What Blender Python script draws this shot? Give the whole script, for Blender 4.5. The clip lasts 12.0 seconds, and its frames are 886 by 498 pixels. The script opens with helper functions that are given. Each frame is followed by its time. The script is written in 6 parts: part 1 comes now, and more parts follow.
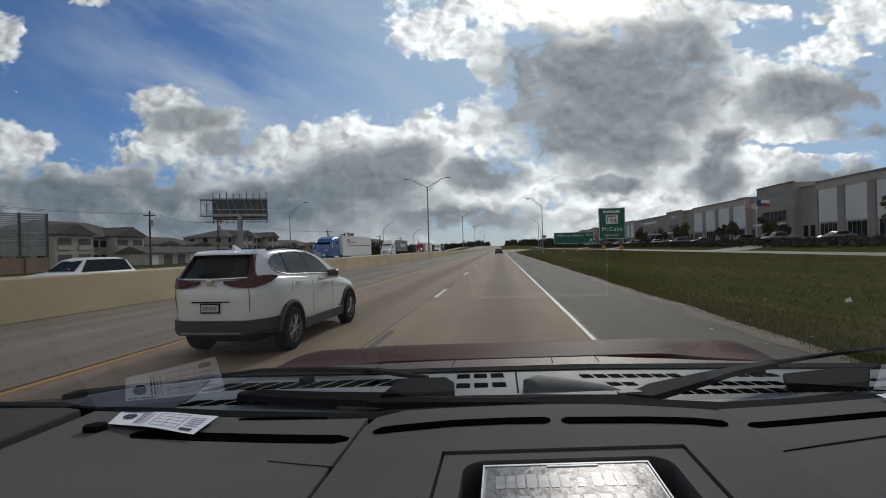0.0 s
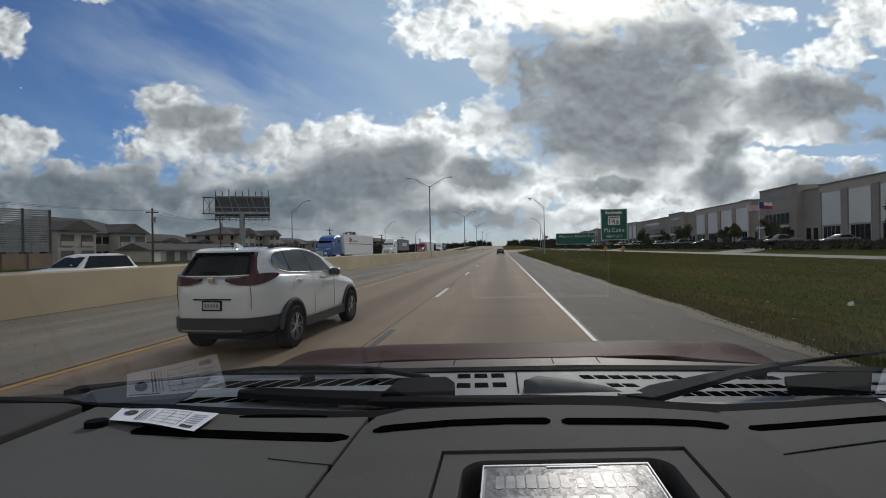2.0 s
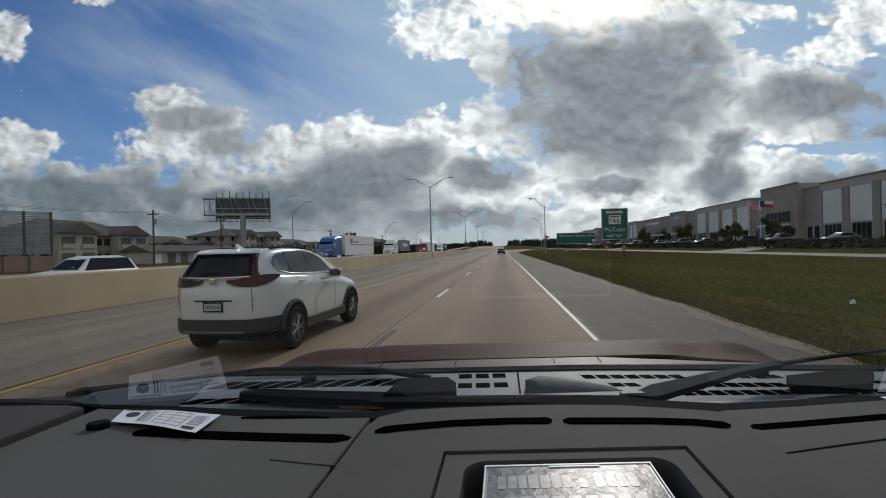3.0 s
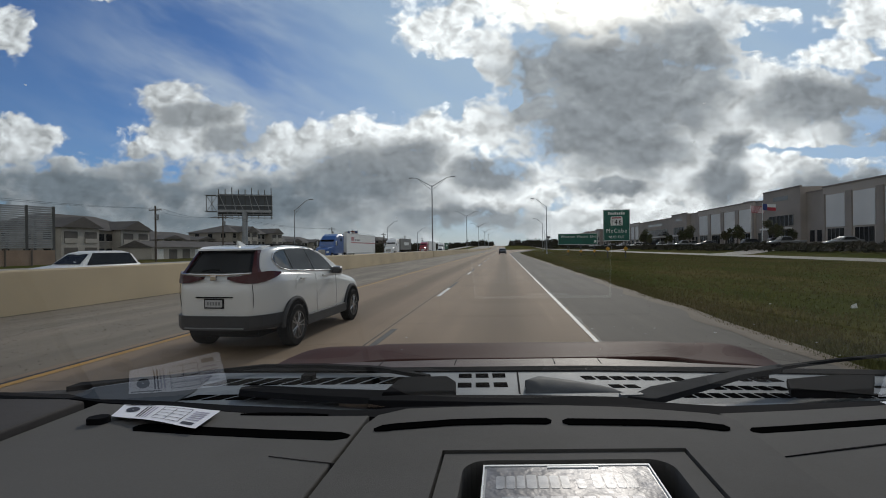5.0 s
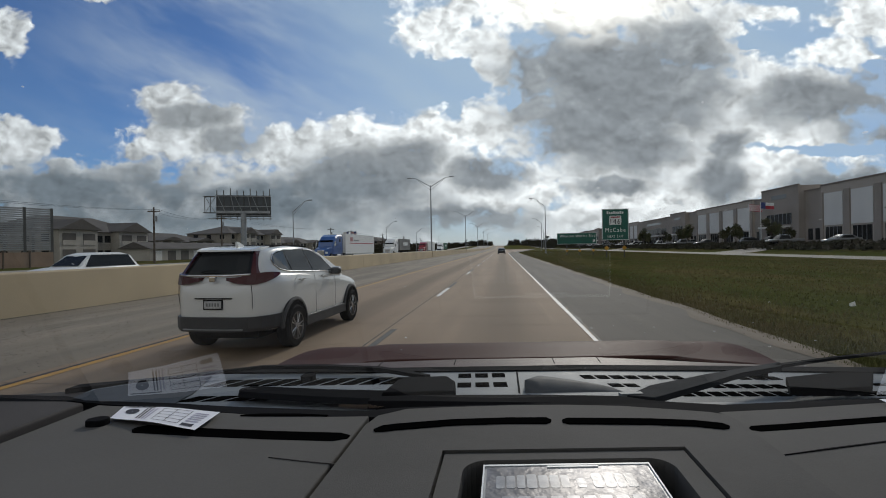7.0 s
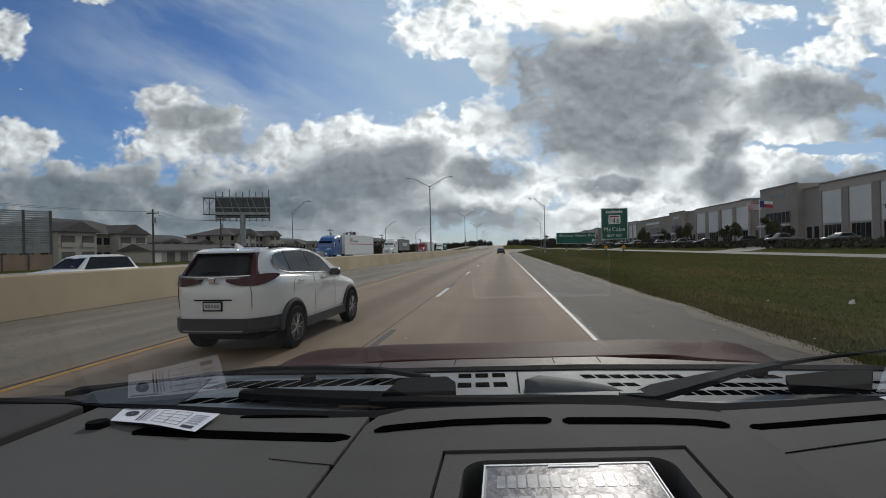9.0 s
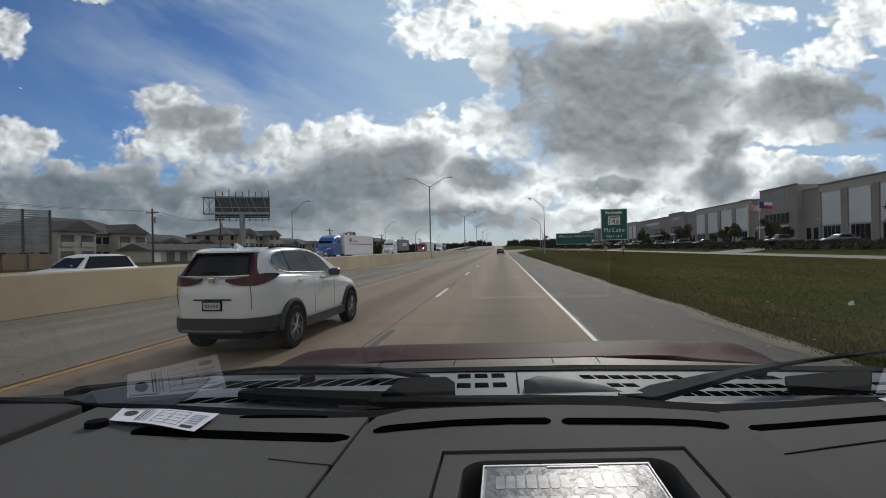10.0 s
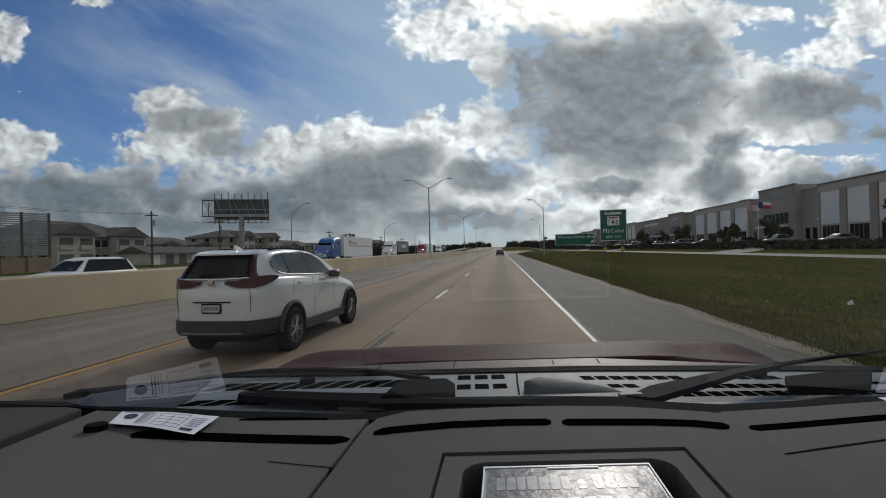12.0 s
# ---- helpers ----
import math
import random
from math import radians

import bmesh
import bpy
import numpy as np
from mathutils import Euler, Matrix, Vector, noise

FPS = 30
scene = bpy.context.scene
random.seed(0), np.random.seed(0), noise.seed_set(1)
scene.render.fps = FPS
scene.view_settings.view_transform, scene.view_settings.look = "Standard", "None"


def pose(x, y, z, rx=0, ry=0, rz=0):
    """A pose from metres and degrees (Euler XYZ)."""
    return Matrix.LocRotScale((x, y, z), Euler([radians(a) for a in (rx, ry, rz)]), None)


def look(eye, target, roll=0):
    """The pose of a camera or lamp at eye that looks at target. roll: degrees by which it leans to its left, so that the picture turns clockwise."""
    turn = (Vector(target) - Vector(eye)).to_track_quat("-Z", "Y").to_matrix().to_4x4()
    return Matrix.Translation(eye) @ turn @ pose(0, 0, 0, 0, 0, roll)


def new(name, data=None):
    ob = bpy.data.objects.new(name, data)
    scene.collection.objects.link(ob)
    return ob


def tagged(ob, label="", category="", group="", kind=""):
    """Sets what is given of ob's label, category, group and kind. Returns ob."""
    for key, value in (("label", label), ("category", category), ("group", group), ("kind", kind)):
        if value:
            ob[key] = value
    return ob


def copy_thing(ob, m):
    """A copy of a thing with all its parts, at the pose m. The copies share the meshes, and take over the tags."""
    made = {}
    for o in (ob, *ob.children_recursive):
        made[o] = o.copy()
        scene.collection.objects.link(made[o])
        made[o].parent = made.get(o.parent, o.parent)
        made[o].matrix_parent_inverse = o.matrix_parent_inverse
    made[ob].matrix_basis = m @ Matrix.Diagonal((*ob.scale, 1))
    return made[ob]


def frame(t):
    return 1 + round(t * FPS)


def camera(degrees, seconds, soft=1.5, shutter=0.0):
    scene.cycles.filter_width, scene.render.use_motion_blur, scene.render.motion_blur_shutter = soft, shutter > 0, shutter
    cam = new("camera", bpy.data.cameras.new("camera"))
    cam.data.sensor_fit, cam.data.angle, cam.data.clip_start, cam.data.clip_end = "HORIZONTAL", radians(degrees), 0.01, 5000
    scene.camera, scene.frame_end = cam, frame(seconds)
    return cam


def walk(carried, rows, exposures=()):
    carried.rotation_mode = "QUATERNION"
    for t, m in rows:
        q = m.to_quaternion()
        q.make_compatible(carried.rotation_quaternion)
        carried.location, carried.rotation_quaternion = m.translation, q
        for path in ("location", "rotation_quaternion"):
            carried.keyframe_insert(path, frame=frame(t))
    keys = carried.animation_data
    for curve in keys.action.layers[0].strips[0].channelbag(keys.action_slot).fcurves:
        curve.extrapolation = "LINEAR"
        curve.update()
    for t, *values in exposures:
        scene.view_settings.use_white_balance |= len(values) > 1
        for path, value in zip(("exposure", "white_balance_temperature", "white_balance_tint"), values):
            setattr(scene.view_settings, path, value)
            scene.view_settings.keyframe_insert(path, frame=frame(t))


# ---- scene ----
# A motorway seen over the dashboard of a pickup truck. x right, y along the road, z up.
cam = camera(89.2, 12.0, soft=0.95)
EYE = (0.0, 0.0, 1.61)
TURNS = [  # seconds, pitch, roll, yaw
    (0.0, 0.019, 1.593, 7.183), (0.5, 0.097, 1.725, 7.343), (1.0, 0.016, 1.664, 7.438),
    (1.5, 0.046, 1.414, 7.395), (2.0, -0.030, 1.064, 7.391), (2.5, -0.006, 1.190, 7.377),
    (3.0, 0.007, 1.366, 7.486), (5.0, -0.088, 0.661, 7.652), (5.5, 0.172, 0.791, 7.608),
    (6.0, 0.003, 0.912, 7.549), (6.5, -0.013, 1.048, 7.617), (7.0, -0.084, 0.940, 7.524),
    (9.0, -0.055, 1.260, 7.449), (9.5, -0.120, 1.007, 7.369), (10.0, -0.020, 1.122, 7.400),
    (10.5, 0.164, 1.017, 7.247), (11.0, 0.060, 1.000, 7.240), (11.5, 0.042, 1.198, 7.287),
    (12.0, 0.158, 1.382, 7.329)]
walk(cam, [(t, pose(*EYE, 90 + p, r, w)) for t, p, r, w in TURNS],
     [(0.0, -0.03), (5.0, 0.0), (10.5, 0.06), (12.0, -0.10)])

# ---------------------------------------------------------------- sky and sun
SUN_AZ, SUN_EL = radians(11.5), radians(29.0)   # from +y towards +x, above the horizon


class Nodes:
    """Short hand for building a node tree."""

    def __init__(self, tree):
        self.tree = tree
        tree.nodes.clear()

    def add(self, kind):
        return self.tree.nodes.new(kind)

    def put(self, socket, value):
        if isinstance(value, bpy.types.NodeSocket):
            self.tree.links.new(value, socket)
        elif value is not None:
            socket.default_value = value

    def math(self, op, a, b=None, c=None, clamp=False):
        n = self.add("ShaderNodeMath")
        n.operation, n.use_clamp = op, clamp
        for i, v in enumerate((a, b, c)):
            self.put(n.inputs[i], v)
        return n.outputs[0]

    def vec(self, op, a, b=None, c=None, out=0):
        n = self.add("ShaderNodeVectorMath")
        n.operation = op
        for i, v in enumerate((a, b, c)):
            self.put(n.inputs[i], v)
        return n.outputs[out]

    def smooth(self, x, lo, hi, a=0.0, b=1.0):
        n = self.add("ShaderNodeMapRange")
        n.interpolation_type = "SMOOTHSTEP"
        for i, v in enumerate((x, lo, hi, a, b)):
            self.put(n.inputs[i], v)
        return n.outputs[0]

    def noise(self, vec, scale, detail=4.0, rough=0.55, colour=False):
        n = self.add("ShaderNodeTexNoise")
        self.put(n.inputs["Vector"], vec)
        n.inputs["Scale"].default_value = scale
        n.inputs["Detail"].default_value = detail
        n.inputs["Roughness"].default_value = rough
        return n.outputs[1 if colour else 0]

    def mix(self, fac, a, b, mode="MIX"):
        n = self.add("ShaderNodeMix")
        n.data_type, n.blend_type = "RGBA", mode
        self.put(n.inputs[0], fac)
        self.put(n.inputs[6], a if isinstance(a, bpy.types.NodeSocket) else (*a, 1))
        self.put(n.inputs[7], b if isinstance(b, bpy.types.NodeSocket) else (*b, 1))
        return n.outputs[2]


# Cloud heaps: centre and half sizes, as slopes right of and above the sky chart's middle.
HEAPS_A = [(-0.980, 0.485, 0.066, 0.073), (-0.779, 0.552, 0.057, 0.018), (-0.955, 0.234, 0.119, 0.065), (-0.835, 0.133, 0.302, 0.088),
           (-0.609, 0.322, 0.091, 0.065), (-0.502, 0.259, 0.101, 0.065), (-0.571, 0.247, 0.151, 0.063),
           (-0.691, 0.209, 0.044, 0.028), (-0.332, 0.218, 0.126, 0.057), (-0.181, 0.234, 0.132, 0.075), (-0.03, 0.247, 0.132, 0.065)]
HEAPS_B = [(0.096, 0.263, 0.088, 0.06), (-0.231, 0.114, 0.654, 0.107), (0.083, 0.127, 0.164, 0.088), (-0.018, 0.492, 0.107, 0.078),
           (0.089, 0.423, 0.078, 0.094), (0.372, 0.353, 0.258, 0.208), (0.284, 0.548, 0.39, 0.078), (0.561, 0.479, 0.138, 0.113),
           (0.385, 0.177, 0.145, 0.05), (0.813, 0.341, 0.186, 0.073), (0.863, 0.431, 0.132, 0.04), (0.938, 0.517, 0.088, 0.073)]
HEAPS_C = [(0.636, 0.196, 0.065, 0.094), (0.561, 0.127, 0.075, 0.063), (0.875, 0.14, 0.201, 0.053), (0.397, 0.07, 0.34, 0.057),
           (0.498, 0.15, 0.151, 0.048), (0.712, 0.527, 0.075, 0.031), (0.221, 0.125, 0.075, 0.038), (0.511, 0.259, 0.503, 0.27),
           (-0.609, 0.052, 0.704, 0.078), (-0.081, 0.171, 0.189, 0.083), (0.775, 0.215, 0.138, 0.018), (0.435, 0.234, 0.088, 0.075)]
# Where the clouds are thick enough to look grey from below.
THICK_A = [(0.385, 0.347, 0.239, 0.17), (0.272, 0.397, 0.151, 0.116), (0.397, 0.234, 0.161, 0.069), (0.53, 0.397, 0.103, 0.132),
           (0.253, 0.259, 0.078, 0.069), (0.825, 0.325, 0.17, 0.053), (0.945, 0.284, 0.094, 0.05), (0.633, 0.225, 0.043, 0.043),
           (0.614, 0.15, 0.06, 0.05), (0.888, 0.14, 0.145, 0.038), (-0.552, 0.284, 0.078, 0.028)]
THICK_B = [(-0.477, 0.24, 0.063, 0.025), (-0.181, 0.158, 0.157, 0.06), (-0.078, 0.203, 0.078, 0.038), (-0.282, 0.112, 0.252, 0.058),
           (0.098, 0.165, 0.091, 0.035), (-0.842, 0.112, 0.321, 0.075), (-0.483, 0.084, 0.44, 0.053), (0.379, 0.14, 0.078, 0.018),
           (0.02, 0.067, 0.189, 0.033), (0.976, 0.366, 0.075, 0.038)]
# Gaps through which the blue shows.
GAPS = [(0.706, 0.464, 0.078, 0.02), (0.825, 0.218, 0.145, 0.014), (0.035, 0.369, 0.053, 0.043), (0.957, 0.414, 0.043, 0.013), (0.152, 0.335, 0.015, 0.02)]


def build_sky():
    world = bpy.data.worlds.new("sky")
    scene.world = world
    world.use_nodes = True
    n = Nodes(world.node_tree)
    sky = n.add("ShaderNodeTexSky")
    sky.sky_type, sky.sun_disc = "NISHITA", False
    sky.sun_elevation, sky.sun_rotation = SUN_EL, SUN_AZ
    sky.air_density, sky.dust_density, sky.ozone_density = 1.0, 0.3, 3.0
    way = n.add("ShaderNodeTexCoord").outputs["Generated"]
    # axes of the sky chart: the road's heading turned 7.4 degrees to the left, leaning 1.1 degrees
    m = pose(0, 0, 0, 90, 1.1, 7.4).to_3x3()
    right, up, ahead = m.col[0], m.col[1], -m.col[2]
    f = n.vec("DOT_PRODUCT", way, tuple(ahead), out=1)
    fc = n.math("MAXIMUM", f, 0.25)
    comb = n.add("ShaderNodeCombineXYZ")
    n.put(comb.inputs[0], n.math("DIVIDE", n.vec("DOT_PRODUCT", way, tuple(right), out=1), fc))
    n.put(comb.inputs[1], n.math("DIVIDE", n.vec("DOT_PRODUCT", way, tuple(up), out=1), fc))
    p = comb.outputs[0]
    flat = n.vec("MULTIPLY", p, (1.0, 1.35, 1.0))
    w1 = n.vec("SUBTRACT", n.noise(flat, 4.0, 2, 0.5, True), (0.5, 0.5, 0.5))
    w2 = n.vec("SUBTRACT", n.noise(flat, 13.0, 6, 0.58, True), (0.5, 0.5, 0.5))
    q = n.vec("MULTIPLY_ADD", w1, (0.055, 0.045, 0.0), p)
    q = n.vec("MULTIPLY_ADD", w2, (0.075, 0.065, 0.0), q)

    def field(heaps):
        """1 at a heap's middle, 0 at its rim, below 0 outside."""
        best = None
        for cx, cy, rx, ry in heaps:
            sx, sy = 1 / rx, 1 / ry
            r = n.vec("LENGTH", n.vec("MULTIPLY_ADD", q, (sx, sy, 0), (-cx * sx, -cy * sy, 0)), out=1)
            best = r if best is None else n.math("SMOOTH_MIN", best, r, 0.2)
        return n.math("SUBTRACT", 1.0, best)

    def billow(vec):
        """Heaped puffs over finer wool."""
        v = n.add("ShaderNodeTexVoronoi")
        v.feature = "SMOOTH_F1"
        n.put(v.inputs["Vector"], n.vec("MULTIPLY_ADD", w2, (0.09, 0.09, 0.0), vec))
        v.inputs["Scale"].default_value = 15.0
        v.inputs["Detail"].default_value = 2.5
        v.inputs["Roughness"].default_value = 0.6
        v.inputs["Smoothness"].default_value = 0.6
        wool = n.noise(vec, 11.0, 8, 0.62)
        return n.math("MULTIPLY_ADD", v.outputs["Distance"], -0.55, n.math("MULTIPLY_ADD", wool, 1.0, -0.22))

    cover = field(HEAPS_A + HEAPS_B + HEAPS_C)
    thick = field(THICK_A + THICK_B)
    puff = billow(flat)
    fine = n.noise(flat, 24.0, 7, 0.60)
    # how each puff turns towards the sun
    to_sun = n.vec("NORMALIZE", n.vec("SUBTRACT", (0.335, 0.580, 0), p))
    relief = n.math("SUBTRACT", puff, billow(n.vec("MULTIPLY_ADD", to_sun, (0.016, 0.022, 0), flat)))
    # behind and beside the road: the same broken cloud, with no heaps placed
    dome = n.vec("DIVIDE", way, n.math("ADD", n.math("MAXIMUM", n.vec("DOT_PRODUCT", way, (0, 0, 1), out=1), 0.0), 0.25))
    wild = n.noise(dome, 1.6, 6, 0.6)
    seen = n.smooth(f, 0.2, 0.5)
    unseen = n.math("SUBTRACT", 1.0, seen)
    c1 = n.math("MULTIPLY_ADD", puff, 1.0, n.math("ADD", cover, 0.17))
    gaps = n.math("MAXIMUM", n.math("ADD", field(GAPS), 0.25), 0.0)
    c1 = n.math("SUBTRACT", c1, n.math("MULTIPLY", gaps, 1.25))
    c2 = n.math("MULTIPLY_ADD", wild, 4.0, -1.65)
    body = n.math("ADD", n.math("MULTIPLY", c1, seen), n.math("MULTIPLY", c2, unseen))
    alpha = n.smooth(n.math("MULTIPLY_ADD", fine, 0.36, n.math("SUBTRACT", body, 0.18)), -0.14, 0.24)
    # thin high veil, drawn out along one slant
    swap = n.add("ShaderNodeSeparateXYZ")
    n.put(swap.inputs[0], p)
    slant = n.add("ShaderNodeCombineXYZ")
    n.put(slant.inputs[1], swap.outputs[0])
    comb_yx = slant.outputs[0]
    streak = n.noise(n.vec("MULTIPLY", n.vec("MULTIPLY_ADD", w1, (0.04, 0.05, 0.0), n.vec("MULTIPLY_ADD", p, (1, 1, 1), n.vec("MULTIPLY", comb_yx, (0, 0.45, 0)))), (1.6, 4.6, 1.0)), 1.3, 6, 0.58)
    veil = n.math("MULTIPLY", n.smooth(streak, 0.36, 0.72), n.smooth(swap.outputs[0], -1.0, -0.45, 0.08, 0.85))
    t1 = n.math("MULTIPLY_ADD", puff, 0.60, n.math("ADD", thick, 0.20))
    t2 = n.math("MULTIPLY_ADD", wild, 4.0, -2.1)
    depth = n.math("ADD", n.math("MULTIPLY", t1, seen), n.math("MULTIPLY", t2, unseen))
    grey = n.smooth(n.math("MULTIPLY_ADD", fine, 0.16, n.math("SUBTRACT", depth, 0.08)), -0.50, 0.42)
    # behind the haze of the sun the cloud looks thinner
    sun_way = (math.sin(SUN_AZ) * math.cos(SUN_EL), math.cos(SUN_AZ) * math.cos(SUN_EL), math.sin(SUN_EL))
    near = n.vec("DOT_PRODUCT", way, sun_way, out=1)
    grey = n.math("MULTIPLY", grey, n.smooth(near, 0.992, 1.0, 1.0, 0.45))
    bright = n.mix(n.smooth(near, 0.70, 0.97), (0.60, 0.63, 0.66), (0.92, 0.95, 0.975))
    bright = n.mix(n.smooth(near, 0.975, 1.0), bright, (1.7, 1.66, 1.58))
    # clouds across from the sun are lit from the front
    bright = n.mix(n.smooth(near, 0.25, -0.4), bright, (0.95, 0.94, 0.92))
    # the tall heaps are paler below than the flat layer over the horizon
    low_grey = n.mix(n.smooth(n.vec("DOT_PRODUCT", way, (0, 0, 1), out=1), 0.12, 0.24), (0.165, 0.200, 0.235), (0.30, 0.325, 0.35))
    dark = n.mix(n.smooth(near, 0.72, 0.97), low_grey, (0.268, 0.294, 0.323))
    # thinner and denser parts within the grey
    core = n.noise(n.vec("MULTIPLY_ADD", w1, (0.10, 0.10, 0.0), flat), 6.5, 5, 0.52)
    dark = n.mix(n.smooth(core, 0.46, 0.72), dark, (0.38, 0.41, 0.44))
    cloud = n.mix(grey, bright, dark)
    lit = n.math("MULTIPLY_ADD", n.math("MULTIPLY", relief, n.math("MULTIPLY_ADD", grey, -0.55, 1.0)), 1.5, 1.0)
    lit = n.math("MAXIMUM", n.math("MINIMUM", n.math("MULTIPLY", lit, n.math("MULTIPLY_ADD", fine, 0.40, 0.80)), 1.9), 0.62)
    scaled = n.vec("SCALE", cloud)
    n.put(scaled.node.inputs["Scale"], lit)
    cloud = scaled
    blue = n.mix(1.0, sky.outputs[0], SKY_GAIN, "MULTIPLY")
    blue = n.mix(veil, blue, (0.46, 0.54, 0.64))
    blue = n.mix(n.smooth(near, 0.74, 0.97, 0.0, 0.80), blue, (0.40, 0.53, 0.68))
    colour = n.mix(alpha, blue, cloud)
    # haze low over the land
    low = n.smooth(n.vec("DOT_PRODUCT", way, (0, 0, 1), out=1), 0.0, 0.10, 0.65, 0.0)
    haze = n.mix(n.smooth(near, 0.6, 0.9), (0.20, 0.25, 0.29), (0.46, 0.50, 0.53))
    colour = n.mix(low, colour, haze)
    back = n.add("ShaderNodeBackground")
    n.put(back.inputs[0], colour)
    back.inputs[1].default_value = 1.0
    out = n.add("ShaderNodeOutputWorld")
    n.tree.links.new(back.outputs[0], out.inputs[0])


SKY_GAIN = (0.046, 0.059, 0.080)
build_sky()
lamp = new("sun", bpy.data.lights.new("sun", "SUN"))
lamp.data.energy, lamp.data.angle, lamp.data.color = 1.5, radians(8), (1.0, 0.94, 0.86)
lamp.matrix_world = look((0, 0, 0), (-math.sin(SUN_AZ) * math.cos(SUN_EL), -math.cos(SUN_AZ) * math.cos(SUN_EL), -math.sin(SUN_EL)))

# ---------------------------------------------------------------- materials


def material(name, colour, rough=0.6, metal=0.0, spread=0.12, grain=8.0, stain=0.7, bump=0.0, bump_scale=60.0,
             tint=None, coat=0.0, island=0.0, spec=0.5, patch=0.5):
    """A painted, cast or natural surface: colour with stains at a large scale and grain at a small one."""
    mat = bpy.data.materials.new(name)
    mat.use_nodes = True
    n = Nodes(mat.node_tree)
    where = n.add("ShaderNodeNewGeometry").outputs["Position"]
    tint = tint or tuple(c * 0.72 for c in colour)
    big = n.smooth(n.noise(where, stain, 5, 0.6), 0.5 - patch * 0.45, 0.5 + patch * 0.45)
    small = n.noise(where, grain, 4, 0.6)
    base = n.mix(big, colour, tint)
    k = n.math("MULTIPLY_ADD", small, spread * 2, 1 - spread)
    if island:
        r = n.add("ShaderNodeObjectInfo").outputs["Random"]
        k = n.math("MULTIPLY", k, n.math("MULTIPLY_ADD", r, island * 2, 1 - island))
    scaled = n.vec("SCALE", base)
    n.put(scaled.node.inputs["Scale"], k)
    b = n.add("ShaderNodeBsdfPrincipled")
    n.put(b.inputs["Base Color"], scaled)
    n.put(b.inputs["Roughness"], n.math("MULTIPLY_ADD", small, 0.2, rough - 0.1, clamp=True))
    b.inputs["Metallic"].default_value = metal
    b.inputs["Coat Weight"].default_value = coat
    b.inputs["Coat Roughness"].default_value = 0.05
    b.inputs["Specular IOR Level"].default_value = spec
    if bump:
        bn = n.add("ShaderNodeBump")
        bn.inputs["Strength"].default_value = bump
        bn.inputs["Distance"].default_value = 0.02
        n.put(bn.inputs["Height"], n.noise(where, bump_scale, 4, 0.6))
        n.tree.links.new(bn.outputs[0], b.inputs["Normal"])
    out = n.add("ShaderNodeOutputMaterial")
    n.tree.links.new(b.outputs[0], out.inputs[0])
    return mat


def concrete_road(name, colour, tint, lane=False, cracks=0.0):
    """Worn concrete, streaked along the traffic, with tyre-darkened tracks and fine cracks."""
    mat = bpy.data.materials.new(name)
    mat.use_nodes = True
    n = Nodes(mat.node_tree)
    where = n.add("ShaderNodeNewGeometry").outputs["Position"]
    long = n.vec("MULTIPLY", where, (1.0, 0.05, 1.0))
    streak = n.smooth(n.noise(long, 1.3, 5, 0.6), 0.3, 0.7)
    blot = n.smooth(n.noise(where, 0.35, 5, 0.6), 0.35, 0.75)
    grain = n.noise(where, 45.0, 3, 0.7)
    base = n.mix(streak, colour, tint)
    base = n.mix(n.math("MULTIPLY", blot, 0.45), base, tuple(c * 0.8 for c in tint))
    if lane:
        sep = n.add("ShaderNodeSeparateXYZ")
        n.put(sep.inputs[0], where)
        u = n.math("FRACT", n.math("DIVIDE", n.math("ADD", sep.outputs[0], 1.88 + 3.74 * 20), 3.74))
        oil = n.math("SUBTRACT", 1.0, n.smooth(n.math("ABSOLUTE", n.math("SUBTRACT", u, 0.5)), 0.03, 0.26))
        base = n.mix(n.math("MULTIPLY", oil, 0.75), base, tuple(c * 0.50 for c in colour))
    if cracks:
        v = n.add("ShaderNodeTexVoronoi")
        v.feature = "DISTANCE_TO_EDGE"
        warp = n.vec("MULTIPLY_ADD", n.noise(where, 1.2, 4, 0.6, True), (0.9, 0.9, 0), n.vec("MULTIPLY", where, (0.7, 0.28, 1)))
        n.put(v.inputs["Vector"], warp)
        v.inputs["Scale"].default_value = 0.5
        line = n.math("SUBTRACT", 1.0, n.smooth(v.outputs["Distance"], 0.0, 0.008))
        some = n.smooth(n.noise(where, 0.22, 3, 0.5), 0.5, 0.62)
        base = n.mix(n.math("MULTIPLY", n.math("MULTIPLY", line, some), cracks), base, (0.03, 0.028, 0.026))
    scaled = n.vec("SCALE", base)
    n.put(scaled.node.inputs["Scale"], n.math("MULTIPLY_ADD", grain, 0.5, 0.75))
    b = n.add("ShaderNodeBsdfPrincipled")
    n.put(b.inputs["Base Color"], scaled)
    b.inputs["Roughness"].default_value = 0.82
    b.inputs["Specular IOR Level"].default_value = 0.2
    bn = n.add("ShaderNodeBump")
    bn.inputs["Strength"].default_value = 0.25
    bn.inputs["Distance"].default_value = 0.01
    n.put(bn.inputs["Height"], grain)
    n.tree.links.new(bn.outputs[0], b.inputs["Normal"])
    out = n.add("ShaderNodeOutputMaterial")
    n.tree.links.new(b.outputs[0], out.inputs[0])
    return mat


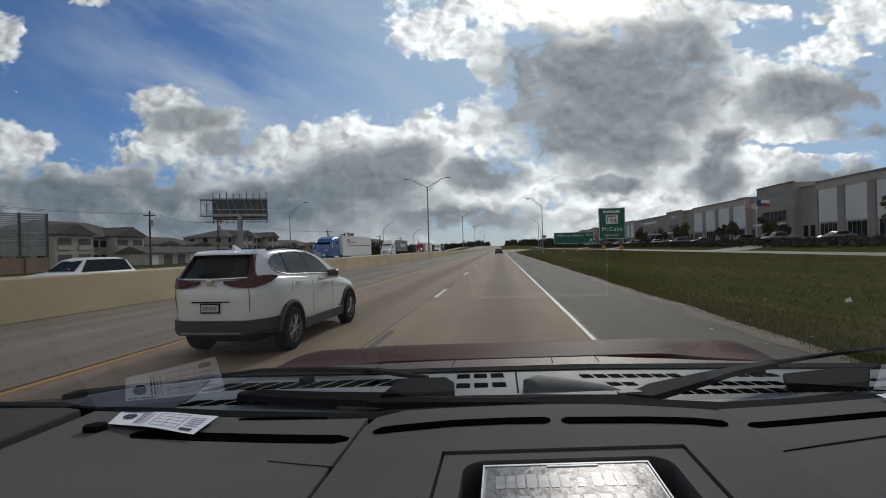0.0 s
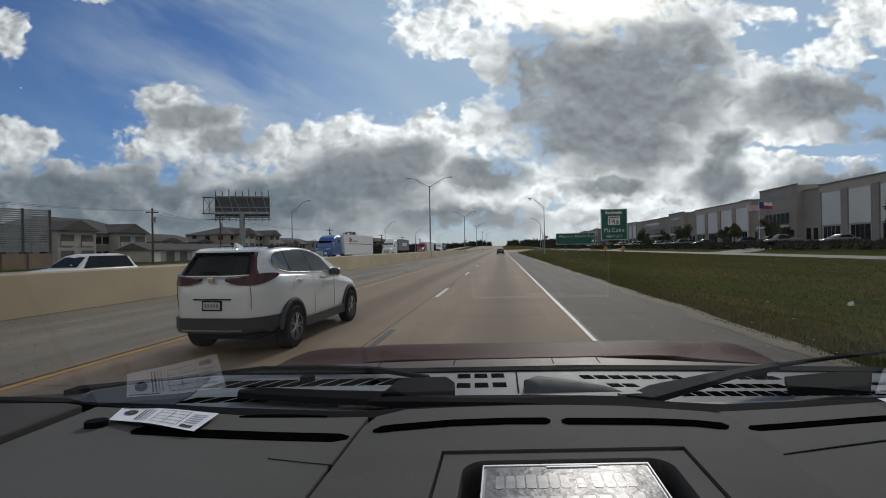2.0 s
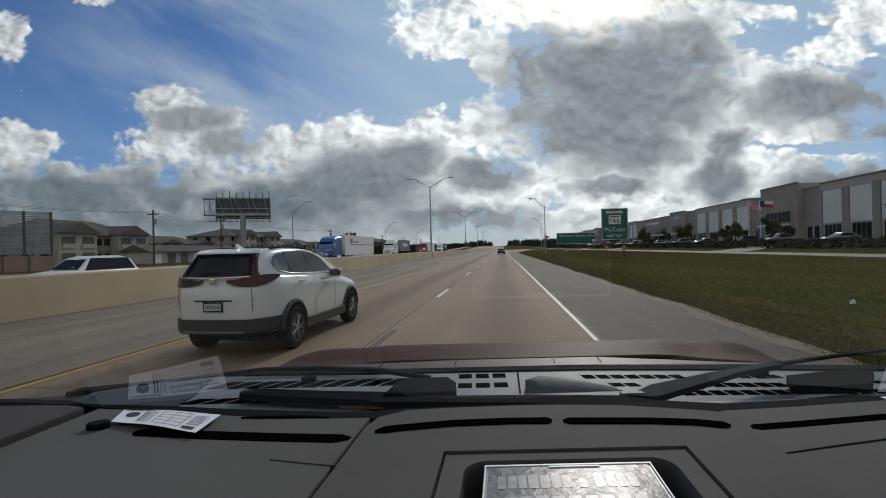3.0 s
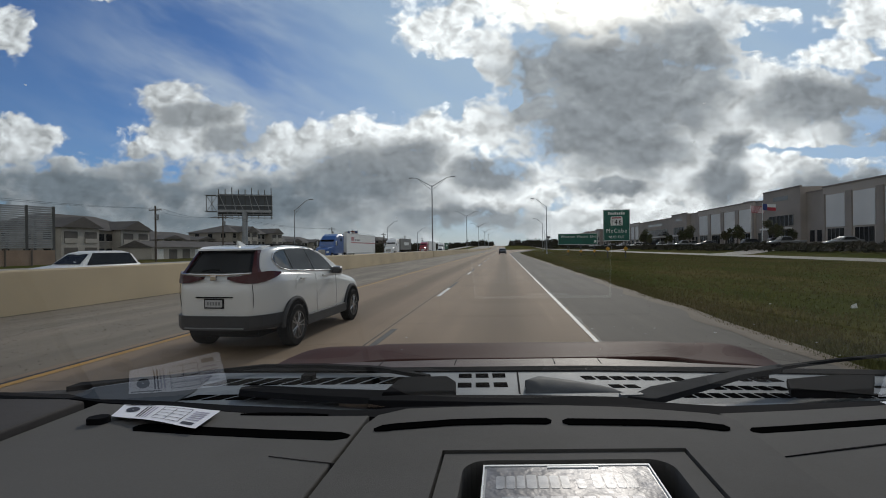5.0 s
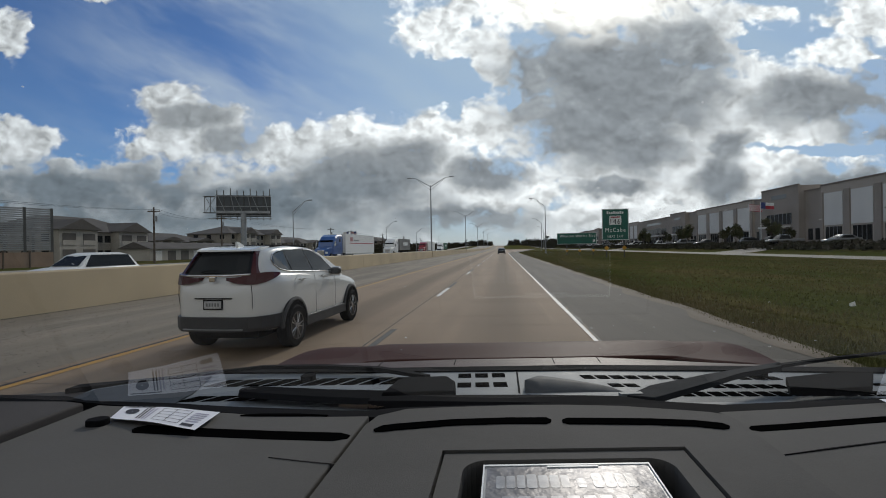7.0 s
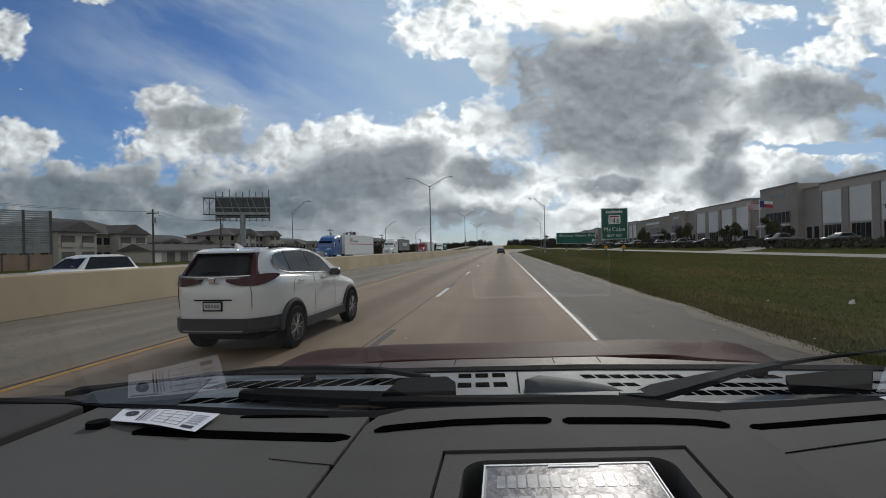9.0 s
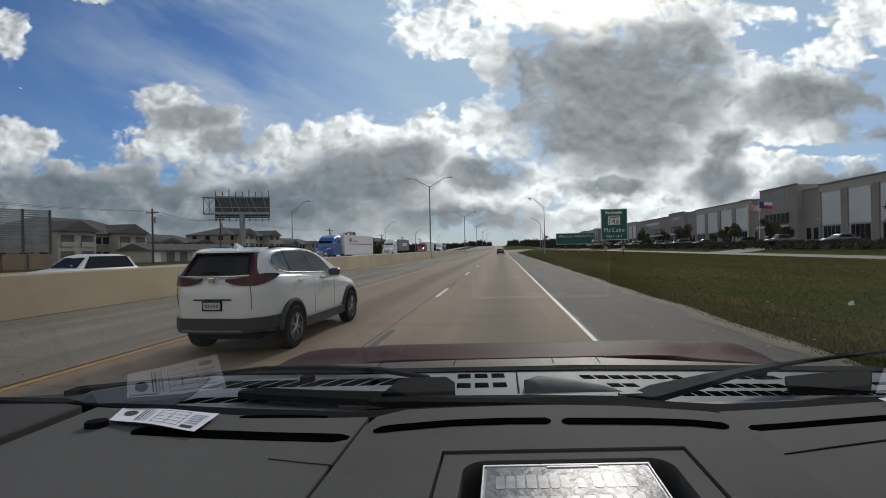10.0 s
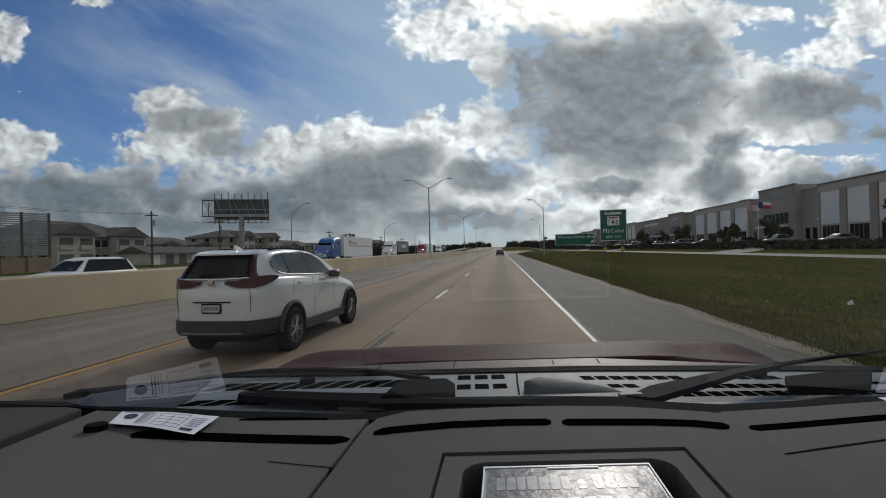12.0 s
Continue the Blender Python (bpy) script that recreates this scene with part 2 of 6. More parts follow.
def grass_ground():
    mat = bpy.data.materials.new("grass")
    mat.use_nodes = True
    n = Nodes(mat.node_tree)
    where = n.add("ShaderNodeNewGeometry").outputs["Position"]
    big = n.smooth(n.noise(n.vec("MULTIPLY", where, (1.6, 0.5, 1)), 0.11, 5, 0.6), 0.38, 0.68)
    mid = n.smooth(n.noise(n.vec("MULTIPLY", where, (1.0, 0.45, 1)), 0.9, 5, 0.65), 0.35, 0.7)
    tuft = n.noise(where, 9.0, 5, 0.7)
    base = n.mix(big, (0.070, 0.078, 0.023), (0.132, 0.101, 0.044))
    base = n.mix(n.math("MULTIPLY", mid, 0.6), base, (0.048, 0.055, 0.016))
    scaled = n.vec("SCALE", base)
    n.put(scaled.node.inputs["Scale"], n.math("MULTIPLY_ADD", tuft, 0.8, 0.6))
    b = n.add("ShaderNodeBsdfPrincipled")
    n.put(b.inputs["Base Color"], scaled)
    b.inputs["Roughness"].default_value = 1.0
    b.inputs["Specular IOR Level"].default_value = 0.0
    bn = n.add("ShaderNodeBump")
    bn.inputs["Strength"].default_value = 0.9
    bn.inputs["Distance"].default_value = 0.06
    n.put(bn.inputs["Height"], tuft)
    n.tree.links.new(bn.outputs[0], b.inputs["Normal"])
    out = n.add("ShaderNodeOutputMaterial")
    n.tree.links.new(b.outputs[0], out.inputs[0])
    return mat


def windscreen_glass():
    """A thin clear sheet: what is behind it shows through, and both faces reflect."""
    mat = bpy.data.materials.new("windscreen_glass")
    mat.use_nodes = True
    n = Nodes(mat.node_tree)
    clear = n.add("ShaderNodeBsdfTransparent")
    clear.inputs[0].default_value = (0.93, 0.95, 0.94, 1)
    gloss = n.add("ShaderNodeBsdfGlossy")
    gloss.inputs["Roughness"].default_value = 0.0
    face = n.add("ShaderNodeLayerWeight")
    face.inputs[0].default_value = 0.5
    steep = n.math("POWER", face.outputs["Facing"], 5.0)
    mix = n.add("ShaderNodeMixShader")
    n.put(mix.inputs[0], n.math("MULTIPLY_ADD", steep, 0.72, 0.024, clamp=True))
    n.tree.links.new(clear.outputs[0], mix.inputs[1])
    n.tree.links.new(gloss.outputs[0], mix.inputs[2])
    out = n.add("ShaderNodeOutputMaterial")
    n.tree.links.new(mix.outputs[0], out.inputs[0])
    return mat


M_LANE = concrete_road("lane_concrete", (0.325, 0.240, 0.168), (0.262, 0.195, 0.138), lane=True)
M_SHOULDER_L = concrete_road("shoulder_concrete", (0.290, 0.247, 0.192), (0.190, 0.163, 0.130), cracks=1.0)
M_SHOULDER_R = concrete_road("shoulder_asphalt", (0.145, 0.126, 0.104), (0.110, 0.097, 0.081), cracks=0.8)
M_DUST = concrete_road("dusty_edge", (0.215, 0.172, 0.128), (0.150, 0.120, 0.088))
M_FAR_ROAD = concrete_road("far_concrete", (0.33, 0.30, 0.26), (0.27, 0.25, 0.22))
M_BARRIER = material("barrier_concrete", (0.53, 0.42, 0.27), 0.8, spread=0.10, grain=14, stain=0.35, tint=(0.41, 0.33, 0.215), bump=0.2)
M_GRASS = grass_ground()
M_WHITE_LINE = material("white_road_paint", (0.72, 0.70, 0.66), 0.6, spread=0.2, grain=22, stain=2.5, tint=(0.52, 0.49, 0.44))
M_YELLOW_LINE = material("yellow_road_paint", (0.52, 0.28, 0.04), 0.6, spread=0.22, grain=22, stain=2.0, tint=(0.36, 0.21, 0.06))
M_JOINT = material("bitumen_joint", (0.028, 0.026, 0.025), 0.7)
M_BLACKLINE = material("black_contrast_paint", (0.085, 0.078, 0.07), 0.7, spread=0.25, grain=18, stain=2)
M_STEEL = material("galvanised_steel", (0.30, 0.31, 0.32), 0.45, metal=0.6, stain=0.6)
M_WOOD = material("weathered_wood", (0.085, 0.065, 0.05), 0.85, stain=1.2)
M_DASH = material("dashboard_plastic", (0.121, 0.115, 0.107), 0.8, spread=0.14, grain=420, stain=5, tint=(0.105, 0.099, 0.091), bump=0.12, bump_scale=900, spec=0.1)
# dashboard plastic a little darker: the console's shade is put into the colour
M_CONSOLE = material("console_plastic", (0.113, 0.107, 0.100), 0.8, spread=0.14, grain=420, stain=5, tint=(0.094, 0.089, 0.082), bump=0.12, bump_scale=900, spec=0.1)
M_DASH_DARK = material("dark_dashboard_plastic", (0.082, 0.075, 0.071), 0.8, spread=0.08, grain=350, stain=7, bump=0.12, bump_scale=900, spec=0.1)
M_BLACK = material("black_plastic", (0.010, 0.010, 0.011), 0.85, stain=5, spec=0.04)
# near-black colour that stands in for the shade inside slots, tray and rims
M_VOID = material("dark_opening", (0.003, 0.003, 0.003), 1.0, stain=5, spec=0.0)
M_RUBBER = material("rubber", (0.014, 0.014, 0.015), 0.85, stain=6, spec=0.05)
M_COWL = material("cowl_plastic", (0.185, 0.200, 0.210), 0.6, spread=0.08, grain=40, stain=9, tint=(0.160, 0.178, 0.192))
M_MAROON = material("maroon_paint", (0.072, 0.031, 0.025), 0.55, spread=0.10, grain=60, stain=3, tint=(0.062, 0.030, 0.025), spec=0.06)
M_GLASS = windscreen_glass()
M_DARKGLASS = material("tinted_glass", (0.012, 0.014, 0.016), 0.08, stain=2, spread=0.02, spec=0.11)
M_PEARL = material("pearl_white_paint", (0.58, 0.58, 0.565), 0.3, spread=0.02, grain=30, stain=1.5, tint=(0.54, 0.54, 0.525), coat=1.0)
M_PAPER = material("paper", (0.78, 0.78, 0.80), 0.8, spread=0.03, grain=60, stain=20, tint=(0.72, 0.72, 0.76))
M_INK = material("printed_ink", (0.04, 0.04, 0.055), 0.8)
M_LILAC = material("lilac_ink", (0.42, 0.40, 0.50), 0.8)
M_CHROME = material("chrome", (0.75, 0.75, 0.76), 0.12, metal=1.0, stain=6, spread=0.03)
M_SIDEGLASS = material("tinted_side_glass", (0.035, 0.042, 0.050), 0.05, stain=2, spread=0.02, spec=0.55)
M_RED = material("red_lens", (0.055, 0.005, 0.006), 0.16, spread=0.04, stain=4, spec=0.3)
M_TAN_WALL = material("tilt_wall", (0.43, 0.38, 0.335), 0.85, spread=0.06, grain=4, stain=0.12, tint=(0.37, 0.325, 0.285))
M_WALL_DARK = material("brown_wall", (0.235, 0.20, 0.175), 0.85, spread=0.06, grain=4, stain=0.12)
M_PANEL = material("pale_panel", (0.66, 0.65, 0.63), 0.8, spread=0.05, grain=4, stain=0.2, tint=(0.58, 0.57, 0.55))
M_ROOF = material("roof_shingle", (0.085, 0.075, 0.068), 0.9, spread=0.2, grain=5, stain=0.3)
M_STUCCO = material("stucco", (0.27, 0.243, 0.208), 0.9, spread=0.06, grain=6, stain=0.2)
M_STUCCO_PALE = material("pale_stucco", (0.40, 0.37, 0.325), 0.9, spread=0.06, grain=6, stain=0.2)
M_BRICK = material("dark_brick", (0.17, 0.135, 0.115), 0.9, spread=0.15, grain=9, stain=0.3)
M_TRAILER = material("white_trailer", (0.70, 0.70, 0.69), 0.45, spread=0.03, grain=3, stain=0.25, tint=(0.63, 0.63, 0.62))
M_GREENBOX = material("green_container", (0.020, 0.125, 0.070), 0.55, spread=0.1, grain=5, stain=0.5)
M_GREYBOX = material("grey_container", (0.23, 0.225, 0.21), 0.6, spread=0.1, grain=5, stain=0.5)
M_REDCAB = material("red_cab_paint", (0.32, 0.02, 0.03), 0.3, coat=0.8)
M_BLUECAB = material("blue_cab_paint", (0.02, 0.09, 0.30), 0.3, coat=0.8)
M_SIGN = material("sign_green", (0.005, 0.105, 0.075), 0.5, spread=0.06, grain=6, stain=1)
M_SIGNWHITE = material("sign_white", (0.75, 0.77, 0.76), 0.5, spread=0.04)
M_YELLOW = material("yellow_sheeting", (0.60, 0.30, 0.02), 0.5)
M_FLAG_RED = material("flag_red", (0.38, 0.03, 0.05), 0.8)
M_FLAG_BLUE = material("flag_blue", (0.03, 0.05, 0.18), 0.8)
M_LEAF = material("leaves", (0.045, 0.058, 0.020), 0.8, spread=0.35, grain=1.5, stain=0.6, tint=(0.075, 0.068, 0.030), spec=0.2)
M_SCRUB = material("scrub_leaves", (0.026, 0.028, 0.016), 0.9, spread=0.4, grain=1.2, stain=0.2, tint=(0.042, 0.035, 0.024), spec=0.05)
M_BARK = material("bark", (0.07, 0.055, 0.045), 0.9, stain=3)
M_DARKCAR = material("dark_car_paint", (0.022, 0.023, 0.026), 0.3, coat=0.8)
M_GREYCAR = material("grey_car_paint", (0.17, 0.175, 0.18), 0.3, coat=0.8)
# the cowl's plastic again, darkened in colour to stand in for shade
M_COWL_SHADED = material("shaded_cowl_plastic", (0.055, 0.063, 0.072), 0.6, spread=0.06, grain=40, stain=9, spec=0.2)
M_WIPER = material("wiper_arm_paint", (0.030, 0.032, 0.036), 0.8, spread=0.1, grain=90, stain=20, spec=0.08)
M_LEDGE = material("dusty_ledge_paint", (0.098, 0.060, 0.054), 0.5, spread=0.1, grain=50, stain=8, spec=0.25)
M_RIM = material("wheel_alloy", (0.42, 0.42, 0.43), 0.3, metal=0.9, stain=6, spread=0.05)
M_SAWN = material("sawn_joint", (0.15, 0.118, 0.088), 0.8, spread=0.2, grain=12, stain=1.5)

# ---------------------------------------------------------------- mesh helpers


def mesh_object(name, bm, mat, smooth=False):
    me = bpy.data.meshes.new(name)
    bmesh.ops.recalc_face_normals(bm, faces=bm.faces)
    if smooth:
        for f in bm.faces:
            f.smooth = True
    bm.to_mesh(me)
    bm.free()
    for m in (mat if isinstance(mat, (list, tuple)) else (mat,)):
        me.materials.append(m)
    return new(name, me)


def thing(name, label, category, group="", kind="", at=None):
    ob = new(name)
    ob.empty_display_size = 0.2
    if at is not None:
        ob.matrix_basis = at
    return tagged(ob, label, category, group, kind)


def part(name, bm, mat, parent, label="", smooth=False):
    ob = mesh_object(name, bm, mat, smooth)
    ob.parent = parent
    if label:
        tagged(ob, label)
    return ob


def single(name, bm, mat, label, category, group="", kind="", smooth=False, at=None):
    ob = mesh_object(name, bm, mat, smooth)
    if at is not None:
        ob.matrix_basis = at
    return tagged(ob, label, category, group, kind)


def box(x0, x1, y0, y1, z0, z1, bevel=0.0, bm=None, seg=2):
    bm = bm or bmesh.new()
    made = bmesh.ops.create_cube(bm, size=1.0, matrix=Matrix.Translation(((x0 + x1) / 2, (y0 + y1) / 2, (z0 + z1) / 2))
                                 @ Matrix.Diagonal((x1 - x0, y1 - y0, z1 - z0, 1)))
    if bevel:
        edges = {e for v in made["verts"] for e in v.link_edges}
        bmesh.ops.bevel(bm, geom=list(edges), offset=bevel, segments=seg, affect="EDGES", profile=0.5)
    return bm


def loft(rings, bm=None, cap=True, closed=True):
    """A skin over rings of equally many points."""
    bm = bm or bmesh.new()
    rows = [[bm.verts.new(p) for p in ring] for ring in rings]
    k = len(rings[0])
    for a, b in zip(rows, rows[1:]):
        for i in range(k if closed else k - 1):
            bm.faces.new((a[i], a[(i + 1) % k], b[(i + 1) % k], b[i]))
    if cap and closed:
        bm.faces.new(rows[0])
        bm.faces.new(rows[-1])
    return bm


def prism(outline, axis, lo, hi, bm=None):
    """A flat outline pushed along an axis. The outline's two numbers are the other two axes in order."""
    def at(p, h):
        return {"x": (h, p[0], p[1]), "y": (p[0], h, p[1]), "z": (p[0], p[1], h)}[axis]
    return loft([[at(p, lo) for p in outline], [at(p, hi) for p in outline]], bm)


def tube(points, radius, bm=None, sides=8):
    """A round bar along points; radius is one number or one for each point."""
    pts = [Vector(p) for p in points]
    rad = radius if isinstance(radius, (list, tuple)) else [radius] * len(pts)
    rings = []
    for i, p in enumerate(pts):
        way = (pts[min(i + 1, len(pts) - 1)] - pts[max(i - 1, 0)]).normalized()
        side = way.orthogonal().normalized() if i == 0 else (side - way * side.dot(way)).normalized()
        other = way.cross(side)
        rings.append([p + (side * math.cos(a) + other * math.sin(a)) * rad[i]
                      for a in (2 * math.pi * j / sides for j in range(sides))])
    return loft(rings, bm)


def disc_ring(centre, axis, profile, bm=None, sides=28):
    """Turned shape: profile of (along axis, radius) round an axis through centre."""
    ax = {"x": 0, "y": 1, "z": 2}[axis]
    o = [i for i in range(3) if i != ax]
    rings = []
    for h, r in profile:
        ring = []
        for j in range(sides):
            a = 2 * math.pi * j / sides
            p = list(centre)
            p[ax] += h
            p[o[0]] += r * math.cos(a)
            p[o[1]] += r * math.sin(a)
            ring.append(p)
        rings.append(ring)
    return loft(rings, bm)


def smoothstep(x, lo, hi):
    t = min(1.0, max(0.0, (x - lo) / (hi - lo)))
    return t * t * (3 - 2 * t)


def road_z(y):
    """The road climbs to a bridge far ahead."""
    return 4.5 * smoothstep(y, 330, 720)


def land_z(x, y):
    return road_z(y) * (1 - smoothstep(abs(x - 0), 30, 120)) + 1.3 * smoothstep(x, 40, 52) * (1 - smoothstep(x, 200, 400))


def steps(y0, y1):
    ys, y = [y0], y0
    while y < y1:
        y = min(y1, y + max(3.0, abs(y) * 0.08))
        ys.append(y)
    return ys


def strip(name, left, right, y0, y1, mat, lift, thick=0.0, label="", category="road", kind="structure", group="", fine=0):
    """A band of paving between two edges, given as functions of y or numbers, on the road's profile."""
    lf = left if callable(left) else (lambda y: left)
    rf = right if callable(right) else (lambda y: right)
    bm = bmesh.new()
    ys = steps(y0, y1)
    if fine:
        ys = [y0 + (y1 - y0) * i / fine for i in range(fine + 1)]
    rings = []
    for y in ys:
        z = road_z(y) + lift
        ring = [(lf(y), y, z), (rf(y), y, z)]
        if thick:
            ring += [(rf(y), y, z - thick), (lf(y), y, z - thick)]
        rings.append(ring)
    loft(rings, bm, cap=bool(thick), closed=bool(thick))
    return single(name, bm, mat, label, category, group, kind)


# ---------------------------------------------------------------- ground, carriageways, barrier
LINE_L, LINE_M, LINE_R = -6.02, -2.18, 1.55
BARRIER_X = -12.50


def exit_shift(y):
    """How far the exit lane has left the motorway."""
    t = max(0.0, y - 125)
    return 0.1 * (t - 9 * (1 - math.exp(-t / 9)))


def ramp_x(y):
    """The right edge line, which leaves with the exit lane."""
    return LINE_R + exit_shift(y)


def verge_x(y):
    return 4.62 + exit_shift(y) + 0.10 * math.sin(y * 0.9) * math.sin(y * 0.37)


def build_ground():
    bm = bmesh.new()
    xs = [-4000, -1500, -500, -200, -120, -80, -50, -30, -14, 0, 5, 10, 20, 30, 36, 40, 42, 44, 46, 48, 50, 52, 60, 90, 140, 200, 300, 400, 900, 2000, 4000]
    ys = [-3000, -1000, -400, -200, -100, -50, 0, 20, 40, 60, 90, 130, 180, 240, 300, 340, 380, 420, 460, 500, 540, 580, 620, 660, 720, 900, 1500, 2600, 4600]
    rows = [[bm.verts.new((x, y, land_z(x, y) - 0.06)) for x in xs] for y in ys]
    for a, b in zip(rows, rows[1:]):
        for i in range(len(xs) - 1):
            bm.faces.new((a[i], a[i + 1], b[i + 1], b[i]))
    single("ground", bm, M_GRASS, "mown green and brown grass beside the motorway", "grass", kind="structure", smooth=True)


build_ground()
strip("road_1", LINE_L - 0.35, LINE_R + 0.1, -420, 1400, M_LANE, 0.0, 0.0, "worn tan concrete motorway lanes with darker wheel tracks")
strip("road_2", lambda y: LINE_R + 0.1, lambda y: max(LINE_R + 0.2, ramp_x(y) + 0.1), 125, 330, M_LANE, 0.0, 0.0, "tan concrete exit lane leaving the motorway", fine=70)
strip("road_3", -33.0, BARRIER_X - 0.55, -420, 1400, M_FAR_ROAD, 0.0, 0.0, "pale concrete carriageway of the oncoming traffic")
strip("pavement_1", BARRIER_X + 0.05, LINE_L - 0.352, -420, 1400, M_SHOULDER_L, 0.0, 0.0, "grey cracked concrete shoulder along the barrier", "shoulder")
strip("pavement_2", lambda y: ramp_x(y) + 0.102, verge_x, -60, 330, M_SHOULDER_R, -0.004, 0.0, "grey asphalt shoulder beside the grass", "shoulder", fine=290)
strip("pavement_edge", lambda y: verge_x(y) - 0.42 + 0.16 * math.sin(y * 1.7) * math.sin(y * 0.61 + 1), lambda y: verge_x(y) + 0.04, -60, 120, M_DUST, 0.001, 0.0, "pale dusty edge of the shoulder beside the grass", "shoulder", fine=700)
strip("pavement_3", LINE_R + 0.1, 4.62, -420, -60, M_SHOULDER_R, -0.004, 0.0, "grey asphalt shoulder beside the grass", "shoulder")
strip("road_4", 33.0, 40.0, -420, 900, M_FAR_ROAD, -0.03, 0.0, "pale concrete frontage road beyond the grass")
strip("road_5", -52.0, -44.0, -420, 900, M_FAR_ROAD, -0.03, 0.0, "pale concrete frontage road beyond the oncoming lanes")

# painted lines and joints
strip("edge_line_yellow", LINE_L - 0.09, LINE_L + 0.05, -420, 700, M_YELLOW_LINE, 0.005, 0, "faded yellow edge line beside the shoulder", "road marking", "structure")
strip("edge_line_dark_border", LINE_L - 0.17, LINE_L - 0.10, -420, 700, M_JOINT, 0.004, 0, "dark bitumen joint along the yellow line", "road joint", "structure")
strip("edge_line_white", lambda y: ramp_x(y) - 0.042 + 0.012 * math.sin(y * 3.1) * math.sin(y * 7.7), lambda y: ramp_x(y) + 0.048 + 0.012 * math.sin(y * 4.3) * math.sin(y * 9.1), -420, 325, M_WHITE_LINE, 0.006, 0, "white edge line bending into the exit lane", "road marking", "structure", fine=320)
strip("lane_joint", lambda y: ramp_x(y) + 0.055 + 0.012 * math.sin(y * 2.3), lambda y: ramp_x(y) + 0.085 + 0.05 * max(0.0, math.sin(y * 0.71) * math.sin(y * 1.9 + 1)) + 0.012 * math.sin(y * 5.1), -60, 330, M_JOINT, 0.005, 0, "dark crumbling joint between lane and shoulder", "road joint", "structure", fine=900)
strip("centre_joint", LINE_M - 0.16, LINE_M - 0.135, -420, 300, M_JOINT, 0.004, 0, "thin dark joint along the lane line", "road joint", "structure")
strip("gore_line_left", LINE_R - 0.05, LINE_R + 0.1, 190, 320, M_WHITE_LINE, 0.007, 0, "white line along the through lane past the exit", "road marking", "structure")
strip("gore_line_right", lambda y: ramp_x(y) - 3.55, lambda y: ramp_x(y) - 3.38, 190, 320, M_WHITE_LINE, 0.0075, 0, "white line along the exit lane", "road marking", "structure", fine=40)


def build_lane_dashes():
    y, k = 14.9 - 12.4 * 33, 0
    while y < 400:
        bm = bmesh.new()
        loft([[(LINE_M - 0.06, a, road_z(a) + 0.004), (LINE_M + 0.06, a, road_z(a) + 0.004),
               (LINE_M + 0.06, a, road_z(a) + 0.008), (LINE_M - 0.06, a, road_z(a) + 0.008)] for a in (y, y + 3.1)], bm)
        dash = single("lane_dash", bm, M_WHITE_LINE, "white painted dash between the lanes", "road marking", "lane dashes", "structure")
        bm = bmesh.new()
        loft([[(LINE_M - 0.06, a, road_z(a) + 0.0035), (LINE_M + 0.06, a, road_z(a) + 0.0035),
               (LINE_M + 0.06, a, road_z(a) + 0.006), (LINE_M - 0.06, a, road_z(a) + 0.006)] for a in (y + 3.12, y + 6.3)], bm)
        part("dark_tail", bm, M_BLACKLINE, dash, "black contrast paint after the dash")
        y += 12.4


build_lane_dashes()


def build_barrier():
    """One long concrete wall in cast lengths with open joints, a moulded foot and a capped top."""
    wall = thing("wall_median", "tall tan concrete median barrier in cast lengths", "barrier", kind="structure")
    prof = [(0.0, 0.0), (-0.05, 1.12), (-0.08, 1.16), (-0.42, 1.16), (-0.45, 1.12), (-0.50, 0.0)]
    y, k = -418.0, 0
    while y < 700:
        length = 18.3 if y < 330 else 40.0
        bm = bmesh.new()
        rings = []
        n = 1 if y < 300 else 5
        for i in range(n + 1):
            a = y + 0.012 + (length - 0.024) * i / n
            rings.append([(BARRIER_X + px, a, road_z(a) + pz) for px, pz in prof])
        loft(rings, bm)
        part("barrier_length", bm, M_BARRIER, wall)
        y += length
    bm = bmesh.new()
    loft([[(BARRIER_X + 0.002, a, road_z(a) + 0.003), (BARRIER_X + 0.055, a, road_z(a) + 0.003),
           (BARRIER_X + 0.055, a, road_z(a) + 0.007), (BARRIER_X + 0.002, a, road_z(a) + 0.007)] for a in steps(-418, 700)], bm)
    part("foot_joint", bm, M_JOINT, wall, "dark dirty joint along the foot")


build_barrier()

for k in range(34):     # sawn joints across the slabs
    y = 4.9 + 4.57 * k
    strip("slab_joint", LINE_L - 0.3, LINE_R + 0.05, y, y + 0.014, M_SAWN, 0.0035, 0, "thin sawn joint across the concrete lanes", "road joint", "structure", "slab joints", fine=1)

# ---------------------------------------------------------------- the pickup truck's front and cabin
S = 1.12           # the car's measures from the eye
SKEW = 0.13        # the dashboard's cross lines stand a little off square to the road


def car(u, v, h):
    """A point of the car: right of, ahead of and above the eye."""
    return (u * S, (v + SKEW * u) * S, EYE[2] + h * S)


def slab(outline, top, bottom, bm=None, bevel=0.0):
    """A flat piece of the dashboard between two heights."""
    bm = bm or bmesh.new()
    loft([[car(u, v, bottom) for u, v in outline], [car(u, v, top) for u, v in outline]], bm)
    if bevel:
        bmesh.ops.bevel(bm, geom=[e for e in bm.edges if all(abs(w.co.z - car(0, 0, top)[2]) < 1e-4 for w in e.verts)],
                        offset=bevel, segments=3, affect="EDGES", profile=0.5)
    return bm


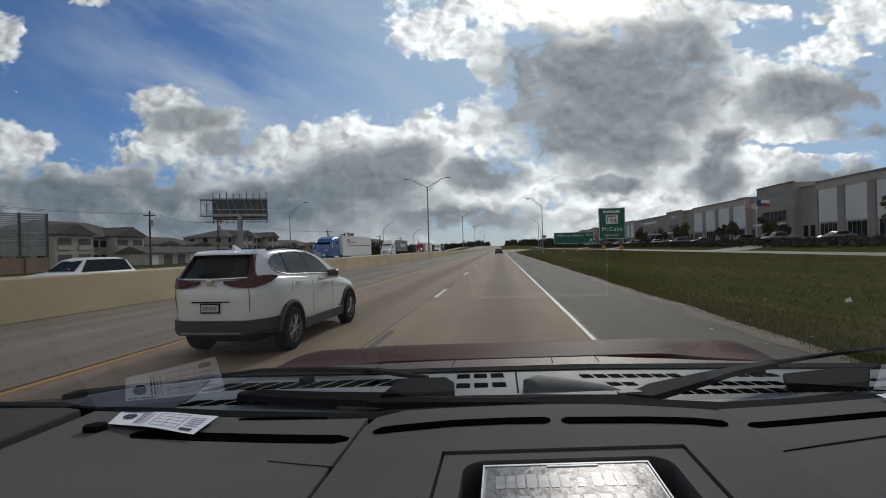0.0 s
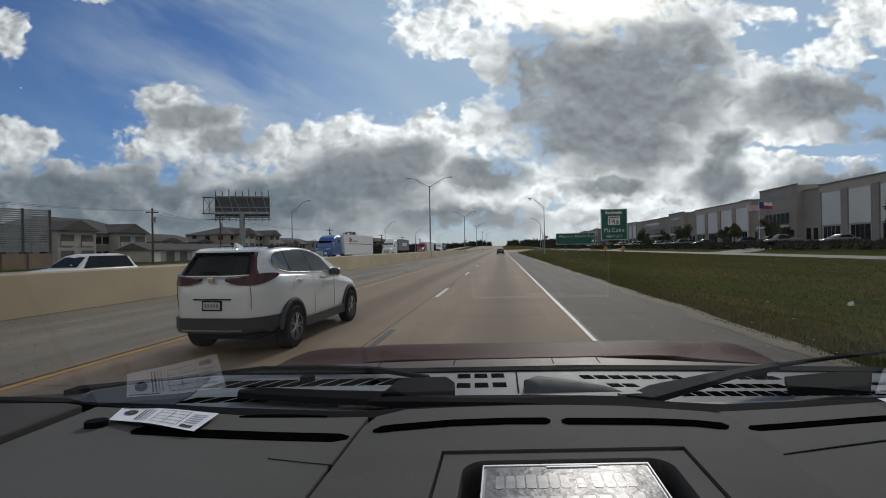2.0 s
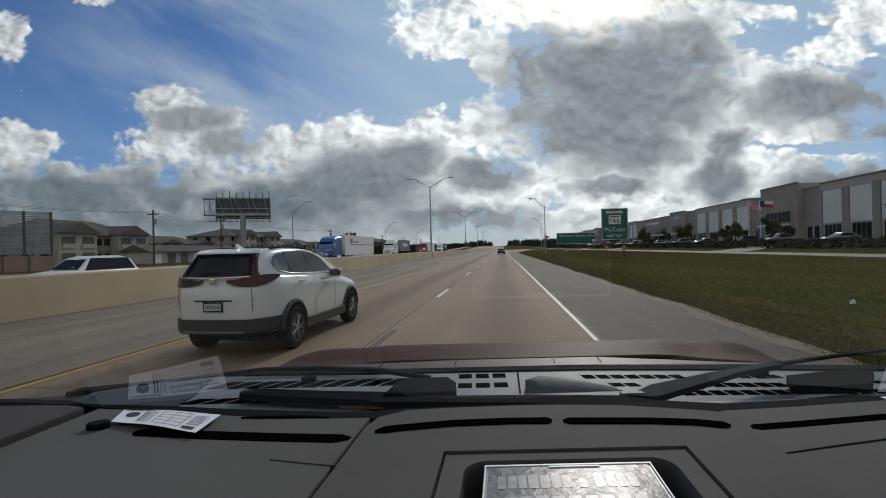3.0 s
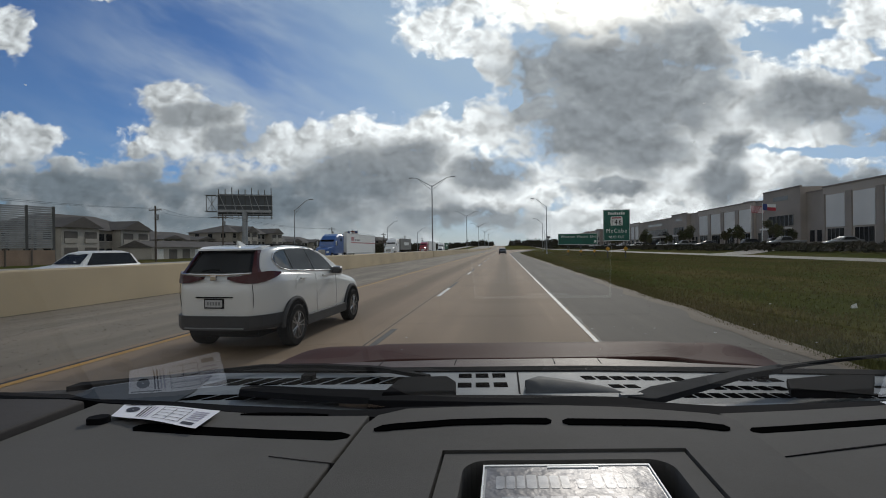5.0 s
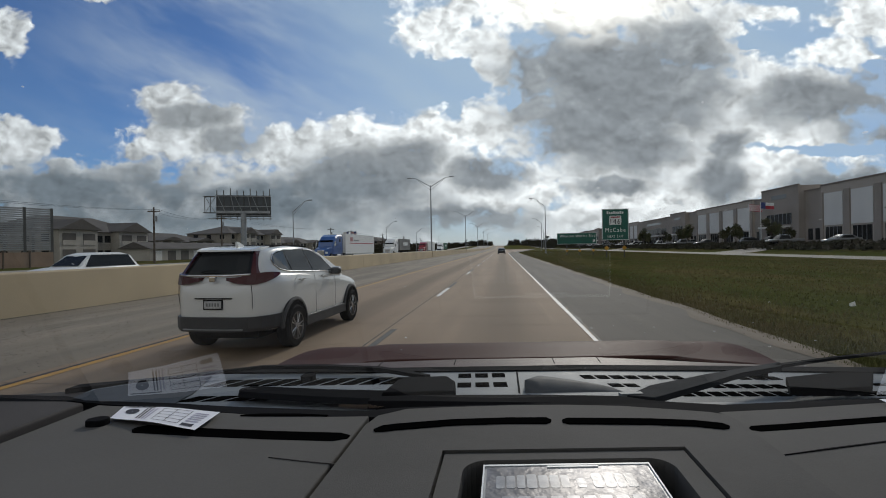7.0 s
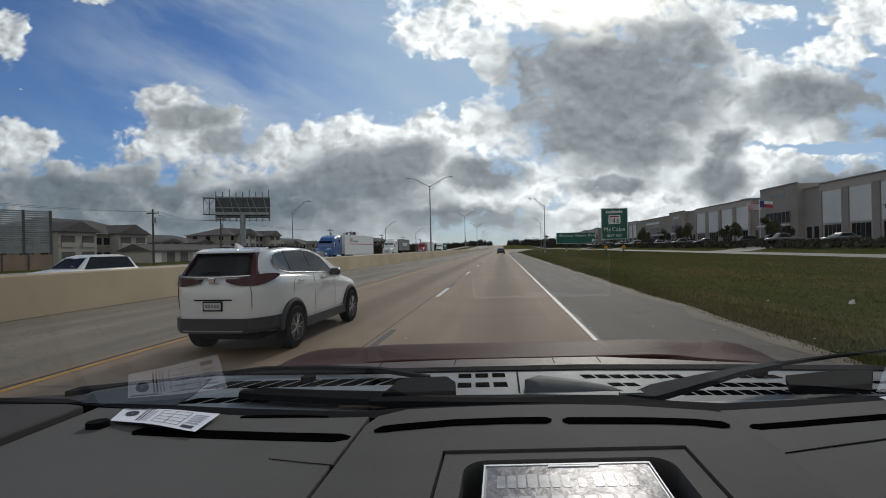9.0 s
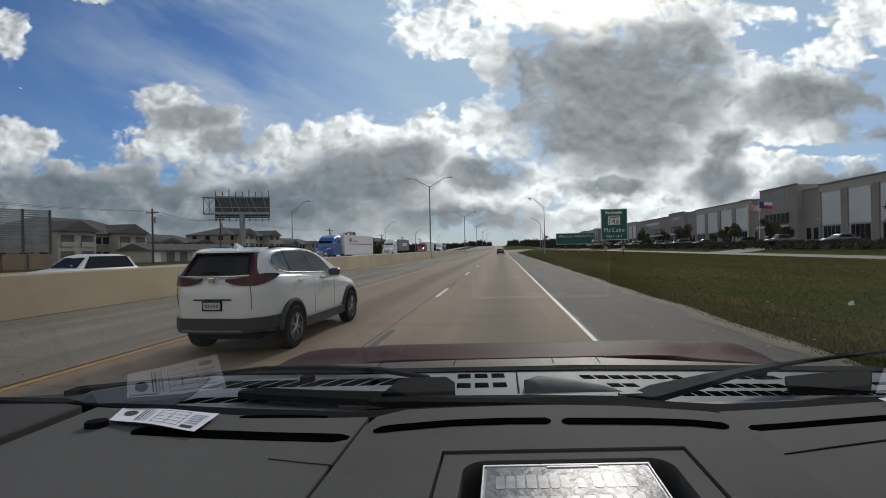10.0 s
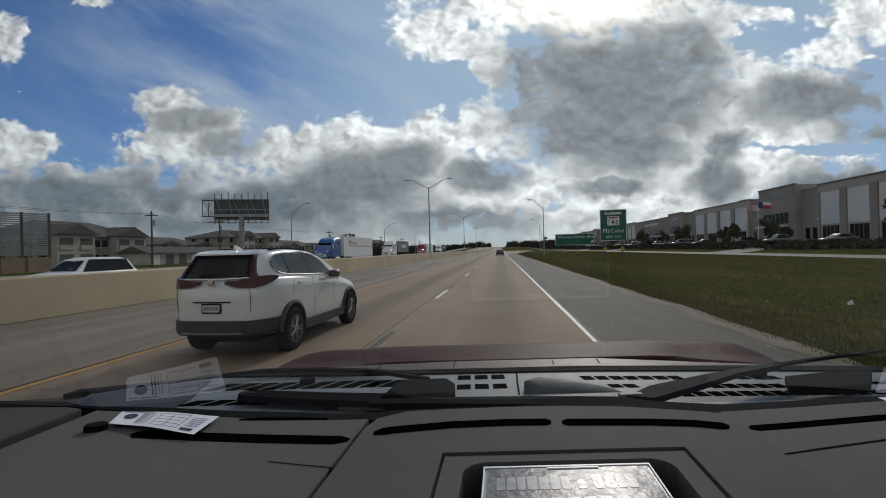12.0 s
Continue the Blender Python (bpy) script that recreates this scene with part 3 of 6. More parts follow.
def rounded(u0, u1, v0, v1, r, n=5):
    pts = []
    for cu, cv, a0 in ((u1 - r, v1 - r, 0), (u0 + r, v1 - r, 90), (u0 + r, v0 + r, 180), (u1 - r, v0 + r, 270)):
        for i in range(n + 1):
            a = radians(a0 + 90 * i / n)
            pts.append((cu + r * math.cos(a), cv + r * math.sin(a)))
    return pts


def band(centre_line, width):
    """An outline of a bar of that width, with rounded ends, along a line of points."""
    pts = [Vector(p) for p in centre_line]
    left, right = [], []
    for i, p in enumerate(pts):
        way = (pts[min(i + 1, len(pts) - 1)] - pts[max(i - 1, 0)]).normalized()
        side = Vector((-way.y, way.x))
        w = width / 2 * (0.35 if i in (0, len(pts) - 1) else 1.0)
        left.append(p + side * w)
        right.append(p - side * w)
    return [tuple(p) for p in left + right[::-1]]


DASH_H = -0.165
GLASS_V, GLASS_TILT = 0.484, radians(32)


def build_pickup():
    truck = thing("pickup_truck", "maroon pickup truck with a grey plastic dashboard", "pickup truck")
    # dashboard: the side tops, the raised middle console, the tray frame
    dash = part("dashboard", slab([(-0.449, -0.02), (-0.1365, -0.02), (-0.1365, 0.458), (-0.1769, 0.4545), (-0.2431, 0.4629), (-0.2887, 0.4718), (-0.3585, 0.4875), (-0.449, 0.504)], DASH_H - 0.003, DASH_H - 0.09, bevel=0.002), M_DASH, truck, "grey grained dashboard top")
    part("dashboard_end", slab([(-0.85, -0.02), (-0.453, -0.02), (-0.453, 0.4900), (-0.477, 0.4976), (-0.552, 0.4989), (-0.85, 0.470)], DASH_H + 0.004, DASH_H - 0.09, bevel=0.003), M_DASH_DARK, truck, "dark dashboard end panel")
    part("dashboard_side", slab([(0.2135, -0.02), (0.80, -0.02), (0.80, 0.520), (0.49, 0.486), (0.4011, 0.4755), (0.2925, 0.462), (0.2135, 0.457)], DASH_H - 0.004, DASH_H - 0.09, bevel=0.002), M_DASH, truck)
    # console with a sunk frame for the tray
    console = bmesh.new()
    slab([(-0.129, -0.02), (-0.0505, -0.02), (-0.0505, 0.420), (-0.129, 0.420)], DASH_H + 0.002, DASH_H - 0.08, console)
    slab([(0.1435, -0.02), (0.209, -0.02), (0.213, 0.420), (0.1435, 0.420)], DASH_H + 0.002, DASH_H - 0.08, console)
    slab([(-0.0505, 0.3655), (0.1435, 0.3655), (0.1435, 0.420), (-0.0505, 0.420)], DASH_H + 0.002, DASH_H - 0.08, console)
    slab([(-0.129, 0.420), (0.213, 0.420), (0.2075, 0.434), (0.195, 0.4405), (0.169, 0.4475), (0.117, 0.4605), (0.061, 0.4665), (0.0036, 0.4675), (-0.054, 0.465), (-0.099, 0.4615), (-0.1235, 0.444)], DASH_H + 0.002, DASH_H - 0.08, console)
    bmesh.ops.remove_doubles(console, verts=console.verts, dist=0.0002)
    part("console", console, M_CONSOLE, truck, "raised middle console of the dashboard")
    # tray frame: four rails round a deep bin
    frame_bm = bmesh.new()
    slab([(-0.0485, -0.02), (-0.032, -0.02), (-0.032, 0.3635), (-0.0485, 0.3635)], DASH_H, DASH_H - 0.06, frame_bm)
    slab([(0.1255, -0.02), (0.1415, -0.02), (0.1415, 0.3635), (0.1255, 0.3635)], DASH_H, DASH_H - 0.06, frame_bm)
    slab([(-0.032, 0.3515), (0.1255, 0.3515), (0.1255, 0.3635), (-0.032, 0.3635)], DASH_H, DASH_H - 0.06, frame_bm)
    for su, eu in ((-0.032, 1), (0.1255, -1)):   # rounded inner corners
        r = 0.018
        pts = [(su, 0.3515)] + [(su + eu * (r - r * math.sin(radians(a))), 0.3515 - r + r * math.cos(radians(a))) for a in range(0, 91, 15)]
        slab(pts, DASH_H, DASH_H - 0.06, frame_bm)
    tray = part("storage_tray", frame_bm, M_DASH, truck, "grey frame of the storage tray")
    # the tray's depth is shallow; its shade is put into the near-black colour
    part("tray_bottom", slab([(-0.033, -0.02), (0.127, -0.02), (0.127, 0.353), (-0.033, 0.353)], DASH_H - 0.028, DASH_H - 0.05), M_VOID, tray, "tray bottom with deep shade put into its colour")
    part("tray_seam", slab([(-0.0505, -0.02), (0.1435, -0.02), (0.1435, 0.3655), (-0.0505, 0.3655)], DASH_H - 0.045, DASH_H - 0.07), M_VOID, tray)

    # long defroster slots: raised near-black strips stand in for the shade inside
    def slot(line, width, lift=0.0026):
        vent = part("defroster_vent", slab(band(line, width), DASH_H + lift + 0.0006, DASH_H - 0.01), M_VOID, truck, "long defroster slot with its inner shade as black colour")
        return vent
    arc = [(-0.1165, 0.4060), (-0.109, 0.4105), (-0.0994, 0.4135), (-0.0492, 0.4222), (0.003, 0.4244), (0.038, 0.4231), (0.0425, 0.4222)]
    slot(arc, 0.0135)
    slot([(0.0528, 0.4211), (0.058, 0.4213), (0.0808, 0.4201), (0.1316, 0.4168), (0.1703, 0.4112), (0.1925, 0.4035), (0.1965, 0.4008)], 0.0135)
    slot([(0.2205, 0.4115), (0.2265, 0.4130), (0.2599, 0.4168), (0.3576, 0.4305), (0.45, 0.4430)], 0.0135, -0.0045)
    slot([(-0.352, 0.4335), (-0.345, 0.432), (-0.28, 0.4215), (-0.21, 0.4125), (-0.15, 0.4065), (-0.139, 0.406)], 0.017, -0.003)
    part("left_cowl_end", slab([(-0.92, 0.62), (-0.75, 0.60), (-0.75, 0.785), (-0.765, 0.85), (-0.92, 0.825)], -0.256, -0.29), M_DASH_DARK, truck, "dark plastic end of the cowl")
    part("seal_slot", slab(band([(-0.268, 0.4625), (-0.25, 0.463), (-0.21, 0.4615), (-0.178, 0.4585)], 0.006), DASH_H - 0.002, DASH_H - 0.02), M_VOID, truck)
    # seams, and the smooth dark panel by the left end
    part("dash_seam", slab(band([(-0.1913, 0.3679), (-0.162, 0.3608), (-0.132, 0.3540)], 0.0007), DASH_H - 0.0022, DASH_H - 0.02), M_DASH_DARK, truck)
    part("dash_seam", slab(band([(0.2174, 0.3598), (0.26, 0.3695), (0.3167, 0.3815), (0.6, 0.438)], 0.0016), DASH_H - 0.0032, DASH_H - 0.02), M_BLACK, truck)
    part("dash_seam", slab([(-0.4535, 0.0), (-0.4485, 0.0), (-0.4485, 0.46), (-0.4535, 0.46)], DASH_H - 0.006, DASH_H - 0.02), M_BLACK, truck)
    # dark ledge where dashboard and glass meet
    seal_near = [(-0.85, 0.508), (-0.586, 0.530), (-0.506, 0.529), (-0.451, 0.514), (-0.366, 0.498), (-0.295, 0.482), (-0.2475, 0.471), (-0.180, 0.4626), (-0.1366, 0.462), (-0.10, 0.455),
                 (0.19, 0.455), (0.2197, 0.4567), (0.2925, 0.4656), (0.401, 0.4793), (0.49, 0.4899), (0.80, 0.530)]
    seal_far = [(0.80, 0.540), (0.501, 0.5027), (0.413, 0.4952), (0.305, 0.4876), (0.230, 0.4818), (0.186, 0.4917), (0.1526, 0.5012), (0.1343, 0.5024), (0.0037, 0.4926), (-0.0633, 0.4915),
                (-0.1172, 0.4879), (-0.1454, 0.4812), (-0.176, 0.4831), (-0.240, 0.492), (-0.3065, 0.5014), (-0.3785, 0.515), (-0.487, 0.529), (-0.522, 0.5455), (-0.615, 0.5557), (-0.85, 0.534)]
    part("glass_seal", slab(seal_near + seal_far, DASH_H - 0.006, DASH_H - 0.05), M_BLACK, truck, "black seal along the windscreen's foot")

    # windscreen
    def on_glass(u, s, off=0.0):
        """A point of the windscreen, s along it from its foot."""
        return car(u, GLASS_V + 0.078 * max(0.0, -u - 0.15) - s * math.cos(GLASS_TILT) + off * math.sin(GLASS_TILT), DASH_H - 0.004 + s * math.sin(GLASS_TILT) + off * math.cos(GLASS_TILT))
    bm = bmesh.new()
    loft([[on_glass(u * (1 - 0.18 * s / 0.6), s) for s in (0, 0.6)] for u in (-0.78, -0.7, -0.6, -0.52, -0.45, -0.40, -0.36, -0.32, -0.28, -0.24, -0.2, -0.15, 0.0, 0.4, 0.78)], bm, cap=False, closed=False)
    glass = part("windscreen", bm, M_GLASS, truck, "clear windscreen with faint reflections of the dashboard", smooth=True)
    glass.visible_shadow = False

    # cowl grille outside the glass
    COWL_H = -0.25
    cowl = part("cowl", slab([(-0.745, 0.60), (0.80, 0.60), (0.80, 0.86), (0.45, 0.885), (0.16, 0.909), (-0.25, 0.914), (-0.52, 0.925), (-0.58, 0.925), (-0.714, 0.868), (-0.755, 0.836), (-0.7435, 0.786)], COWL_H, COWL_H - 0.03), M_COWL, truck, "pale grey plastic cowl under the windscreen")

    def slot_row(u0, u1, v, depth, pitch, lean=0.010, slope=0.0):
        """A row of slanted slots between thin ribs: raised sheets, coloured as the shade inside."""
        u = u0
        while u + pitch * 0.76 <= u1 + 1e-6:
            w = v + slope * (u - u0)
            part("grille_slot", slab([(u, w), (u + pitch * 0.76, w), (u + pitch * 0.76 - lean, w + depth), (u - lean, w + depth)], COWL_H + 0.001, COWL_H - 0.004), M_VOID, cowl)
            u += pitch
    slot_row(-0.088, 0.015, 0.872, 0.026, 0.0325, 0.002)
    slot_row(-0.084, 0.015, 0.812, 0.026, 0.0325, 0.002)
    slot_row(-0.555, -0.20, 0.838, 0.042, 0.036, -0.026)
    slot_row(-0.545, -0.36, 0.757, 0.026, 0.040, -0.020)
    slot_row(0.150, 0.345, 0.8525, 0.022, 0.027, 0.006, -0.078)
    slot_row(0.190, 0.250, 0.801, 0.018, 0.027, 0.006, -0.078)
    slot_row(0.404, 0.505, 0.833, 0.020, 0.0265, 0.006, -0.077)
    slot_row(0.335, 0.490, 0.787, 0.021, 0.026, 0.006, -0.073)
    slot_row(0.267, 0.700, 0.746, 0.022, 0.0255, 0.006, -0.042)
    slot_row(0.560, 0.700, 0.787, 0.012, 0.0255, 0.004, -0.042)
    # sheet over the cowl's left end, its colour darkened as if in shade
    part("cowl_corner", slab([(-0.74, 0.68), (-0.53, 0.66), (-0.545, 0.80), (-0.58, 0.905), (-0.70, 0.858), (-0.742, 0.828)], COWL_H + 0.0025, COWL_H - 0.002), M_COWL_SHADED, cowl, "smooth end of the cowl with shade in its colour")
    part("cowl_joint", slab([(0.0235, 0.775), (0.0265, 0.775), (0.0265, 0.909), (0.0235, 0.909)], COWL_H + 0.0012, COWL_H - 0.004), M_BLACK, cowl)
    # moulded hump beside the joint
    bm = bmesh.new()
    rings = []
    for i in range(13):
        t = i / 12
        u = 0.035 + 0.165 * t
        w = 0.088 * (1 - t) ** 0.55 * min(1.0, 0.35 + 4 * t)
        h = 0.020 * (1 - t) ** 0.7
        rings.append([car(u, 0.775, COWL_H + 0.0005), car(u, 0.775 + w * 0.3, COWL_H + h), car(u, 0.775 + w * 0.7, COWL_H + h * 0.8), car(u, 0.775 + w, COWL_H + 0.0005)])
    loft(rings, bm, cap=False, closed=False)
    part("moulded_hump", bm, M_COWL_SHADED, cowl, "smooth shaded grey moulding", smooth=True)
    part("cowl_seal", slab([(-0.80, 0.83), (-0.714, 0.870), (-0.58, 0.927), (-0.52, 0.927), (-0.25, 0.915), (0.16, 0.908), (0.45, 0.884), (0.85, 0.84), (0.85, 0.875), (0.45, 0.918), (0.16, 0.943), (-0.25, 0.944), (-0.52, 0.956), (-0.80, 0.86)], COWL_H + 0.003, COWL_H - 0.03), M_RUBBER, truck, "black rubber seal behind the bonnet")

    # wipers
    def bar(points, heights, name, mat, parent, width, thick, label=""):
        bm = bmesh.new()
        rings = []
        pts = [Vector(p) for p in points]
        for i, p in enumerate(pts):
            way = (pts[min(i + 1, len(pts) - 1)] - pts[max(i - 1, 0)]).normalized()
            side = Vector((-way.y, way.x)) * (width[i] if isinstance(width, (list, tuple)) else width) / 2
            h = heights[i]
            rings.append([car(*(p + side), h), car(*(p + side * 0.6), h + thick), car(*(p - side * 0.6), h + thick), car(*(p - side), h)])
        loft(rings, bm)
        return part(name, bm, mat, parent, label)
    wl = part("wiper_pivot_cover", slab([(-0.186, 0.690), (-0.178, 0.752), (-0.168, 0.774), (-0.097, 0.776), (-0.080, 0.745), (-0.074, 0.692)], -0.218, -0.245, bevel=0.004), M_BLACK, truck, "black wiper pivot cover")
    bar([(-0.4457, 0.769), (-0.435, 0.772), (-0.40, 0.765), (-0.30, 0.745), (-0.18, 0.728)], [-0.240] * 5, "wiper_arm", M_BLACK, wl, [0.020, 0.050, 0.054, 0.060, 0.068], 0.006, "black wiper arm")
    bar([(-0.62, 0.862), (-0.49, 0.927), (-0.37, 0.926), (-0.245, 0.900), (-0.14, 0.838)], [-0.240] * 5, "wiper_blade", M_RUBBER, wl, [0.008, 0.016, 0.022, 0.020, 0.016], 0.006, "thin black wiper blade")
    bar([(-0.19, 0.644), (-0.12, 0.644), (0.05, 0.633), (0.16, 0.624), (0.19, 0.612)], [-0.222] * 5, "wiper_linkage", M_BLACK, wl, [0.030, 0.042, 0.056, 0.050, 0.030], 0.010)
    wr = part("wiper_arm", slab([(0.1725, 0.6447), (0.2188, 0.6893), (0.328, 0.7427), (0.4908, 0.8141), (0.4761, 0.785), (0.386, 0.7482), (0.3064, 0.6944), (0.2083, 0.6326)], -0.213, -0.222, bevel=0.0015), M_WIPER, truck, "dark grey wiper arm lying across the cowl")
    bar([(0.47, 0.793), (0.5987, 0.8382), (0.7323, 0.8763), (0.86, 0.912)], [-0.217] * 4, "wiper_blade", M_RUBBER, wr, [0.016, 0.014, 0.011, 0.009], 0.004)
    part("blade_end", slab([(0.4574, 0.7443), (0.430, 0.690), (0.4921, 0.682), (0.5543, 0.690), (0.6147, 0.7624), (0.5569, 0.7671)], -0.220, -0.232, bevel=0.002), M_BLACK, wr)
    part("arm_clip", slab([(0.165, 0.646), (0.197, 0.648), (0.195, 0.657), (0.163, 0.655)], -0.212, -0.222), M_COWL, wr)
    for u, v in ((-0.375, 0.872), (0.475, 0.85)):
        part("washer_nozzle", slab(rounded(u - 0.012, u + 0.012, v - 0.010, v + 0.012, 0.006), COWL_H + 0.010, COWL_H), M_BLACK, cowl)

    # bonnet: back edge bowed, crown in the middle, falling away to the sides and the nose
    def bonnet_z(u, v):
        a = abs(u - 0.05)
        z = -0.288 + 0.010 * smoothstep(v, 1.14, 1.30) - 0.235 * max(0, v - 1.30)
        z += 0.006 * (1 - smoothstep(a, 0.36, 0.46))
        return z - 0.20 * smoothstep(a, 0.52, 1.0) ** 1.2
    bm = bmesh.new()
    rings = []
    N = 64
    for j in range(30):
        q = j / 29
        ring = []
        for i in range(N + 1):
            u = -0.82 + 1.70 * i / N
            back = 1.150 - 0.16 * smoothstep(abs(u - 0.05), 0.30, 0.85)
            v = back + (2.05 - back) * q ** 1.6
            ring.append(car(u, v, bonnet_z(u, v) - (0.006 if j == 0 else 0)))
        rings.append(ring)
    loft(rings, bm, cap=False, closed=False)
    bonnet = part("bonnet", bm, M_MAROON, truck, "dusty maroon bonnet with a raised middle", smooth=True)
    sol = bonnet.modifiers.new("thickness", "SOLIDIFY")
    sol.thickness, sol.offset = 0.012, -1
    # painted ledge behind the bonnet
    part("bonnet_ledge", slab([(-0.80, 0.862), (-0.52, 0.957), (-0.25, 0.946), (0.16, 0.945), (0.45, 0.920), (0.85, 0.88), (0.85, 0.99), (0.50, 1.07), (0.23, 1.144), (-0.12, 1.144), (-0.41, 1.12), (-0.80, 0.99)], -0.281, -0.33), M_LEDGE, truck, "pale pinkish painted ledge behind the bonnet")
    for u in (-0.30, -0.12, 0.12, 0.23):
        part("ledge_mark", slab([(u - 0.001, 1.09), (u + 0.001, 1.09), (u + 0.001, 1.14), (u - 0.001, 1.14)], -0.2802, -0.29), M_BLACK, truck)

    # cabin shell, doors, wings, bed and wheels
    ROOF = EYE[2] + 0.20
    part("roof", box(-0.80, 0.82, -2.0, -0.02, ROOF, ROOF + 0.05, 0.02), M_MAROON, truck)
    part("headliner", box(-0.78, 0.80, -1.98, -0.03, ROOF - 0.02, ROOF - 0.004), M_DASH, truck)
    for x0, x1 in ((-0.98, -0.90), (0.92, 1.00)):
        part("door", box(x0, x1, -1.1, 0.55, 0.45, 1.38, 0.02), M_MAROON, truck)
        part("front_wing", box(x0 - 0.0, x1, 0.56, 2.30, 0.50, 0.86, 0.03), M_MAROON, truck)
        part("bed_side", box(x0, x1, -4.0, -1.96, 0.55, 1.30, 0.03), M_MAROON, truck)
        part("rear_quarter", box(x0, x1, -1.95, -1.11, 0.45, 1.40, 0.02), M_MAROON, truck)
        side = -1 if x0 < 0 else 1
        bm = tube([(side * 0.93 + 0.01, 0.50, 1.38), (side * 0.80 + 0.01, -0.02, ROOF + 0.02)], 0.04)
        part("door_pillar", bm, M_MAROON, truck)
    part("cab_back", box(-0.90, 0.92, -2.0, -1.96, 0.45, 1.40), M_DASH, truck)
    part("cab_floor", box(-0.90, 0.92, -2.0, 0.55, 0.42, 0.46), M_DASH_DARK, truck)
    part("bed_floor", box(-0.90, 0.92, -4.0, -2.02, 0.62, 0.68), M_MAROON, truck)
    part("tailgate", box(-0.90, 0.92, -4.05, -4.0, 0.62, 1.28, 0.015), M_MAROON, truck)
    part("front_bumper", box(-0.97, 0.99, 2.32, 2.55, 0.45, 0.75, 0.05), M_CHROME, truck)
    part("grille", box(-0.70, 0.72, 2.24, 2.33, 0.70, 0.98, 0.04), M_BLACK, truck)
    part("bench_seat", box(-0.75, 0.77, -1.30, -0.75, 0.47, 0.90, 0.06), M_DASH_DARK, truck)
    for x in (-0.93, 0.95):
        for y in (1.55, -2.95):
            wheel(truck, x, y, 0.38, 0.24, 1 if x > 0 else -1)


def wheel(parent, x, y, r, width, out, spokes=5, rim_mat=None, lip=None):
    """Tyre and rim; out is the side, -1 or 1, on which the rim shows."""
    w = width / 2
    tyre = part("tyre", disc_ring((x, y, r), "x", [(-w, r * 0.66), (-w, r * 0.92), (-w * 0.8, r), (w * 0.8, r), (w, r * 0.92), (w, r * 0.66), (w * 0.5, r * 0.64), (-w * 0.5, r * 0.64), (-w, r * 0.66)]), M_RUBBER, parent, "black tyre", smooth=False)
    bm = disc_ring((x, y, r), "x", [(out * w * 0.35, 0.02), (out * w * 0.35, r * 0.66), (out * w * 0.2, r * 0.66), (out * w * 0.2, 0.02)])
    part("rim_well", bm, M_VOID, tyre)
    bm = disc_ring((x, y, r), "x", [(out * w * 0.80, r * 0.60), (out * w * 1.02, r * 0.62), (out * w * 1.02, r * 0.67), (out * w * 0.8, r * 0.66)])
    if lip:
        part("rim_lip", bm, lip, tyre)
        bm = bmesh.new()
    disc_ring((x, y, r), "x", [(out * w * 0.5, 0.001), (out * w * 0.98, 0.001), (out * w * 0.98, r * 0.14), (out * w * 0.5, r * 0.16)], bm)
    for k in range(spokes):
        a = 2 * math.pi * k / spokes
        for d in (-0.2, 0.2):
            ca, sa = math.cos(a + d), math.sin(a + d)
            c0, s0 = math.cos(a + d * 0.4), math.sin(a + d * 0.4)
            tube([(x + out * w * 0.9, y + c0 * r * 0.12, r + s0 * r * 0.12), (x + out * w * 0.93, y + ca * r * 0.63, r + sa * r * 0.63)], [r * 0.040, r * 0.026], bm, 5)
    part("rim", bm, rim_mat or M_RIM, tyre, "bright spoked rim")


build_pickup()


def build_ticket():
    """A printed paper ticket lying by the glass, slightly curled."""
    ticket = thing("paper_ticket", "white printed paper ticket lying on the dashboard", "paper")
    C = [(-0.3914, 0.4520), (-0.406, 0.4860), (-0.2878, 0.4612), (-0.283, 0.4158)]

    def on(a, b, lift=0.0):
        """a along the long side, b along the short side, both 0 to 1."""
        p = [(1 - a) * (1 - b) * C[0][k] + (1 - a) * b * C[1][k] + a * b * C[2][k] + a * (1 - b) * C[3][k] for k in (0, 1)]
        return car(p[0], p[1], DASH_H + 0.0008 + 0.0018 * math.sin(math.pi * a) ** 2 + 0.001 * a + lift)
    bm = bmesh.new()
    loft([[on(a / 10, b / 4) for b in range(5)] for a in range(11)], bm, cap=False, closed=False)
    sheet = part("sheet", bm, M_PAPER, ticket)

    def ink(a0, a1, b0, b1, mat=None):
        bm = bmesh.new()
        loft([[on(a0 + (a1 - a0) * i / 3, b, 0.0005) for b in (b0, b1)] for i in range(4)], bm, cap=False, closed=False)
        part("print", bm, mat or M_INK, sheet)
    bm = bmesh.new()
    loft([[on(0.16 + r * 0.075 * math.cos(k * 0.524), 0.60 + r * 0.20 * math.sin(k * 0.524), 0.0005) for k in range(12)] for r in (0.12, 0.55, 1.0)], bm, cap=False)
    part("print", bm, M_INK, sheet, "round dark printed seal")
    ink(0.03, 0.36, 0.90, 0.94)
    for k in range(4):
        ink(0.28 + 0.035 * k, 0.297 + 0.035 * k, 0.12, 0.85, M_INK if k < 2 else M_LILAC)
    for b in (0.14, 0.32, 0.50, 0.68, 0.86):
        ink(0.46, 0.76, b, b + 0.018)
    for a in (0.46, 0.60, 0.755):
        ink(a, a + 0.006, 0.14, 0.87)
    ink(0.80, 0.93, 0.10, 0.22)
    for k in range(5):
        ink(0.80, 0.94, 0.32 + 0.11 * k, 0.36 + 0.11 * k, M_LILAC)
    part("clip", slab(rounded(-0.407, -0.388, 0.438, 0.452, 0.006), DASH_H + 0.003, DASH_H - 0.004, bevel=0.0015), M_BLACK, ticket, "black rubber clip")


build_ticket()


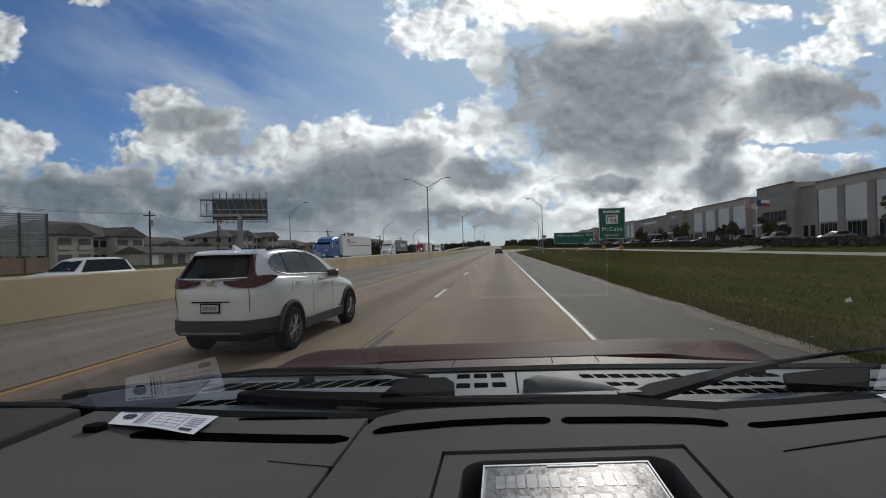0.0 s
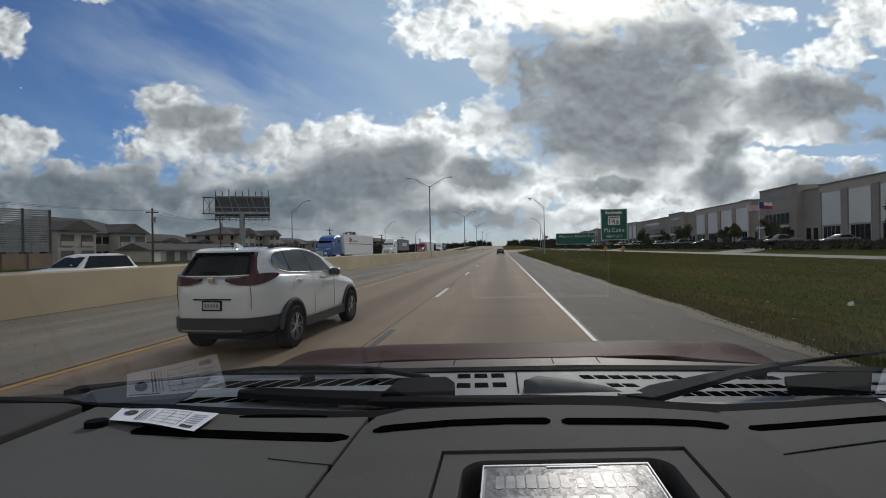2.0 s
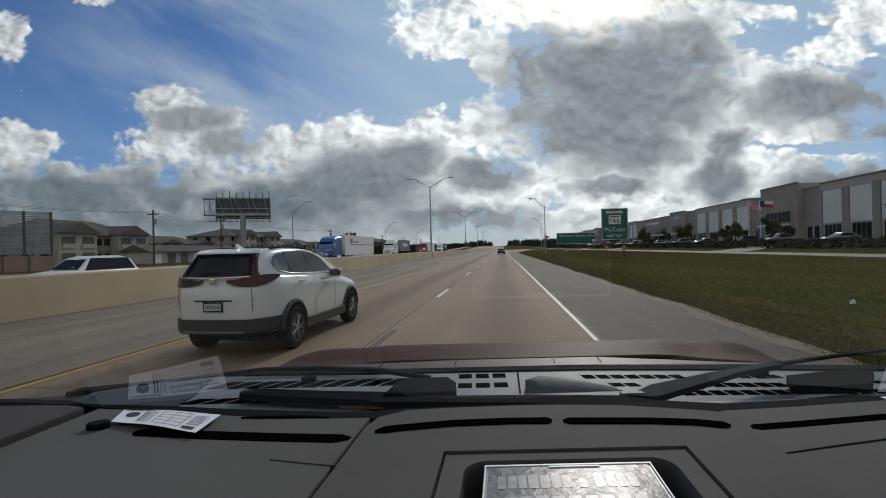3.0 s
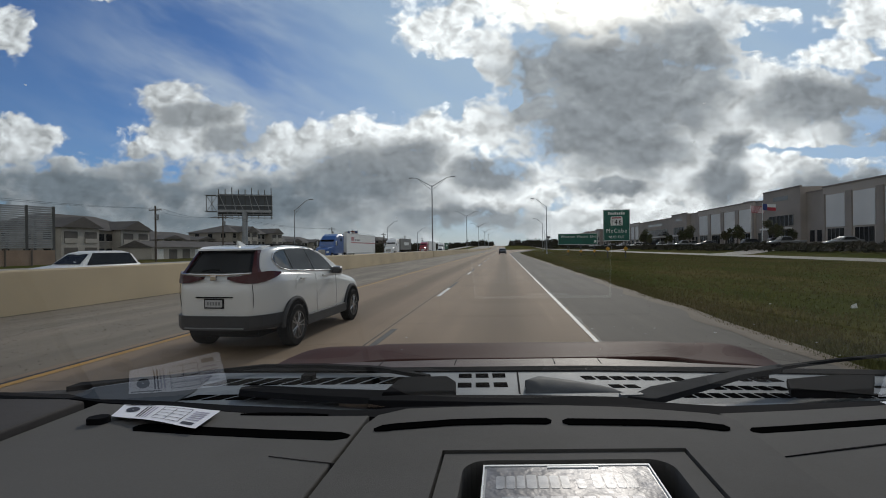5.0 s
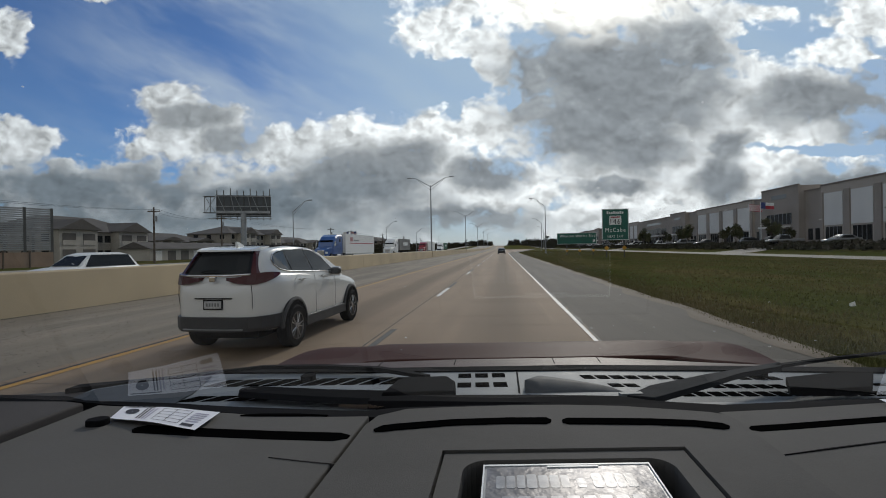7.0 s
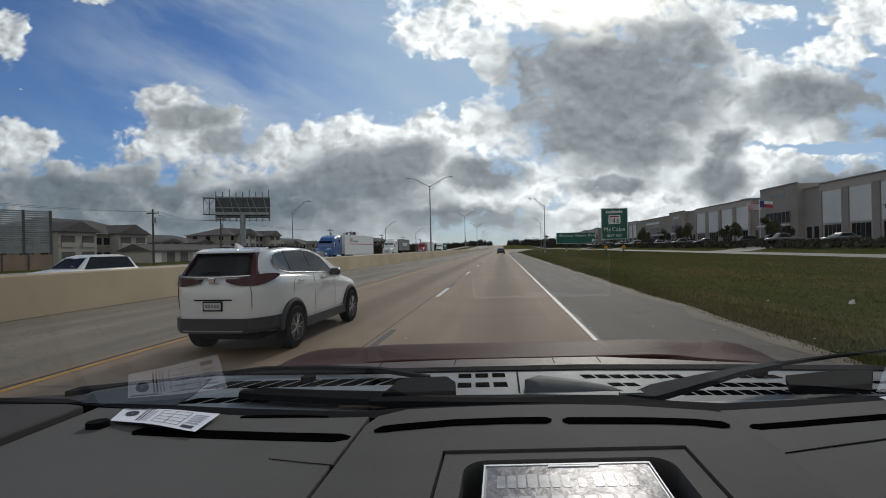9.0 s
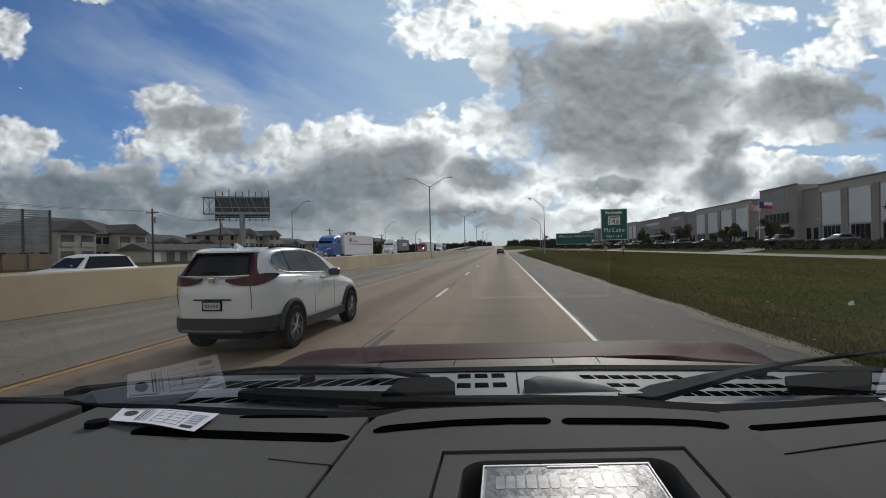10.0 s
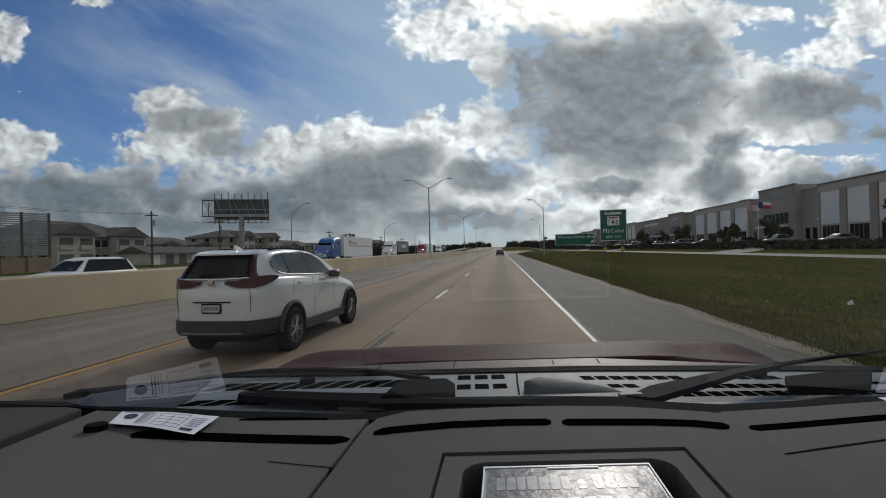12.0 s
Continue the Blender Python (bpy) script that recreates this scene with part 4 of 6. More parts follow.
def build_disc_case():
    """A clear plastic disc case with a printed cover, lying in the tray."""
    case = thing("disc_case", "plastic disc case with a silvery printed cover in the tray", "disc case")
    h0, h1 = DASH_H - 0.012, DASH_H - 0.0025
    u0, u1, v0, v1 = -0.0170, 0.1085, 0.228, 0.3470
    part("case_body", slab([(u0, v0), (u1, v0), (u1, v1), (u0, v1)], h1, h0, bevel=0.0006), M_CASE, case)
    part("cover", slab([(u0 + 0.003, v0), (u1 - 0.003, v0), (u1 - 0.003, v1 - 0.003), (u0 + 0.003, v1 - 0.003)], h1 + 0.0006, h1 - 0.001), M_COVER, case, "glossy silver and grey cover picture")
    # plain bars where the title and a smaller line run
    rnd = random.Random(4)
    a = 0.010
    for k in range(14):
        if k in (7, 9):
            a += 0.004
            continue
        w = 0.0066 * rnd.uniform(0.85, 1.1)
        tall = 0.0125 if k == 8 else 0.0185 * rnd.uniform(0.92, 1.06)
        part("title_bar", slab(rounded(u0 + a, u0 + a + w, 0.3130, 0.3130 + tall, 0.0015, 2), h1 + 0.0008, h1), M_TITLE, case)
        a += w + 0.0012
    for k in range(9):
        a = 0.014 + 0.0108 * k
        part("title_bar", slab(rounded(u0 + a, u0 + a + 0.0082, 0.296, 0.303, 0.001, 2), h1 + 0.0008, h1), M_TITLE, case)
    part("case_catch", slab([(u0 + 0.048, v1 - 0.0055), (u0 + 0.086, v1 - 0.0055), (u0 + 0.086, v1 - 0.0035), (u0 + 0.048, v1 - 0.0035)], h1 + 0.0014, h1), M_SIGNWHITE, case)
    for u in (u0, u1 - 0.0012):
        part("case_edge", slab([(u, v0), (u + 0.0012, v0), (u + 0.0012, v1 - 0.0023), (u, v1 - 0.0023)], h1 + 0.0012, h1 - 0.001), M_SIGNWHITE, case)
    part("hinge_edge", slab([(u0, v1 - 0.0022), (u1, v1 - 0.0022), (u1, v1), (u0, v1)], h1 + 0.0012, h1 - 0.001), M_SIGNWHITE, case)


M_CASE = material("clear_case_plastic", (0.32, 0.33, 0.34), 0.3, stain=20, coat=0.1)
M_COVER = material("cover_print", (0.22, 0.22, 0.245), 0.34, spread=0.3, grain=150, stain=22, tint=(0.07, 0.075, 0.092), coat=0.0, patch=0.28, spec=0.16, bump=0.12, bump_scale=22)
M_TITLE = material("silver_title_print", (0.36, 0.38, 0.41), 0.34, spread=0.2, grain=260, stain=30, tint=(0.17, 0.185, 0.21), spec=0.2, patch=0.28)
build_disc_case()


def build_slip():
    """A plain white paper slip at the far end of the dashboard."""
    slip = thing("paper_slip", "plain white paper slip near the windscreen's foot", "paper")
    bm = bmesh.new()
    loft([[car(0.386 + 0.085 * a / 4, 0.438 + 0.034 * b / 3, DASH_H + 0.0005 + 0.004 * math.sin(1.5 * a / 4)) for b in range(4)] for a in range(5)], bm, cap=False, closed=False)
    part("sheet", bm, M_PAPER, slip)


build_slip()


def build_specks():
    """Dried drops and dust on the windscreen's outside."""
    rnd = random.Random(8)
    bm = bmesh.new()
    for _ in range(120):
        u, s = rnd.uniform(-0.28, 0.40), rnd.uniform(0.10, 0.44)
        if rnd.random() < 0.55:
            u = rnd.uniform(0.02, 0.36)
        r = rnd.choice((0.00025, 0.0003, 0.0004, 0.0004, 0.0006, 0.0008))
        c = Vector(car(u, GLASS_V + 0.078 * max(0.0, -u - 0.15) - s * math.cos(GLASS_TILT) + 0.002 * math.sin(GLASS_TILT), DASH_H - 0.004 + s * math.sin(GLASS_TILT) + 0.002 * math.cos(GLASS_TILT)))
        a, b = Vector((1, 0, 0)) * r * rnd.uniform(0.7, 1.5), Vector((0, -math.cos(GLASS_TILT), math.sin(GLASS_TILT))) * r
        bm.faces.new([bm.verts.new(c + a * math.cos(k * 1.047) + b * math.sin(k * 1.047)) for k in range(6)])
    single("dust_specks", bm, M_SPECK, "pale dried specks on the windscreen", "dust", kind="stuff")


def speck_material():
    mat = bpy.data.materials.new("dried_specks")
    mat.use_nodes = True
    n = Nodes(mat.node_tree)
    clear, chalk, mix = n.add("ShaderNodeBsdfTransparent"), n.add("ShaderNodeBsdfTranslucent"), n.add("ShaderNodeMixShader")
    chalk.inputs[0].default_value = (0.8, 0.8, 0.78, 1)
    mix.inputs[0].default_value = 0.5
    n.tree.links.new(clear.outputs[0], mix.inputs[1])
    n.tree.links.new(chalk.outputs[0], mix.inputs[2])
    out = n.add("ShaderNodeOutputMaterial")
    n.tree.links.new(mix.outputs[0], out.inputs[0])
    return mat


M_SPECK = speck_material()
build_specks()

# ---------------------------------------------------------------- vehicles


def upper_half(bm, z):
    """Leaves what stands above a height."""
    bmesh.ops.delete(bm, geom=[v for v in bm.verts if v.co.z < z], context="VERTS")


def build_suv(at):
    """A white compact SUV, nose towards +y, its rear bumper at y = 0, on its wheels."""
    suv = thing("suv", "pearl white compact suv with dark tinted windows in the next lane", "car", at=at)
    body = [(0.00, .50, .50, .98), (0.03, .62, .46, 1.12), (0.12, .72, .42, 1.21), (0.30, .83, .36, 1.265), (0.6, .905, .30, 1.27), (1.0, .925, .27, 1.25), (1.8, .925, .25, 1.20), (2.6, .925, .25, 1.17),
            (3.0, .92, .25, 1.13), (3.4, .91, .26, 1.065), (3.8, .895, .28, 1.0), (4.15, .86, .30, .92), (4.42, .78, .33, .82), (4.56, .66, .38, .72), (4.60, .50, .44, .64)]
    rings = []
    for s, w, zb, zt in body:
        half = [(0.0, zb), (.80 * w, zb), (.95 * w, zb + .10), (w * 1.0, zb + .30), (w * 1.0, zt - .26), (w * .985, zt - .12), (w * .94, zt - .02), (w * .86, zt + .012), (0.0, zt + .03)]
        rings.append([(x, s, z) for x, z in half] + [(-x, s, z) for x, z in half[-2:0:-1]])
    shell = part("body", loft(rings), M_PEARL, suv, "pearl white body", smooth=True)
    sub = shell.modifiers.new("round", "SUBSURF")
    sub.levels = sub.render_levels = 2

    def side_x(z, s=1.0):
        k = min(1.0, max(0.0, (s - .05) / .75))
        return (.868 - (z - 1.18) * .40) * (.71 + .29 * k * (2 - k))
    house = [(.12, 1.22), (.18, 1.33), (.27, 1.47), (.36, 1.575), (.46, 1.645), (.62, 1.685), (.90, 1.705), (1.4, 1.715), (1.8, 1.70), (2.15, 1.655), (2.45, 1.56), (2.75, 1.41), (3.05, 1.25), (3.3, 1.10)]
    rings = []
    for s, zt in house:
        z1 = max(1.12, zt - 0.06)
        mid = 1.10 + (z1 - 1.10) * .5
        half = [(side_x(1.05, s), 1.05), (side_x(1.10, s), 1.10), (side_x(mid, s), mid), (side_x(z1, s) + .004, z1), (side_x(z1, s) - .035, z1 + .038), (side_x(z1, s) * .72, zt - .006), (side_x(z1, s) * .36, zt + .004), (0, zt + .008)]
        rings.append([(x, s, z) for x, z in half] + [(-x, s, z) for x, z in half[-2::-1]])
    top = part("roof", loft(rings), M_PEARL, suv, "white roof and pillars", smooth=True)
    rounder = top.modifiers.new("round", "SUBSURF")
    rounder.levels = rounder.render_levels = 2

    def pane(name, outline, sign, mat, lift=0.012, label=""):
        bm = bmesh.new()
        loft([[(sign * (side_x(z, s) + lift), s, z) for s, z in outline], [(sign * (side_x(z, s) - .03), s, z) for s, z in outline]], bm)
        return part(name, bm, mat, suv, label)
    QUARTER = [(.50, 1.475), (.53, 1.40), (.62, 1.335), (.88, 1.285), (.955, 1.282), (.872, 1.622), (.70, 1.60), (.56, 1.55)]
    REAR = [(.98, 1.28), (1.75, 1.233), (1.61, 1.637), (.90, 1.625)]
    FRONT = [(1.78, 1.23), (2.68, 1.20), (2.50, 1.36), (2.24, 1.51), (2.05, 1.59), (1.90, 1.625), (1.64, 1.637)]
    for sign in (-1, 1):
        for name, o in (("quarter_window", QUARTER), ("rear_door_window", REAR), ("front_door_window", FRONT)):
            pane(name, o, sign, M_SIDEGLASS, label="dark tinted side glass")
        # bright surround
        loop = [(2.70, 1.19), (.88, 1.27), (.61, 1.322), (.515, 1.395), (.485, 1.475), (.55, 1.562), (.70, 1.615), (.90, 1.64), (1.62, 1.652), (1.92, 1.64), (2.08, 1.60), (2.27, 1.52), (2.70, 1.19)]
        part("window_trim", tube([(sign * (side_x(z, s) + .012), s, z) for s, z in loop], .008, sides=5), M_CHROME, suv, "thin bright window surround")
        # door seams, handles, sill, arches
        for line in ([(.955, .90), (1.12, .95), (1.20, 1.12), (1.18, 1.20)], [(.46, 1.74), (.80, 1.74), (1.12, 1.735), (1.20, 1.73)], [(.46, 2.66), (.80, 2.70), (1.10, 2.68)]):
            part("door_seam", tube([(sign * (.927 - max(0, z - 1.05) * .28), s, z) for z, s in line], .003, sides=4), M_GREYCAR, suv)
        for s in (1.10, 2.02):
            bm = box(sign * .922 - .018, sign * .922 + .018, s, s + .20, 1.105, 1.135, .009)
            part("door_handle", bm, M_PEARL, suv, "white door handle")
        part("sill", box(min(sign * .80, sign * .935), max(sign * .80, sign * .935), 1.34, 3.26, .27, .46, .02), M_BLACKTRIM, suv, "black lower sill")
        for s in (.92, 3.63):
            bm = disc_ring((sign * .90, s, .375), "x", [(sign * .0, .001), (sign * .033, .001), (sign * .033, .41), (sign * 0, .41)])
            upper_half(bm, .30)
            arch = part("wheel_arch", bm, M_BLACK, suv, "black wheel arch")
            bm = disc_ring((sign * .90, s, .375), "x", [(0, .395), (sign * .040, .40), (sign * .045, .425), (sign * .032, .462), (0, .468)])
            upper_half(bm, .30)
            part("arch_flare", bm, M_BLACKTRIM, arch)
        # mirror
        bm = box(sign * .99 - .11, sign * .99 + .11, 2.50, 2.64, 1.12, 1.265, .045, seg=3)
        mirror = part("door_mirror", bm, M_DARKCAR, suv, "dark door mirror")
        part("mirror_cap", box(sign * .99 - .105, sign * .99 + .105, 2.595, 2.66, 1.13, 1.275, .03), M_PEARL, mirror)
        # tail lamp: wedge round the corner, strip up the pillar
        bm = bmesh.new()
        loft([[(sign * x, y, z) for x, y, z in ring] for ring in (
            [(.24, -.012, 1.175), (.24, -.008, 1.215), (.24, .12, 1.215), (.24, .12, 1.175)],
            [(.42, -.004, 1.125), (.42, .004, 1.225), (.42, .16, 1.225), (.42, .16, 1.125)],
            [(.58, .025, 1.11), (.575, .040, 1.25), (.55, .20, 1.25), (.55, .20, 1.11)],
            [(.70, .085, 1.11), (.69, .105, 1.275), (.60, .24, 1.275), (.60, .24, 1.11)],
            [(.80, .190, 1.135), (.775, .21, 1.29), (.68, .32, 1.28), (.68, .32, 1.135)],
            [(.875, .320, 1.185), (.845, .34, 1.29), (.74, .42, 1.28), (.74, .40, 1.185)],
            [(.905, .465, 1.245), (.890, .475, 1.275), (.80, .52, 1.275), (.80, .51, 1.245)])], bm)
        part("tail_lamp", bm, M_RED, suv, "dark red tail lamp")
        bm = bmesh.new()
        loft([[(sign * x, y, z) for x, y, z in ring] for ring in (
            [(.600, .090, 1.25), (.690, .135, 1.25), (.70, .25, 1.25), (.60, .20, 1.25)],
            [(.580, .140, 1.34), (.650, .175, 1.34), (.67, .29, 1.34), (.58, .24, 1.34)],
            [(.555, .220, 1.46), (.605, .245, 1.46), (.63, .35, 1.46), (.555, .31, 1.46)],
            [(.520, .305, 1.57), (.560, .320, 1.57), (.58, .42, 1.57), (.52, .40, 1.57)],
            [(.510, .340, 1.61), (.540, .350, 1.61), (.55, .43, 1.61), (.51, .42, 1.61)])], bm)
        part("pillar_lamp", bm, M_RED, suv, "red lamp strip up the rear pillar")
        wheel(suv, sign * .845, .92, .350, .225, sign, lip=M_DARKCAR)
        wheel(suv, sign * .845, 3.63, .350, .225, sign, lip=M_DARKCAR)
    # rear: glass, spoiler, bright bar, plate, bumper
    bm = bmesh.new()
    rings = []
    for z in (1.27, 1.34, 1.44, 1.54, 1.605):
        y = .075 + (z - 1.25) * .72
        w = .625 - (z - 1.27) * .32
        bow = [(-w, y + .05), (-w * .85, y + .020), (-w * .5, y), (w * .5, y), (w * .85, y + .020), (w, y + .05)]
        rings.append([(x, yy, z) for x, yy in bow] + [(x, yy + .08, z) for x, yy in bow[::-1]])
    loft(rings, bm)
    part("rear_window", bm, M_DARKGLASS, suv, "dark tinted rear window")
    bm = bmesh.new()
    loft([[(-.51, .27, 1.615), (.51, .27, 1.615), (.50, .275, 1.64), (-.50, .275, 1.64)], [(-.56, .45, 1.62), (.56, .45, 1.62), (.54, .45, 1.675), (-.54, .45, 1.675)],
          [(-.58, .75, 1.63), (.58, .75, 1.63), (.56, .75, 1.70), (-.56, .75, 1.70)]], bm)
    part("spoiler", bm, M_PEARL, suv, "white roof spoiler", smooth=False)
    part("spoiler_lip", box(-.50, .50, .285, .36, 1.590, 1.616), M_BLACK, suv)
    part("rear_wiper", tube([(-.28, .09, 1.30), (-.10, .08, 1.325), (.05, .08, 1.315)], .011, sides=5), M_BLACK, suv)
    part("bright_bar", tube([(-.62, .055, 1.262), (-.45, .012, 1.252), (-.2, -.012, 1.245), (.2, -.012, 1.245), (.45, .012, 1.252), (.62, .055, 1.262)], .016, sides=6), M_CHROME, suv, "bright bar across the tailgate")
    part("badge", box(-.055, .055, -.03, .03, 1.155, 1.240, .015), M_CHROME, suv, "bright badge plate")
    for sign in (-1, 1):
        part("tailgate_seam", tube([(sign * .640, .035, 1.11), (sign * .655, .042, .95), (sign * .640, .060, .75), (sign * .60, .075, .60)], .005, sides=4), M_BLACK, suv)
    part("plate_recess", box(-.27, .27, .002, .05, .70, .90, .02), M_PEARL, suv)
    plate = part("licence_plate", box(-.17, .17, -.018, .0, .735, .885), M_BLACK, suv, "licence plate in a black frame")
    part("plate_face", box(-.15, .15, -.023, -.010, .755, .865), M_PLATE, plate)
    for k in range(5):
        part("plate_bar", box(-.115 + .05 * k, -.085 + .05 * k, -.026, -.02, .785, .835), M_GREYCAR, plate)
    bm = bmesh.new()
    loft([[(x * k, y, .40 + dz) for x, y in ((-.915, .60), (-.87, .34), (-.76, .13), (-.60, .0), (-.3, -.045), (.3, -.045), (.60, .0), (.76, .13), (.87, .34), (.915, .60))] for dz, k in ((0, .96), (.05, 1), (.22, 1))], bm)
    part("rear_bumper", bm, M_BLACKTRIM, suv, "black lower rear bumper")
    part("bumper_strip", box(-.52, .52, -.052, .02, .425, .445, .008), M_GREYCAR, suv)
    part("underbody", box(-.58, .58, .30, 4.3, .24, .46, .03), M_BLACK, suv)
    part("number_light_bar", box(-.33, .33, -.016, .03, .893, .912, .006), M_BLACK, suv)
    bm = loft([[(-.03, .62, 1.69), (.03, .62, 1.69), (.012, .84, 1.70), (-.012, .84, 1.70)], [(-.01, .60, 1.775), (.01, .60, 1.775), (.006, .68, 1.765), (-.006, .68, 1.765)]])
    part("antenna_fin", bm, M_PEARL, suv, "white antenna fin on the roof")
    part("sunroof", box(-.40, .40, 1.05, 1.70, 1.712, 1.724), M_DARKGLASS, suv)
    for sign in (-1, 1):
        part("roof_rail", tube([(sign * .575, .70, 1.688), (sign * .60, 1.2, 1.716), (sign * .585, 1.95, 1.69)], .013, sides=6), M_BLACK, suv)
    return suv


M_BLACKTRIM = material("black_cladding", (0.022, 0.022, 0.024), 0.6, stain=3)
M_PLATE = material("plate_white", (0.45, 0.46, 0.46), 0.5)
build_suv(pose(-4.36, 6.30, 0, 0, 0, -0.8) @ Matrix.Diagonal((0.935, 1, 1, 1)))


def build_car(name, label, paint, at, long=4.6, high=1.45, kind="sedan", group="parked cars"):
    """A plain far-off car: body, cabin, glass, wheels and lamps."""
    c = thing(name, label, "car", group, at=at)
    w = .90
    if kind == "pickup":
        lower = [(0, .7, 1.0), (.1, .5, 1.05), (2.0, .45, 1.05), (3.9, .45, 1.05), (4.8, .5, 1.0), (5.3, .55, .9), (5.4, .6, .8)]
        upper = [(2.05, 1.04), (2.2, 1.70), (3.0, 1.78), (3.6, 1.72), (4.2, 1.04)]
        wheels = (.95, 4.4)
    elif kind == "suv":
        lower = [(0, .45, .95), (.1, .35, 1.05), (2, .28, 1.05), (3.5, .28, 1.02), (4.3, .32, .92), (4.6, .4, .7)]
        upper = [(.1, 1.04), (.4, 1.55), (.9, 1.68), (2.2, 1.68), (2.7, 1.58), (3.4, 1.02)]
        wheels = (.95, 3.6)
    else:
        lower = [(0, .5, .85), (.15, .35, .95), (1, .25, .95), (3.2, .25, .92), (4.2, .3, .80), (4.6, .4, .6)]
        upper = [(.5, .94), (1.1, 1.36), (1.6, 1.44), (2.4, 1.43), (3.3, .92)]
        wheels = (.9, 3.65)
    rings = []
    for s, zb, zt in lower:
        half = [(0, zb), (.85 * w, zb), (w, zb + .12), (w, zt - .15), (.93 * w, zt), (0, zt + .02)]
        rings.append([(x, s, z) for x, z in half] + [(-x, s, z) for x, z in half[-2:0:-1]])
    part("body", loft(rings), paint, c, smooth=True)
    rings, panes = [], []
    for s, zt in upper:
        k = .86 - (zt - .95) * .32
        half = [(.86, .93), (k, zt - .03), (k - .07, zt), (0, zt + .01)]
        rings.append([(x, s, z) for x, z in half] + [(-x, s, z) for x, z in half[-2::-1]])
    part("cabin", loft(rings), paint, c)
    top = max(z for _, z in upper)
    s0, s1 = upper[1][0] + .12, upper[-2][0]
    for sign in (-1, 1):
        z0, z1 = 1.02 if kind != "sedan" else .96, top - .10
        bm = bmesh.new()
        out = [(s0 - .25, z0), (s1 + .42, z0), (s1 - .05, z1), (s0 + .05, z1)]
        loft([[(sign * (.885 - (z - .95) * .32), s, z) for s, z in out], [(sign * (.84 - (z - .95) * .32), s, z) for s, z in out]], bm)
        part("side_window", bm, M_DARKGLASS, c)
        for y in wheels:
            wheel(c, sign * .80, y, .34, .22, sign, 5)
        part("tail_lamp", box(sign * .72 - .12, sign * .72 + .12, -.02, .12, .72, .88), M_RED, c)
    r0, r1 = upper[0], upper[1]
    bm = loft([[(-.62, r0[0] - .03, r0[1] + .04), (.62, r0[0] - .03, r0[1] + .04), (.62, r0[0] + .06, r0[1] + .04), (-.62, r0[0] + .06, r0[1] + .04)],
               [(-.52, r1[0] - .045, r1[1] - .05), (.52, r1[0] - .045, r1[1] - .05), (.52, r1[0] + .05, r1[1] - .05), (-.52, r1[0] + .05, r1[1] - .05)]])
    part("rear_window", bm, M_DARKGLASS, c)
    f0, f1 = upper[-1], upper[-2]
    bm = loft([[(-.68, f0[0] + .0, f0[1] + .06), (.68, f0[0] + .0, f0[1] + .06), (.68, f0[0] - .1, f0[1] + .04), (-.68, f0[0] - .1, f0[1] + .04)],
               [(-.55, f1[0] + .07, f1[1] - .05), (.55, f1[0] + .07, f1[1] - .05), (.55, f1[0] - .05, f1[1] - .05), (-.55, f1[0] - .05, f1[1] - .05)]])
    part("windscreen", bm, M_DARKGLASS, c)
    return c


